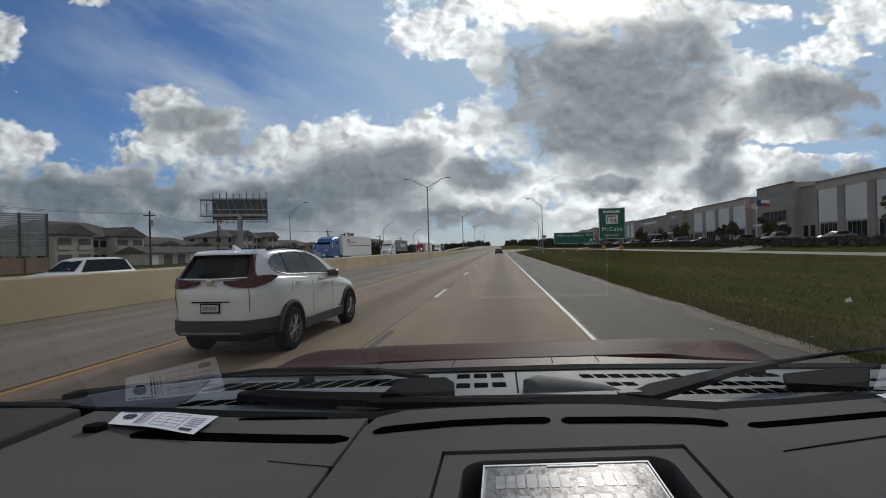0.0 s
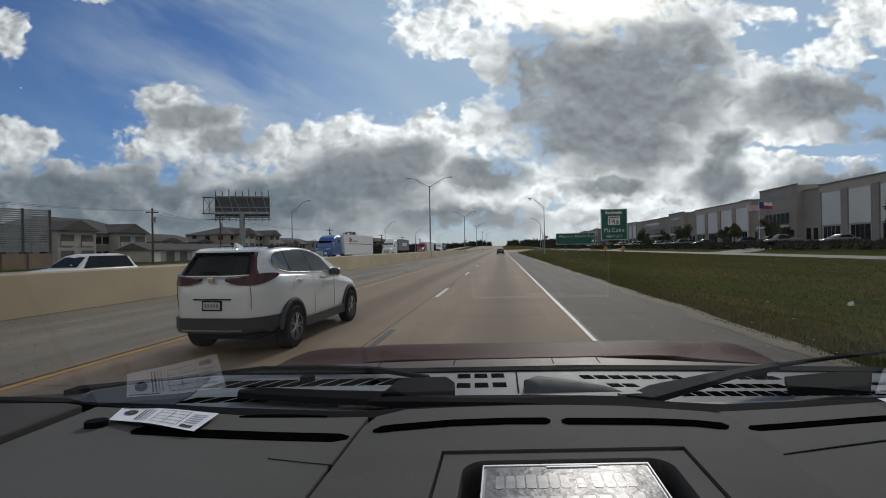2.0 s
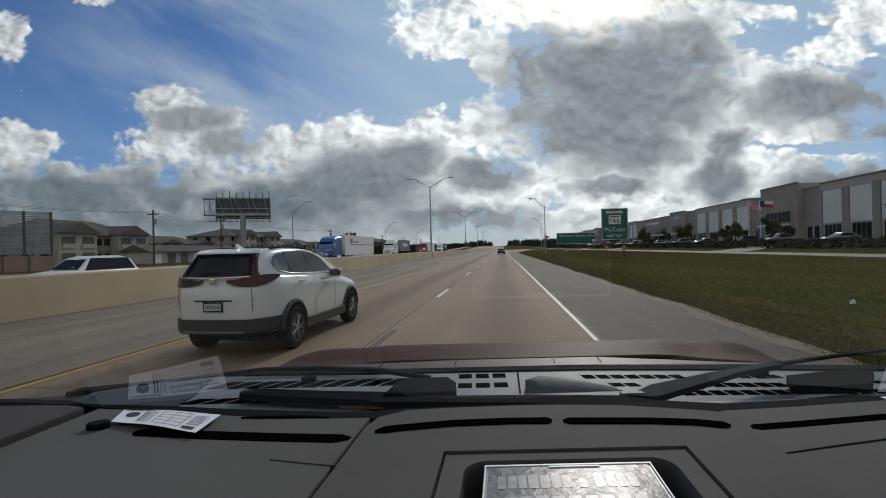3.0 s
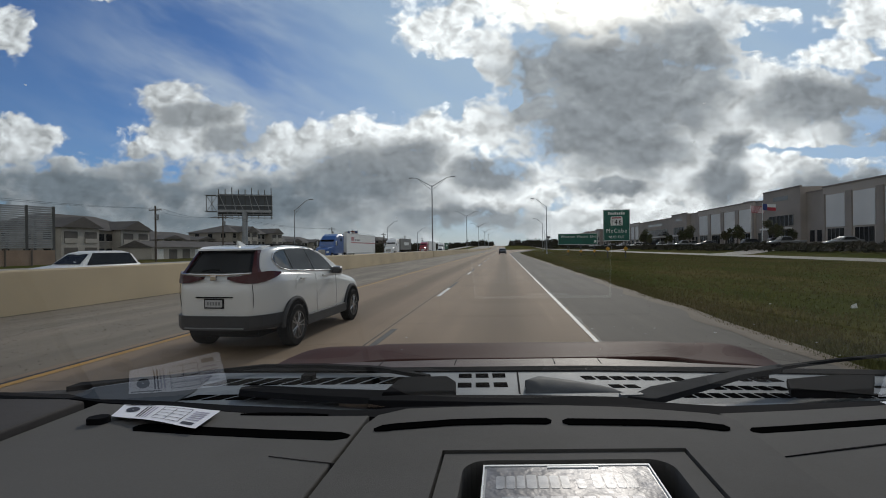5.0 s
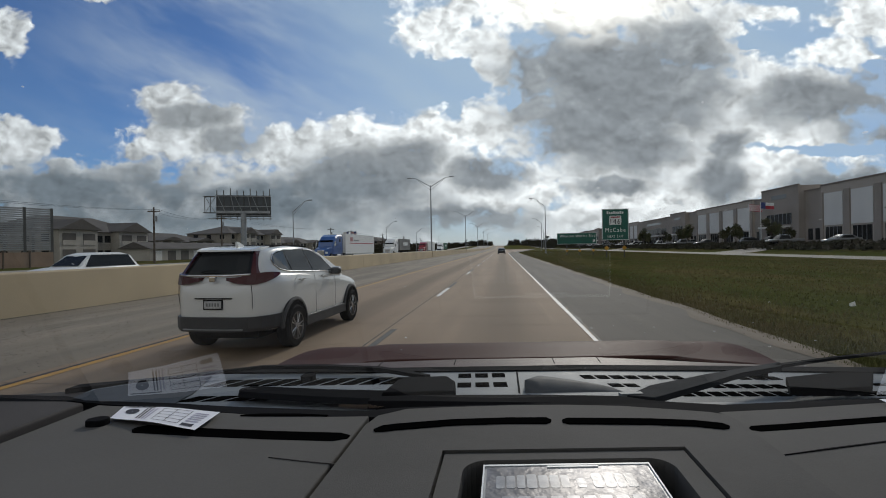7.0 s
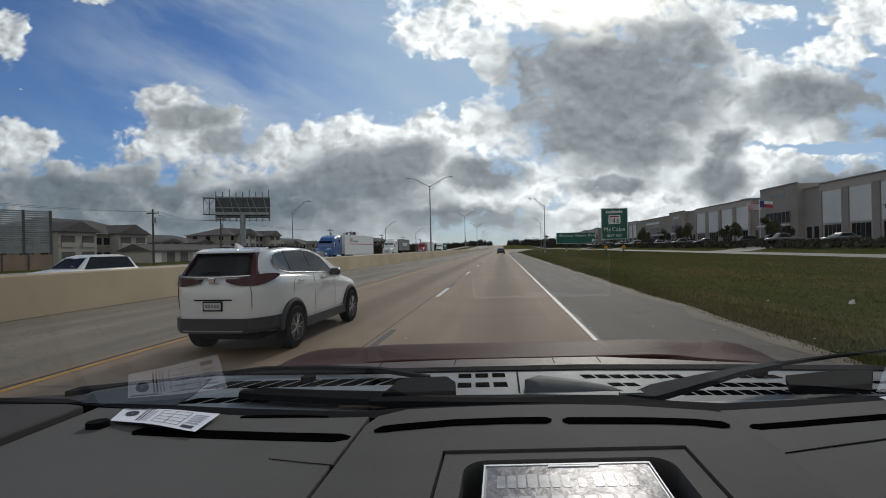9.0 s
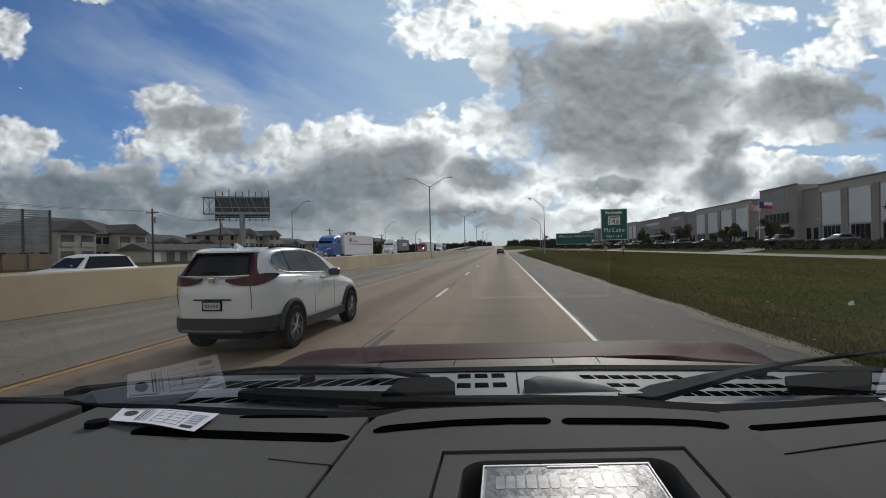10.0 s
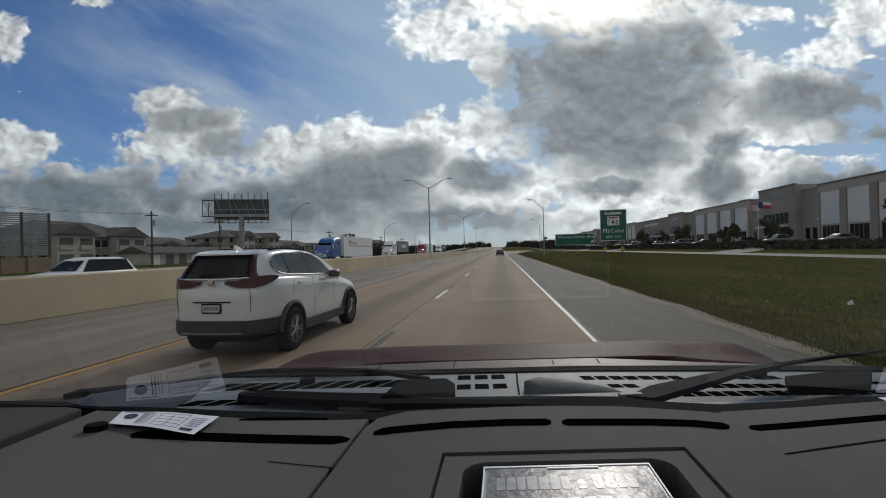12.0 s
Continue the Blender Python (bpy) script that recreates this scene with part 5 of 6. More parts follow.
def build_semi(at, cab_paint, box_paint, label, container=False, stripe=None):
    """An articulated lorry that drives towards -y: its nose at y = 0, the trailer behind it at +y."""
    t = thing("lorry", label, "lorry", "oncoming lorries", at=at)
    # tractor
    rings = []
    for y, w, zt in ((0.0, .85, 1.55), (0.12, 1.0, 1.75), (1.0, 1.1, 1.95), (1.75, 1.15, 2.05)):
        rings.append([(-w, y, .55), (w, y, .55), (w, y, zt - .12), (w * .85, y, zt), (-w * .85, y, zt), (-w, y, zt - .12)])
    cab = part("bonnet", loft(rings), cab_paint, t)
    rings = []
    for y, w, zt in ((1.70, 1.20, 2.10), (2.15, 1.22, 2.95), (2.9, 1.22, 3.55), (3.8, 1.22, 3.85), (5.6, 1.22, 3.90)):
        rings.append([(-w, y, .9), (w, y, .9), (w, y, zt - .25), (w * .85, y, zt), (-w * .85, y, zt), (-w, y, zt - .25)])
    part("cab", loft(rings), cab_paint, t)
    part("windscreen", loft([[(-1.05, 1.72, 2.12), (1.05, 1.72, 2.12), (1.05, 1.85, 2.1), (-1.05, 1.85, 2.1)], [(-1.0, 2.10, 2.86), (1.0, 2.10, 2.86), (1.0, 2.25, 2.86), (-1.0, 2.25, 2.86)]]), M_DARKGLASS, t)
    part("grille", box(-.55, .55, -.05, .1, .75, 1.5, .02), M_CHROME, t)
    part("bumper", box(-1.2, 1.2, -.15, .2, .35, .72, .05), M_CHROME, t)
    part("visor", box(-1.1, 1.1, 1.85, 2.12, 2.86, 3.0, .03), M_BLACK, t)
    for sign in (-1, 1):
        part("side_window", box(sign * 1.20 - .03, sign * 1.20 + .03, 2.25, 3.0, 2.1, 2.75, .01), M_DARKGLASS, t)
        part("sleeper_window", box(sign * 1.20 - .03, sign * 1.20 + .03, 4.3, 4.75, 2.75, 3.25, .01), M_DARKGLASS, t)
        part("mirror", box(sign * 1.45 - .08, sign * 1.45 + .08, 1.9, 2.0, 2.1, 2.8, .02), M_CHROME, t)
        part("exhaust", tube([(sign * 1.12, 5.75, 1.0), (sign * 1.12, 5.75, 4.0)], .08), M_CHROME, t)
        part("fuel_tank", disc_ring((sign * .95, 3.2, .75), "y", [(0, .02), (0, .33), (1.6, .33), (1.6, .02)]), M_CHROME, t)
        part("headlamp", box(sign * .85 - .16, sign * .85 + .16, -.03, .15, 1.0, 1.3, .03), M_SIGNWHITE, t)
        for y in (1.1, 5.4, 6.7, 17.6, 18.9):
            wheel(t, sign * 1.05, y, .52, .35, sign, 5)
    part("chassis", box(-.5, .5, .5, 20.5, .75, 1.0), M_BLACK, t)
    if container:
        bm = bmesh.new()
        n = 74
        for sign in (-1, 1):       # corrugated sides
            rings = []
            for i in range(n + 1):
                y = 7.2 + 12.2 * i / n
                x = sign * (1.22 - (.045 if i % 4 in (1, 2) else 0))
                rings.append([(x, y, 1.45), (x, y, 3.95)])
            loft(rings, bm, cap=False, closed=False)
        part("container_sides", bm, box_paint, t, "corrugated steel sides")
        part("container_core", box(-1.16, 1.16, 7.2, 19.4, 1.3, 3.96), box_paint, t)
        for z in (1.38, 4.02):
            for sign in (-1, 1):
                part("container_rail", box(sign * 1.21 - .04, sign * 1.21 + .04, 7.1, 19.5, z - .08, z + .06), box_paint, t)
        for y in (7.12, 19.42):
            for sign in (-1, 1):
                part("corner_post", box(sign * 1.2 - .06, sign * 1.2 + .06, y - .06, y + .06, 1.3, 4.08), box_paint, t)
        for k in range(9):          # pale shapes where the maker's name runs
            y = 11.0 + .62 * k
            part("name_block", box(1.225, 1.245, y, y + .46, 2.4, 3.2), M_SIGNWHITE, t)
    else:
        part("trailer_box", box(-1.27, 1.27, 6.9, 22.9, 0.92, 4.08, .03), box_paint, t, "smooth white trailer box")
        for sign in (-1, 1):
            part("top_rail", box(sign * 1.275 - .02, sign * 1.275 + .02, 6.88, 22.92, 3.97, 4.10), M_SIGNWHITE, t)
            part("bottom_rail", box(sign * 1.275 - .02, sign * 1.275 + .02, 6.88, 22.92, 0.84, 0.96), M_SIGNWHITE, t)
            for k in range(12):
                part("marker_strip", box(sign * 1.30 - .006, sign * 1.30 + .006, 7.4 + 1.3 * k, 8.0 + 1.3 * k, 0.88, 0.94), M_BLACK, t)
            part("side_skirt", box(sign * 1.24 - .015, sign * 1.24 + .015, 10.6, 22.3, .42, 1.12), M_TRAILER, t)
            if stripe:
                part("side_stripe", box(sign * 1.275 - .006, sign * 1.275 + .006, 9.0, 22.5, 2.55, 2.68), stripe, t)
                for k in range(3):
                    part("name_block", box(sign * 1.276 - .006, sign * 1.276 + .006, 9.2 + .5 * k, 9.5 + .5 * k, 2.9, 3.6), stripe, t)
                for k in range(3):
                    part("name_block", box(sign * 1.276 - .006, sign * 1.276 + .006, 11.0 + .9 * k, 11.7 + .9 * k, 2.95, 3.2), M_GREYCAR, t)
        for k in range(2):
            part("landing_leg", box(-.7 + 1.3 * k, -.6 + 1.3 * k, 10.2, 10.35, .3, 1.2), M_STEEL, t)
    return t


build_semi(pose(-26.0, 62.0, 0.1), M_BLUECAB, M_TRAILER, "lorry with a blue cab and striped white trailer", stripe=M_FLAG_RED)
build_semi(pose(-26.0, 100.0, 0.1), M_TRAILER, M_GREYBOX, "white lorry carrying a grey corrugated container", container=True)
build_semi(pose(-27.6, 152.0, 0.1), M_REDCAB, M_TRAILER, "lorry with a red cab and plain white trailer behind the barrier")
build_semi(pose(-27.6, 196.0, 0.1), M_TRAILER, M_GREENBOX, "white lorry carrying a green corrugated container", container=True)
build_car("suv", "white off-roader on the oncoming carriageway", M_TRAILER, pose(-20.0, 21.6, 0, 0, 0, 180), long=4.8, high=1.78, kind="suv", group="moving cars")
build_car("sedan", "dark saloon car driving far ahead in the same lane", M_DARKCAR, pose(-0.2, 108, 0), group="moving cars")
build_car("car", "white car on the oncoming carriageway", M_TRAILER, pose(-17.6, 128, 0, 0, 0, 180), kind="suv", group="moving cars")

# ---------------------------------------------------------------- lamps, sign, poles, flags


def build_double_lamp(at):
    l = thing("street_lamp", "tall galvanised motorway lamp with two arms on the barrier", "street lamp", "motorway lamps", at=at)
    part("pedestal", box(-.34, .34, -.75, .75, -1.10, .02, .03), M_BARRIER, l, "widened concrete pedestal in the barrier")
    part("base", box(-.22, .22, -.22, .22, 0.02, .14, .02), M_STEEL, l)
    pole = part("pole", tube([(0, 0, .1), (0, 0, 12.9)], [.15, .085], sides=10), M_STEEL, l)
    for sign in (-1, 1):
        arm = part("arm", tube([(0, 0, 12.65), (sign * 2.35, 0, 14.12), (sign * 2.65, 0, 14.29), (sign * 3.0, 0, 14.38), (sign * 3.6, 0, 14.43)], [.06, .05, .045, .04, .04], sides=6), M_STEEL, l)
        part("brace", tube([(0, 0, 11.95), (sign * 2.3, 0, 13.86), (sign * 2.42, 0, 14.13)], .032, sides=5), M_STEEL, arm)
        part("strut", tube([(sign * 1.22, 0, 12.98), (sign * 1.24, 0, 13.42)], .025, sides=5), M_STEEL, arm)
        part("lamp_head", box(sign * 3.85 - .42, sign * 3.85 + .42, -.15, .15, 14.38, 14.53, .05), M_STEEL, arm, "flat grey lamp head")
    return l


def build_single_lamp(at, high=11.7, far=3.0):
    l = thing("street_lamp", "tall galvanised street lamp with one arm", "street lamp", "roadside lamps", at=at)
    part("base", box(-.2, .2, -.2, .2, 0, .35, .03), M_STEEL, l)
    part("pole", tube([(0, 0, .3), (0, 0, high)], [.13, .07], sides=10), M_STEEL, l)
    arm = part("arm", tube([(0, 0, high - .2), (-far * .35, 0, high + .65), (-far * .75, 0, high + 1.65), (-far * .9, 0, high + 1.85), (-far, 0, high + 1.9)], .045, sides=6), M_STEEL, l)
    part("brace", tube([(0, 0, high - .9), (-far * .35, 0, high + .2), (-far * .72, 0, high + 1.45)], .03, sides=5), M_STEEL, arm)
    part("lamp_head", box(-far - .85, -far, -.15, .15, high + 1.82, high + 2.0, .05), M_STEEL, arm, "flat grey lamp head")
    return l


lamp_a = build_double_lamp(pose(BARRIER_X - 0.26, 80.8, 1.10) @ Matrix.Diagonal((1, 1, 0.93, 1)))
for k in (-5, -4, -3, -2, -1, 1, 2, 3, 4):
    y = 80.8 + 78.0 * k
    copy_thing(lamp_a, pose(BARRIER_X - 0.26, y, 1.10 + road_z(y)))
lamp_b = build_single_lamp(pose(10.6, 113, 0))
for y in (-121, -43, 191, 269, 347):
    copy_thing(lamp_b, pose(10.6 + exit_shift(y) * (y > 125), y, land_z(12, y) - 0.06))
lamp_c = build_single_lamp(pose(-39.6, 81.5, 0, 0, 0, 180), 9.3, 3.0)
for y in (-80, 2, 151, 206, 280):
    copy_thing(lamp_c, pose(-39.6, y, land_z(-39.6, y) - 0.06, 0, 0, 180))


def text_mesh(body, size, depth):
    cu = bpy.data.curves.new("letters", "FONT")
    cu.body, cu.size, cu.extrude, cu.align_x, cu.resolution_u, cu.space_character, cu.space_word = body, size, depth, "LEFT", 3, 1.22, 1.25
    ob = bpy.data.objects.new("letters", cu)
    scene.collection.objects.link(ob)
    bpy.context.view_layer.update()
    me = bpy.data.meshes.new_from_object(ob.evaluated_get(bpy.context.evaluated_depsgraph_get()))
    bpy.data.objects.remove(ob)
    bm = bmesh.new()
    bm.from_mesh(me)
    bpy.data.meshes.remove(me)
    return bm


M_POST = material("dark_post_steel", (0.085, 0.085, 0.08), 0.6, metal=0.2)


def build_exit_sign():
    """The exit sign stands on three steel posts and faces the traffic."""
    s = thing("exit_sign", "green motorway exit sign with white lettering on three steel posts", "road sign", at=pose(13.4, 84.0, -0.62, 0, 0, 4))
    w, z0, z1 = 3.52, 2.62, 4.62
    panel = part("panel", box(-w, w, -.03, .03, z0, z1), M_SIGN, s, "dark green reflective panel")
    bm = bmesh.new()
    for a in ((-w, w, z1 - .05, z1), (-w, w, z0, z0 + .05)):
        box(a[0], a[1], -.036, -.030, a[2], a[3], 0, bm)
    for x in (-w, w - .05):
        box(x, x + .05, -.036, -.030, z0 + .05, z1 - .05, 0, bm)
    part("border", bm, M_SIGNWHITE, panel, "thin white border")
    bm = text_mesh("Wharton Weems Blvd", 0.80, 0.004)
    xs = [v.co.x for v in bm.verts]
    k = 6.35 / (max(xs) - min(xs))
    bmesh.ops.transform(bm, matrix=Matrix.Translation((-3.05, -.037, 3.86)) @ Matrix.Rotation(radians(90), 4, "X") @ Matrix.Diagonal((k, 0.86, 1, 1)), verts=bm.verts)
    part("lettering", bm, M_SIGNWHITE, panel, "white lettering")
    bm = bmesh.new()
    prism([(2.80, 2.98), (2.92, 2.88), (3.14, 3.12), (3.14, 2.98), (3.28, 2.98), (3.28, 3.38), (2.88, 3.38), (2.88, 3.25), (3.02, 3.24)], "y", -.040, -.031, bm)
    part("arrow", bm, M_SIGNWHITE, panel, "white slanted arrow")
    for x in (-1.75, 0.55, 2.95):
        post = part("post", box(x - .07, x + .07, .04, .18, -.2, 4.5), M_POST, s, "dark steel sign post")
        bm = prism([(x, 1.15), (x + .28, 1.43), (x, 1.71), (x - .28, 1.43)], "y", .02, .035)
        part("marker_plate", bm, M_YELLOW, post, "yellow diamond marker")


build_exit_sign()


def build_utility_pole(at, high=11.0):
    p = thing("utility_pole", "dark wooden utility pole with a cross arm", "utility pole", "utility poles", at=at)
    part("pole", tube([(0, 0, 0), (0, 0, high)], [.17, .12], sides=8), M_WOOD, p)
    part("cross_arm", box(-1.1, 1.1, -.06, .06, high - .75, high - .6), M_WOOD, p)
    for x in (-1.0, -.4, .4, 1.0):
        part("insulator", tube([(x, 0, high - .6), (x, 0, high - .4)], .05, sides=6), M_STEEL, p)
    part("transformer", tube([(.35, 0, high - 2.3), (.35, 0, high - 1.4)], .22, sides=8), M_STEEL, p)
    return p


POLES_Y = [-330, -230, -130, -40, 20, 65.7, 83.3, 141, 161, 205, 250, 305]
pole_a = build_utility_pole(pose(-55.6, 65.7, 0), 9.0)
for y in POLES_Y:
    if y != 65.7:
        copy_thing(pole_a, pose(-55.6, y, 0))
for k, x in enumerate((-56.5, -54.7)):
    for a, b in zip(POLES_Y, POLES_Y[1:]):
        pts = [(x, a + (b - a) * i / 8, 8.6 - 0.9 * (1 - (2 * i / 8 - 1) ** 2)) for i in range(9)]
        single("power_line", tube(pts, 0.018, sides=4), M_BLACK, "thin black overhead power line", "cable", "power lines")


def build_flag(at, stripes=True):
    f = thing("flagpole", "white flagpole with a flying flag before the building", "flagpole", "flagpoles", at=at)
    part("pole", tube([(0, 0, 0), (0, 0, 9.2)], [.09, .05], sides=8), M_SIGNWHITE, f)
    part("finial", disc_ring((0, 0, 9.2), "z", [(0, .02), (.05, .09), (.12, .09), (.17, .02)], sides=10), M_CHROME, f)

    def cloth(u0, u1, z0, z1, mat, name, lift=0.0):
        bm = bmesh.new()
        n = 10
        loft([[(-u, .12 * math.sin(u * 3.1) + lift, z - .12 * u) for z in (z0, z1)] for u in (u0 + (u1 - u0) * i / n for i in range(n + 1))], bm, cap=False, closed=False)
        part(name, bm, mat, f)
    if stripes:
        for k in range(13):
            cloth(0.06, 2.5, 7.6 + k * .115, 7.6 + (k + 1) * .115, M_FLAG_RED if k % 2 == 0 else M_SIGNWHITE, "flag_stripe")
        cloth(0.06, 1.05, 8.29, 9.10, M_FLAG_BLUE, "flag_field", -.01)
    else:
        cloth(0.06, .85, 7.7, 9.05, M_FLAG_BLUE, "flag_field")
        cloth(.85, 2.3, 8.4, 9.05, M_SIGNWHITE, "flag_stripe")
        cloth(.85, 2.3, 7.7, 8.4, M_FLAG_RED, "flag_stripe")


build_flag(pose(-58.5, 176.0, 0, 0, 0, 20))
build_flag(pose(-62.0, 176.5, 0, 0, 0, 20), False)
build_flag(pose(54.6, 103.6, 1.24, 0, 0, 160), False)
build_flag(pose(55.0, 109.0, 1.24, 0, 0, 160))


def build_billboard(at):
    """The back of a large billboard on one thick post, with its steel framing and catwalk."""
    b = thing("billboard", "large billboard seen from its framed back on one thick post", "billboard", at=at)
    part("post", tube([(0, 0, 0), (0, 0, 9.0)], [.55, .55], sides=14), M_STEEL, b)
    panel = part("panel", box(-5.2, 5.2, -.9, -.7, 8.2, 12.4), M_BLUEBACK, b, "dull grey-blue panel back")
    for k in range(9):
        x = -5.0 + 1.25 * k
        part("upright", box(x - .07, x + .07, -.69, -.45, 7.5, 13.3 if k % 3 else 13.7), M_POST, panel)
    for z in (8.4, 10.2, 12.2):
        part("stringer", box(-5.3, 5.3, -.44, -.28, z - .07, z + .07), M_STEEL, panel)
    for k in range(6):
        a = -4.8 + 1.6 * k
        part("brace", tube([(a, -.36, 8.4), (a + (1.6 if k % 2 else .8), -.36, 12.2)], .08, sides=5), M_STEEL, panel)
    for z in (8.9, 12.0):
        part("end_frame", box(5.2, 7.3, -.6, -.48, z - .06, z + .06), M_POST, panel)
        part("end_frame", box(5.2, 7.3, .5, .62, z - .06, z + .06), M_POST, panel)
    for x in (6.2, 7.25):
        part("end_frame", box(x - .06, x + .06, -.6, -.48, 8.9, 12.0), M_POST, panel)
    for z in (8.9, 12.0):
        part("end_frame", tube([(5.3, -.54, z), (7.2, -.54, 20.9 - z)], .05, sides=5), M_POST, panel)
    part("catwalk", box(-5.6, 6.4, -.2, .6, 7.7, 7.8), M_STEEL, b)
    part("head_beam", box(-5.0, 5.0, -.3, .3, 8.8, 9.3), M_STEEL, b)


M_BLUEBACK = material("panel_back", (0.095, 0.105, 0.115), 0.7, stain=0.5)
build_billboard(pose(-58.3, 95.5, 0, 0, 0, 202) @ Matrix.Diagonal((1.12, 1.12, 1.17, 1)))


def build_route_sign(at):
    s = thing("route_sign", "green route sign with a white numbered shield on two posts", "road sign", at=at)
    panel = part("panel", box(-1.8, 1.8, -.03, .03, 2.4, 6.75), M_SIGN, s, "green panel")
    bm = bmesh.new()
    for z in (2.43, 6.66):
        box(-1.77, 1.77, -.037, -.031, z, z + .06, 0, bm)
    for x in (-1.77, 1.71):
        box(x, x + .06, -.037, -.031, 2.49, 6.66, 0, bm)
    part("border", bm, M_SIGNWHITE, panel, "thin white border")
    bm = prism([(-.78, 4.55), (.78, 4.55), (.84, 5.0), (.78, 5.80), (-.78, 5.80), (-.84, 5.0)], "y", -.045, -.031)
    shield = part("shield", bm, M_SIGNWHITE, panel, "white shield")
    part("shield_band", box(-.62, .62, -.050, -.044, 5.52, 5.68), M_FLAG_RED, shield, "small red band of writing")

    def words(body, size, wide, z, mat, parent, lift):
        bm = text_mesh(body, size, 0.004)
        xs = [v.co.x for v in bm.verts]
        k = wide / (max(xs) - min(xs))
        mid = (max(xs) + min(xs)) / 2 * k
        bmesh.ops.transform(bm, matrix=Matrix.Translation((-mid, lift, z)) @ Matrix.Rotation(radians(90), 4, "X") @ Matrix.Diagonal((k, 1, 1, 1)), verts=bm.verts)
        part("lettering", bm, mat, parent)
    words("146", 1.02, 1.30, 4.66, M_BLACK, shield, -.052)
    words("McCabe", 0.82, 2.75, 3.55, M_SIGNWHITE, panel, -.042)
    words("NEXT EXIT", 0.50, 2.10, 2.78, M_SIGNWHITE, panel, -.042)
    for k in range(8):
        part("word_bar", box(-1.15 + .29 * k, -.93 + .29 * k, -.042, -.031, 6.05, 6.05 + (.38 if k % 3 == 0 else .30)), M_SIGNWHITE, panel)
    for x in (-1.2, 1.2):
        post = part("post", box(x - .07, x + .07, .04, .18, -.1, 6.5), M_POST, s, "dark steel sign post")
        part("marker_plate", prism([(x, 1.0), (x + .33, 1.33), (x, 1.66), (x - .33, 1.33)], "y", .02, .035), M_YELLOW, post, "yellow diamond marker")


build_route_sign(pose(15.6, 65.0, -0.05, 0, 0, 3))

# ---------------------------------------------------------------- buildings


def build_warehouse(y0, bays, x=60.0, deep=70.0):
    """A tilt-wall distribution building: pale panel bays between taller brown entrance blocks."""
    total = sum(b[1] for b in bays)
    g = land_z(x, y0)
    w = thing("warehouse", "long tan tilt-wall warehouse with pale panels and taller entrance blocks", "warehouse", "warehouses")
    y = y0
    for style, length, high, step in bays:
        z1 = g + high
        fx = x - step
        part("wall_bay", box(fx, x + deep, y, y + length, g - 1.0, z1), M_TAN_WALL if style == "panels" else M_WALL_MID, w)
        part("parapet", box(fx - .12, fx + .3, y, y + length, z1 - .02, z1 + .28), M_WALL_DARK, w)
        if style == "panels":
            n = 4
            pitch = length / n
            for k in range(n):
                a = y + pitch * (k + .5)
                part("pale_panel", box(fx - .14, fx - .002, a - pitch * .35, a + pitch * .35, g + 3.4, g + high - 1.5), M_PANEL, w)
                win = part("window", box(fx - .10, fx - .003, a - pitch * .30, a + pitch * .30, g + .6, g + 3.1), M_DARKGLASS, w)
                for j in range(1, 4):
                    part("mullion", box(fx - .13, fx - .05, a - pitch * .30 + pitch * .15 * j - .04, a - pitch * .30 + pitch * .15 * j + .04, g + .6, g + 3.1), M_STEEL, win)
            for k in range(n + 1):
                a = y + pitch * k
                part("pilaster", box(fx - .22, fx - .001, max(y, a - .7), min(y + length, a + .7), g - .5, z1 - 1.2), M_WALL_MID, w)
        elif style == "entry":
            m = y + length / 2
            for z, hgt in ((g + .2, 3.0), (g + 4.2, 2.2)):
                win = part("window", box(fx - .10, fx - .003, m - length * .33, m + length * .33, z, z + hgt), M_DARKGLASS, w)
                for j in range(7):
                    a = m - length * .33 + length * .66 * j / 6
                    part("mullion", box(fx - .14, fx - .05, a - .05, a + .05, z, z + hgt), M_STEEL, win)
            part("canopy", box(fx - 2.2, fx - .01, m - length * .30, m + length * .30, g + 3.45, g + 3.85), M_PANEL, w, "pale entrance canopy")
            for a in (m - length * .28, m + length * .28):
                part("canopy_post", box(fx - 2.0, fx - 1.75, a - .12, a + .12, g, g + 3.45), M_STEEL, w)
            part("name_strip", box(fx - .06, fx - .002, m - length * .2, m + length * .2, z1 - 2.2, z1 - 1.3), M_GREYCAR, w)
        elif style == "low":
            for j in range(2):
                a = y + length * (.3 + .4 * j)
                part("window", box(fx - .08, fx - .003, a - length * .12, a + length * .12, g + .8, g + 3.0), M_DARKGLASS, w)
        y += length
    part("roof_unit", box(x + 12, x + 16, y0 + total * .3, y0 + total * .3 + 4, g + 11, g + 13.2), M_STEEL, w)


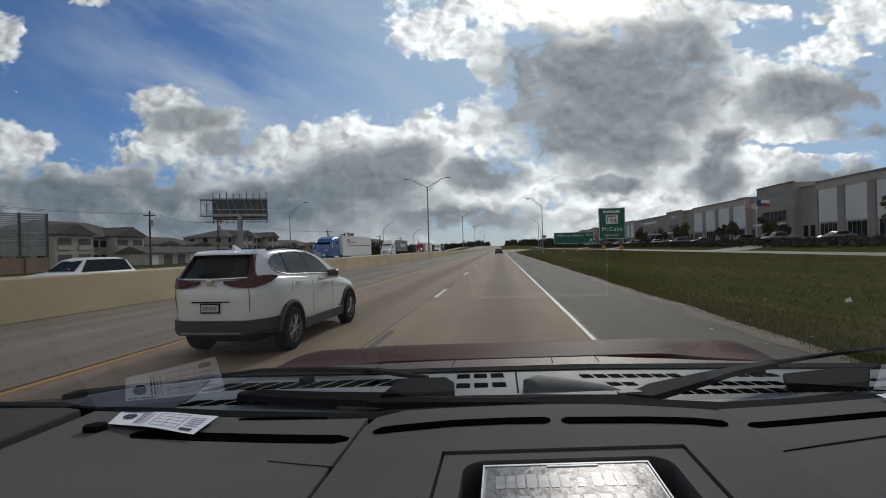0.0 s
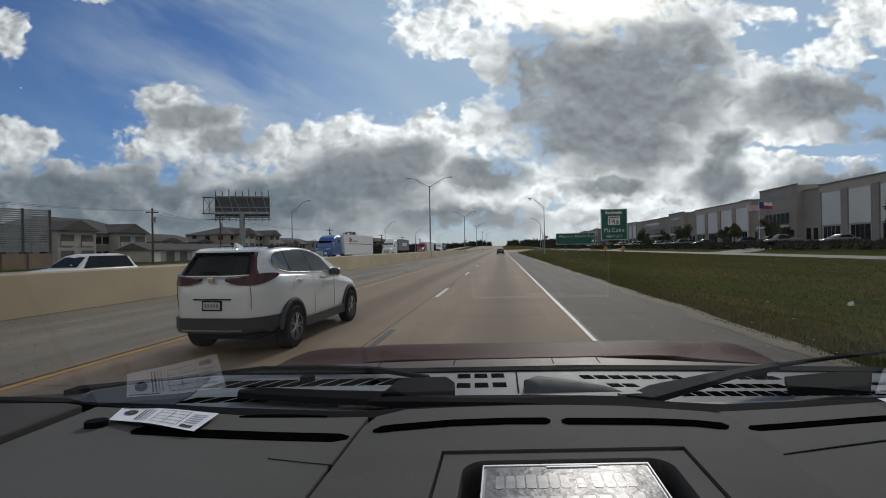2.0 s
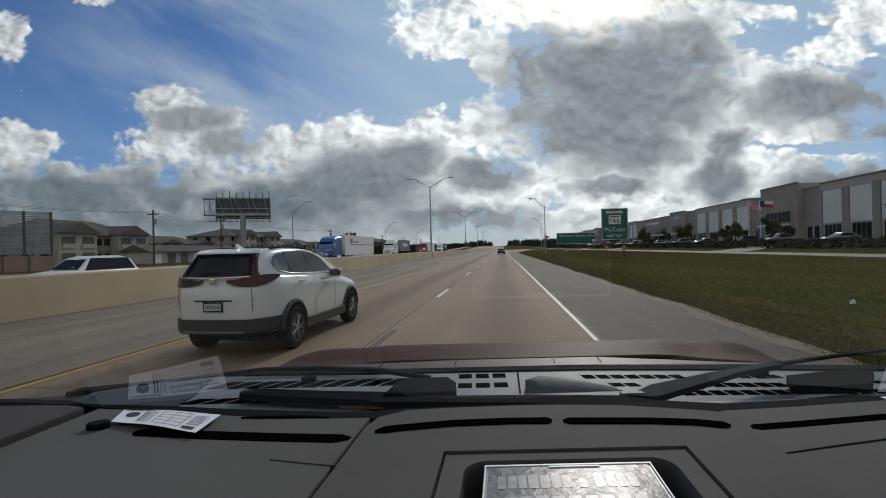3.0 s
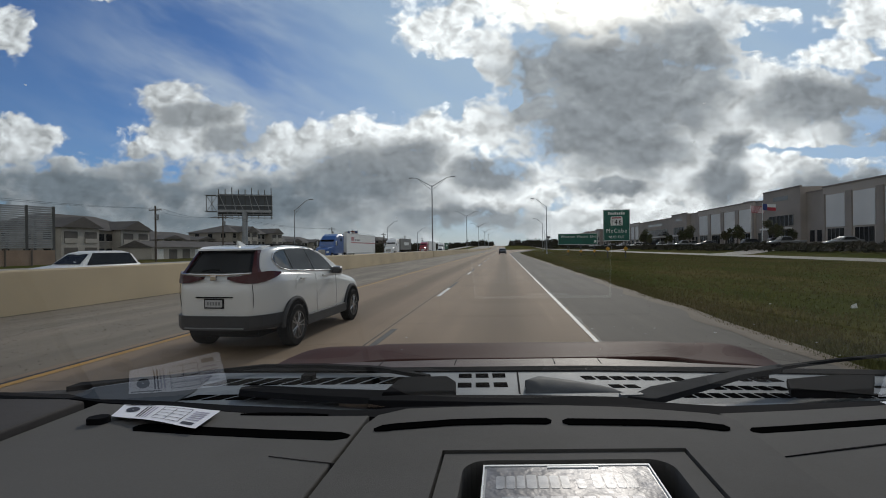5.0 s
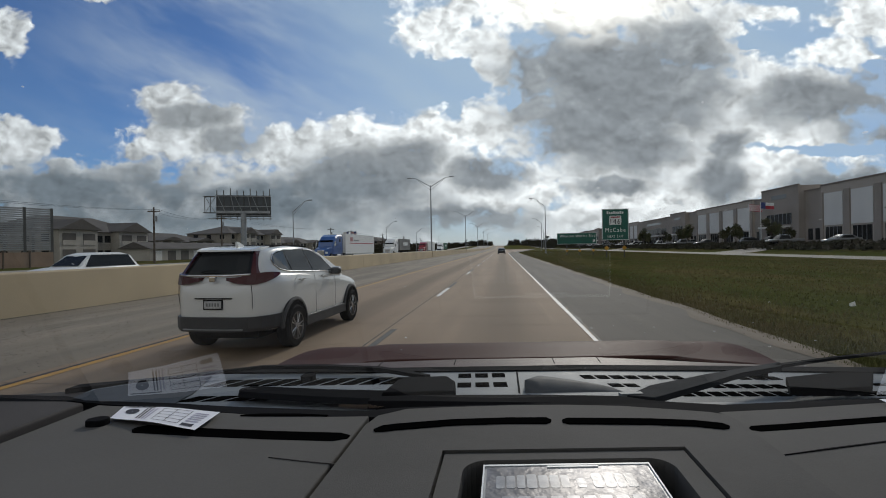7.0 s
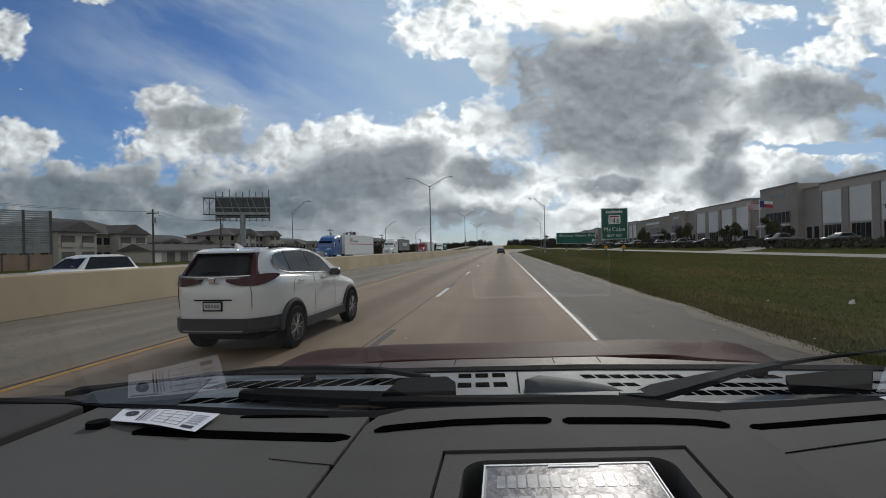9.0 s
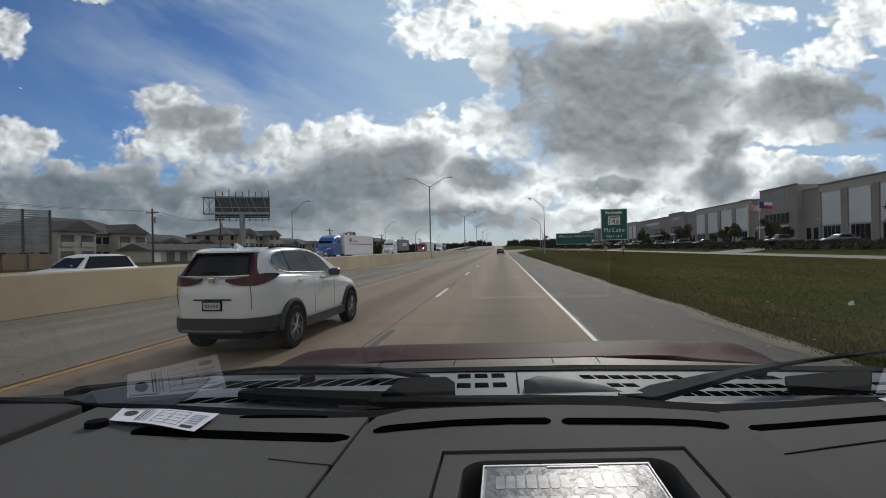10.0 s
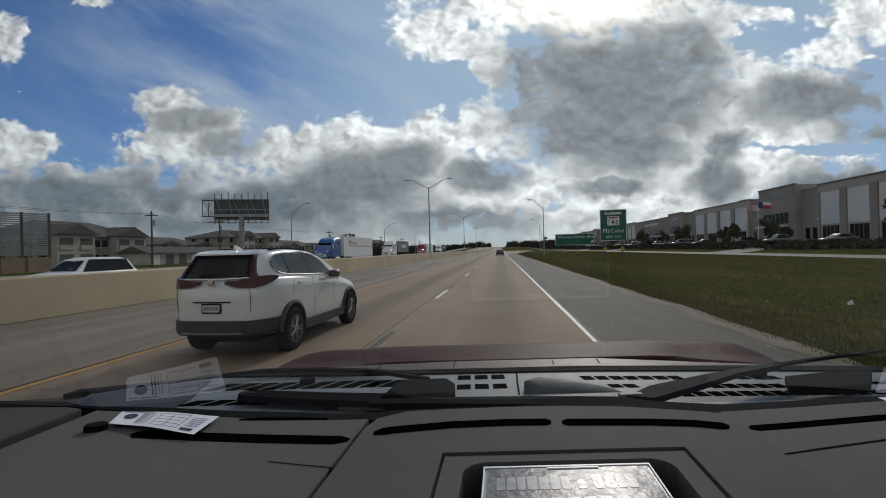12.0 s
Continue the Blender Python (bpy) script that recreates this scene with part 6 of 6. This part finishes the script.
M_WALL_MID = material("mid_brown_wall", (0.33, 0.288, 0.255), 0.85, spread=0.06, grain=4, stain=0.12)
ENTRY, PANELS, LOW = ("entry", 13.0, 11.9, 1.2), ("panels", 26.0, 11.6, 0.4), ("low", 5.5, 10.8, 0.0)
build_warehouse(46.0, [("entry", 15.0, 11.7, 1.2), ("low", 6.0, 10.6, 0), ("panels", 26.2, 10.8, .4), ("low", 5.1, 10.4, 0), ("entry", 12.9, 11.8, 1.2), ("low", 5.3, 10.3, 0),
                       ("panels", 31.2, 10.5, .4), ("low", 6.7, 10.3, 0), ("entry", 13.0, 10.7, 1.2), ("entry", 40.8, 10.1, .3), ("panels", 26.0, 10.5, .4), ("low", 5.0, 10.2, 0),
                       ("entry", 15.0, 10.9, 1.2), ("panels", 26.0, 10.5, .4), ("low", 5.0, 10.2, 0), ("entry", 13.0, 10.9, 1.2), ("panels", 26.0, 10.5, .4), ("entry", 15.0, 10.8, 1.0), ("panels", 29.0, 10.5, .4)])
build_warehouse(-330.0, [ENTRY, PANELS, LOW, ENTRY, LOW, PANELS, LOW, ENTRY, PANELS, ENTRY, LOW, PANELS, ENTRY])


def build_flats(at, label, wide=30.0, deep=16.0, floors=3, wall=None, storey=3.05, rise=3.2, inset=6.0, gable=2.5):
    """A three-storey block of flats with a hipped roof, balconies and a projecting gable."""
    b = thing("apartment_building", label, "apartment building", "blocks of flats", at=at)
    h = storey * floors
    wall = wall or M_STUCCO
    part("wall", box(-wide / 2, wide / 2, -deep / 2, deep / 2, 0, h), wall, b)
    bm = bmesh.new()
    e = .7
    loft([[(-wide / 2 - e, -deep / 2 - e, h), (wide / 2 + e, -deep / 2 - e, h), (wide / 2 + e, deep / 2 + e, h), (-wide / 2 - e, deep / 2 + e, h)],
          [(-wide / 2 + inset, -.3, h + rise), (wide / 2 - inset, -.3, h + rise), (wide / 2 - inset, .3, h + rise), (-wide / 2 + inset, .3, h + rise)]], bm)
    part("roof", bm, M_ROOF, b, "dark hipped shingle roof")
    for side, x in ((1, wide / 2), (-1, -wide / 2)):     # end bays towards the road
        for f in range(floors):
            z = storey * f
            for y in (-deep * .3, 0, deep * .3):
                win = part("window", box(min(x, x + side * .05), max(x, x + side * .05), y - .8, y + .8, z + .9, z + 2.4), M_DARKGLASS, b)
                part("window_frame", box(min(x, x + side * .1), max(x, x + side * .1), y - .95, y + .95, z + .75, z + .9), M_STUCCO_PALE, win)
    for k in (-1, 1):           # projecting wings with balconies
        cx = k * wide * .27
        part("wing", box(cx - 4.2, cx + 4.2, -deep / 2 - 2.2, -deep / 2, 0, h + .2), M_BRICK if wall is M_BRICK else M_STUCCO_PALE, b)
        bm = bmesh.new()
        loft([[(cx - 4.8, -deep / 2 - 2.9, h + .2), (cx + 4.8, -deep / 2 - 2.9, h + .2), (cx, -deep / 2 - 2.9, h + .2 + gable)],
              [(cx - 4.8, 0, h + .2), (cx + 4.8, 0, h + .2), (cx, 0, h + .2 + gable)]], bm)
        part("gable", bm, M_ROOF, b)
        for f in range(floors):
            z = storey * f
            for dx in (-2.2, 2.2):
                # flat dark sheet on the wall; the balcony's shade is its colour
                bal = part("balcony_opening", box(cx + dx - 1.4, cx + dx + 1.4, -deep / 2 - 2.26, -deep / 2 - 2.19, z + .3, z + 2.6), M_RECESS, b)
                part("rail", box(cx + dx - 1.4, cx + dx + 1.4, -deep / 2 - 2.34, -deep / 2 - 2.27, z + .3, z + 1.25), M_STUCCO_PALE, bal)
    for f in range(floors):
        z = storey * f
        for x in (-wide * .46, -wide * .08, 0, wide * .08, wide * .46):
            win = part("window", box(x - .75, x + .75, -deep / 2 - .05, -deep / 2 + .02, z + .9, z + 2.4), M_DARKGLASS, b)
            part("window_frame", box(x - .9, x + .9, -deep / 2 - .1, -deep / 2 + .02, z + .75, z + .9), M_STUCCO_PALE, win)
    part("base_course", box(-wide / 2 - .06, wide / 2 + .06, -deep / 2 - .06, deep / 2 + .06, 0, 1.1), M_BRICK, b)
    return b


# dark colour for the shade in balconies and open garages
M_RECESS = material("balcony_shadow_wall", (0.10, 0.09, 0.08), 0.9)
build_flats(pose(-93.5, 86.0, 0, 0, 0, 92), "grey stucco block of flats behind a fence", 26, 15, 2, M_STUCCO, 3.15, 3.5, 7.0, 2.2)
build_flats(pose(-98.5, 157.5, -.4, 0, 0, 90), "pale stucco block of flats beyond the billboard", 34, 16, 3, M_STUCCO, 2.75, 3.0, 9.0, 2.1)
build_flats(pose(-106.0, 128.0, -.4, 0, 0, 90), "grey stucco block of flats behind low garages", 27, 15, 2, M_STUCCO, 2.7, 2.8, 8.0, 1.2)
build_flats(pose(-100.0, 199.0, -.4, 0, 0, 88), "pale stucco block of flats behind a fence", 38, 15, 2, M_STUCCO_PALE, 2.7, 3.0, 8.0, 1.5)
build_flats(pose(-104.0, 300.0, 0, 0, 0, 90), "dark brick block of flats with a dark hipped roof", 44, 16, 3, M_BRICK, 2.8, 3.4, 10.0, 1.6)
build_flats(pose(-104.0, 368.0, 0, 0, 0, 90), "dark brick block of flats behind the flagpoles", 44, 16, 3, M_BRICK, 2.8, 3.4, 10.0, 1.6)
build_flats(pose(-112.0, 38.0, 0, 0, 0, 90), "grey stucco block of flats behind a fence", 30, 15, 2, M_STUCCO, 2.9, 3.0, 8.0, 1.9)
build_flats(pose(-98.0, -60.0, 0, 0, 0, 90), "pale stucco block of flats behind a fence", 32, 16, 3, M_STUCCO_PALE)


def build_garages(at, wide=30.0, deep=7.0):
    """A long low row of garages with a shallow gabled roof and dark door openings."""
    g = thing("garage_row", "long low row of garages with a shingle roof", "garage", at=at)
    part("wall", box(-wide / 2, wide / 2, -deep / 2, deep / 2, 0, 2.5), M_STUCCO_PALE, g)
    bm = bmesh.new()
    loft([[(-wide / 2 - .4, -deep / 2 - .5, 2.5), (-wide / 2 - .4, 0, 4.0), (-wide / 2 - .4, deep / 2 + .5, 2.5)],
          [(wide / 2 + .4, -deep / 2 - .5, 2.5), (wide / 2 + .4, 0, 4.0), (wide / 2 + .4, deep / 2 + .5, 2.5)]], bm)
    part("roof", bm, M_ROOF, g, "grey shingle roof")
    for k in range(8):
        x = -wide / 2 + wide * (k + .5) / 8
        part("garage_door", box(x - 1.2, x + 1.2, -deep / 2 - .06, -deep / 2 + .02, 0, 2.1), M_RECESS if k % 3 else M_PANEL, g)


build_garages(pose(-76.0, 101.0, 0, 0, 0, 90), 33.0)


def build_slatted_board(at):
    """The slatted steel back of a tall hoarding on four posts."""
    b = thing("hoarding", "tall dark slatted steel hoarding on posts behind a fence", "hoarding", at=at)
    for k in range(4):
        x = -4.5 + 3.0 * k
        part("post", box(x - .14, x + .14, -.16, .16, 0, 8.3), M_POST, b)
        if k < 3:
            part("back_stay", box(x + .9, x + 1.15, .3, .55, 0, 6.2), M_POST, b)
    for k in range(21):
        z = 2.3 + .285 * k
        for j in range(3):
            x = -4.5 + 3.0 * j
            part("slat", box(x + .15, x + 2.85, -.10, -.05, z, z + .225), M_SLAT, b)


M_SLAT = material("weathered_steel_slats", (0.30, 0.305, 0.31), 0.6, metal=0.1, spread=0.15, stain=0.6, island=0.12)
build_slatted_board(pose(-66.5, 53.0, 0, 0, 0, 66))


def build_fence(x, y0, y1):
    """A wooden privacy fence: boarded lengths between posts, with a capping rail."""
    f = thing("fence", "brown wooden privacy fence beside the frontage road", "fence", at=pose(x, y0, 0))
    n = int((y1 - y0) / 3.0)
    board = mesh_object("fence_panel", box(-.03, .03, .08, 2.92, .1, 1.95), M_FENCE)
    post = mesh_object("fence_post", box(-.09, .09, -.08, .08, 0, 2.15), M_WOOD)
    for k in range(n):
        for ob in (board, post):
            c = ob if k == 0 else new(ob.name.split(".")[0], ob.data)
            c.parent = f
            c.location = (0, 3.0 * k, 0)


M_FENCE = material("fence_boards", (0.24, 0.165, 0.115), 0.85, spread=0.2, grain=9, stain=0.5, island=0.15)
build_fence(-57.5, -60.0, 52.0)


def build_house(at, wall, wide=16, deep=11):
    h = thing("house", "low house with a dark hipped roof behind a wooden fence", "house", "houses", at=at)
    part("wall", box(-wide / 2, wide / 2, -deep / 2, deep / 2, 0, 3.0), wall, h)
    bm = bmesh.new()
    loft([[(-wide / 2 - .5, -deep / 2 - .5, 3.0), (wide / 2 + .5, -deep / 2 - .5, 3.0), (wide / 2 + .5, deep / 2 + .5, 3.0), (-wide / 2 - .5, deep / 2 + .5, 3.0)],
          [(-wide / 2 + 4.5, -.2, 6.3), (wide / 2 - 4.5, -.2, 6.3), (wide / 2 - 4.5, .2, 6.3), (-wide / 2 + 4.5, .2, 6.3)]], bm)
    part("roof", bm, M_ROOF, h)
    for x in (-wide * .3, 0, wide * .3):
        part("window", box(x - .7, x + .7, -deep / 2 - .05, -deep / 2 + .02, 1.0, 2.4), M_DARKGLASS, h)
    part("door", box(wide * .14 - .5, wide * .14 + .5, -deep / 2 - .06, -deep / 2 + .02, 0, 2.1), M_WOOD, h)


for k in range(7):
    build_house(pose(-86 - 6 * (k % 2), -170 - 24 * k, 0, 0, 0, 90), (M_STUCCO, M_BRICK, M_STUCCO_PALE)[k % 3])

# ---------------------------------------------------------------- trees, hedges, scrub


def leaves(bm, centre, size, count, rnd, leaf=0.35):
    """Leaf clumps: small bent blades scattered through a lumpy crown."""
    lumps = [(Vector((rnd.uniform(-.6, .6) * size[0], rnd.uniform(-.6, .6) * size[1], rnd.uniform(-.5, .6) * size[2])), rnd.uniform(.35, .6)) for _ in range(9)]
    for _ in range(count):
        c, r = rnd.choice(lumps)
        d = Vector((rnd.gauss(0, 1), rnd.gauss(0, 1), rnd.gauss(0, 1))).normalized() * r * rnd.random() ** .4
        p = Vector(centre) + c + Vector((d.x * size[0], d.y * size[1], d.z * size[2]))
        a = Vector((rnd.gauss(0, 1), rnd.gauss(0, 1), rnd.gauss(0, 1))).normalized() * leaf * rnd.uniform(.6, 1.3)
        b = a.orthogonal().normalized() * leaf * rnd.uniform(.4, .9)
        v = [bm.verts.new(p + q) for q in (a, b, -a * .8, -b)]
        bm.faces.new(v)


def build_tree(at, high, spread, seed, label="small dark green tree by the car park", count=700, group="trees"):
    rnd = random.Random(seed)
    t = thing("tree", label, "tree", group, at=at)
    bm = tube([(0, 0, 0), (.05, .02, high * .25), (-.04, .05, high * .55)], [high * .03, high * .024, high * .012], sides=7)
    for k in range(6):
        a = k * 1.05 + rnd.random()
        z = high * (.25 + .06 * k)
        tube([(0, 0, z), (math.cos(a) * spread * .35, math.sin(a) * spread * .35, z + high * .14), (math.cos(a) * spread * .7, math.sin(a) * spread * .7, z + high * .22)], [high * .012, high * .008, high * .004], bm, 5)
    part("trunk", bm, M_BARK, t, "brown trunk with limbs")
    bm = bmesh.new()
    leaves(bm, (0, 0, high * .66), (spread, spread, high * .36), count, rnd, .055 * high)
    part("crown", bm, M_LEAF, t, "loose dark green crown")
    return t


TREES = [build_tree(pose(52, 95 + 40 * k, 1.24), 5.0 + .6 * k, 1.7, 10 + k) for k in range(3)]
rnd = random.Random(3)
y = -320.0
while y < 230:
    for _ in range(1):
        t = TREES[rnd.randrange(3)]
        yy = y + rnd.uniform(-4, 4)
        m = pose(rnd.uniform(50, 57), yy, 1.24, 0, 0, rnd.uniform(0, 360)) @ Matrix.Scale(rnd.uniform(.55, 1.0), 4)
        c = copy_thing(t, m)
        c.scale = m.to_scale()
    y += 17


def scrub_band(name, x0, x1, y0, y1, high, step, seed, label):
    """A far belt of trees and scrub: trunks are hidden, leaf clumps make an uneven top."""
    rnd = random.Random(seed)
    verts, faces = [], []
    y = y0
    while y < y1:
        x = rnd.uniform(x0, x1)
        h = high * rnd.uniform(.55, 1.1) * (1.25 if rnd.random() < .12 else 1)
        g = land_z(x, y) - .1
        n = 100
        for _ in range(n):
            u = rnd.random()
            p = Vector((x + rnd.gauss(0, 1.7) * (1.15 - .8 * u), y + rnd.gauss(0, 2.4) * (1.15 - .8 * u), g + h * u))
            s = rnd.uniform(.22, .55) * (1.2 - .55 * u) * (1 + max(0, y - 250) / 300)
            a = Vector((rnd.gauss(0, 1), rnd.gauss(0, 1), rnd.gauss(0, 1))).normalized() * s
            b = a.orthogonal().normalized() * s * rnd.uniform(.4, .9)
            i = len(verts)
            verts += [p + a, p + b, p - a * .8, p - b]
            faces.append((i, i + 1, i + 2, i + 3))
        y += step * rnd.uniform(.6, 1.4)
    me = bpy.data.meshes.new(name)
    me.from_pydata(verts, [], faces)
    me.materials.append(M_SCRUB)
    tagged(new(name, me), label, "woods", kind="stuff")


scrub_band("woods", -75, -60, 172, 620, 4.6, 0.6, 5, "belt of dark scrubby trees beyond the oncoming lanes")
scrub_band("woods", -160, -110, 265, 900, 8.0, 2.0, 6, "far dark belt of trees")
scrub_band("woods", 30, 260, 330, 700, 8.0, 0.6, 7, "far dark trees beyond the exit")
scrub_band("woods", 12, 500, 720, 1000, 10.0, 0.45, 8, "far dark trees beyond the exit")
scrub_band("woods", -300, -20, 720, 1000, 10.0, 0.45, 9, "far dark trees beyond the bridge")
scrub_band("hedge", 46.5, 48.5, -300, 330, 1.1, 1.0, 11, "low dark clipped hedge along the car park")

# parked cars
KINDS = [("suv", "white", M_TRAILER), ("sedan", "silver grey", M_GREYCAR), ("pickup", "white", M_TRAILER), ("sedan", "dark", M_DARKCAR), ("suv", "dark", M_DARKCAR), ("pickup", "grey", M_GREYCAR)]
rnd = random.Random(12)
made = {}
for k in range(34):
    kind, word, paint = KINDS[rnd.randrange(6)]
    y = -60 + 11.0 * k + rnd.uniform(-2, 2)
    at = pose(51.0, y, 1.24, 0, 0, 90 + rnd.choice((0, 180)))
    key = (kind, word)
    if key not in made:
        made[key] = build_car("parked_" + kind, word + " " + kind + " parked before the warehouse", paint, at, kind=kind)
    else:
        copy_thing(made[key], at)
strip("pavement_4", 48.6, 58.0, -330, 370, M_FAR_ROAD, 1.26, 0.0, "pale concrete car park before the warehouses", "car park")


def build_drive(y):
    bm = bmesh.new()
    loft([[(40.0 + 9 * t, y - 4 - 2 * (1 - t), land_z(40 + 9 * t, y) - .02), (40.0 + 9 * t, y + 4 + 2 * (1 - t), land_z(40 + 9 * t, y) - .02)] for t in (0, .2, .4, .6, .8, 1)], bm, cap=False, closed=False)
    single("driveway", bm, M_FAR_ROAD, "pale concrete driveway into the car park", "driveway", "driveways", "structure")


for y in (-210, -120, -30, 88, 175, 240):
    build_drive(y)


def build_water_tower(at):
    t = thing("water_tower", "far pale water tower on a slim stem", "water tower", at=at)
    part("stem", tube([(0, 0, 0), (0, 0, 12)], [.8, .6], sides=10), M_STEEL, t)
    part("tank", disc_ring((0, 0, 11), "z", [(0, .6), (.8, 2.0), (1.8, 2.7), (2.9, 2.1), (3.5, .3)], sides=16), M_STEEL, t)


build_water_tower(pose(49.5, 510, 0))


def grass_tufts(name, count, seed, label):
    """Blades standing in the mown verge, thicker along the edge of the shoulder."""
    rnd = random.Random(seed)
    verts, faces = [], []
    for _ in range(count):
        y = 4 + 170 * rnd.random() ** 2.2
        edge = verge_x(y)
        x = edge + (rnd.expovariate(1.2) - 0.12 if rnd.random() < .3 else rnd.random() ** .8 * 27)
        h = rnd.uniform(.008, .035) * (1.4 if x - edge < .6 else 1)
        for k in range(3):
            a = rnd.uniform(0, 6.3)
            bx, by = x + rnd.gauss(0, .06), y + rnd.gauss(0, .06)
            w = rnd.uniform(.008, .018) * (1 + y / 60)
            dx, dy = math.cos(a), math.sin(a)
            lean = rnd.uniform(.2, 1.2) * h
            i = len(verts)
            verts += [(bx - dy * w, by + dx * w, -.06), (bx + dy * w, by - dx * w, -.06), (bx + dx * lean, by + dy * lean, -.06 + h + .05)]
            faces.append((i, i + 1, i + 2))
    me = bpy.data.meshes.new(name)
    me.from_pydata(verts, [], faces)
    me.materials.append(M_BLADES)
    tagged(new(name, me), label, "grass", kind="stuff")


M_BLADES = material("grass_blades", (0.112, 0.116, 0.040), 0.95, spread=0.2, grain=3.0, stain=0.25, tint=(0.180, 0.142, 0.068), spec=0.05)
grass_tufts("grass", 60000, 21, "short rough grass blades along the verge")


# ---------------------------------------------------------------- grit and litter


def scatter_grit(name, count, seed, x0, x1, y0, y1, label, mat):
    """Loose chips of stone swept to the edge of the road."""
    rnd = random.Random(seed)
    verts, faces = [], []
    for _ in range(count):
        x, y = x0 + (x1 - x0) * rnd.random() ** 0.8, y0 + (y1 - y0) * rnd.random() ** 1.6
        s = 0.004 + 0.013 * rnd.random() ** 3
        z, a, i = road_z(y), rnd.random() * 6.28, len(verts)
        for k in range(3):
            r = s * rnd.uniform(.7, 1.3)
            verts.append((x + r * math.cos(a + 2.1 * k), y + r * math.sin(a + 2.1 * k), z))
        verts.append((x, y, z + s * rnd.uniform(.5, .9)))
        faces += [(i, i + 1, i + 3), (i + 1, i + 2, i + 3), (i + 2, i, i + 3)]
    me = bpy.data.meshes.new(name)
    me.from_pydata(verts, [], faces)
    me.materials.append(mat)
    tagged(new(name, me), label, "gravel", kind="stuff")


M_GRIT = material("road_grit", (0.16, 0.13, 0.10), 0.9, spread=0.5, grain=30, stain=3, tint=(0.05, 0.042, 0.035), spec=0.1)
scatter_grit("gravel", 16000, 31, LINE_L - 0.5, BARRIER_X + 0.3, 1.5, 45, "loose dark grit on the shoulder along the barrier", M_GRIT)
scatter_grit("gravel", 500, 32, 2.2, 4.9, 3.0, 26, "sparse loose grit on the asphalt shoulder", M_GRIT)
M_LITTER = material("litter_paper", (0.62, 0.62, 0.58), 0.8, stain=20)
bm = bmesh.new()
loft([[(-.11, -.02, .05), (.10, .03, .05), (.11, .05, .06), (-.10, .02, .06)], [(-.10, .00, .11), (.09, .06, .16), (.10, .07, .165), (-.09, .02, .12)]], bm)
single("litter", bm, M_LITTER, "crumpled white scrap of paper lying in the grass", "litter", at=pose(8.55, 12.28, land_z(8.55, 12.28) - 0.03, 0, 0, 10))
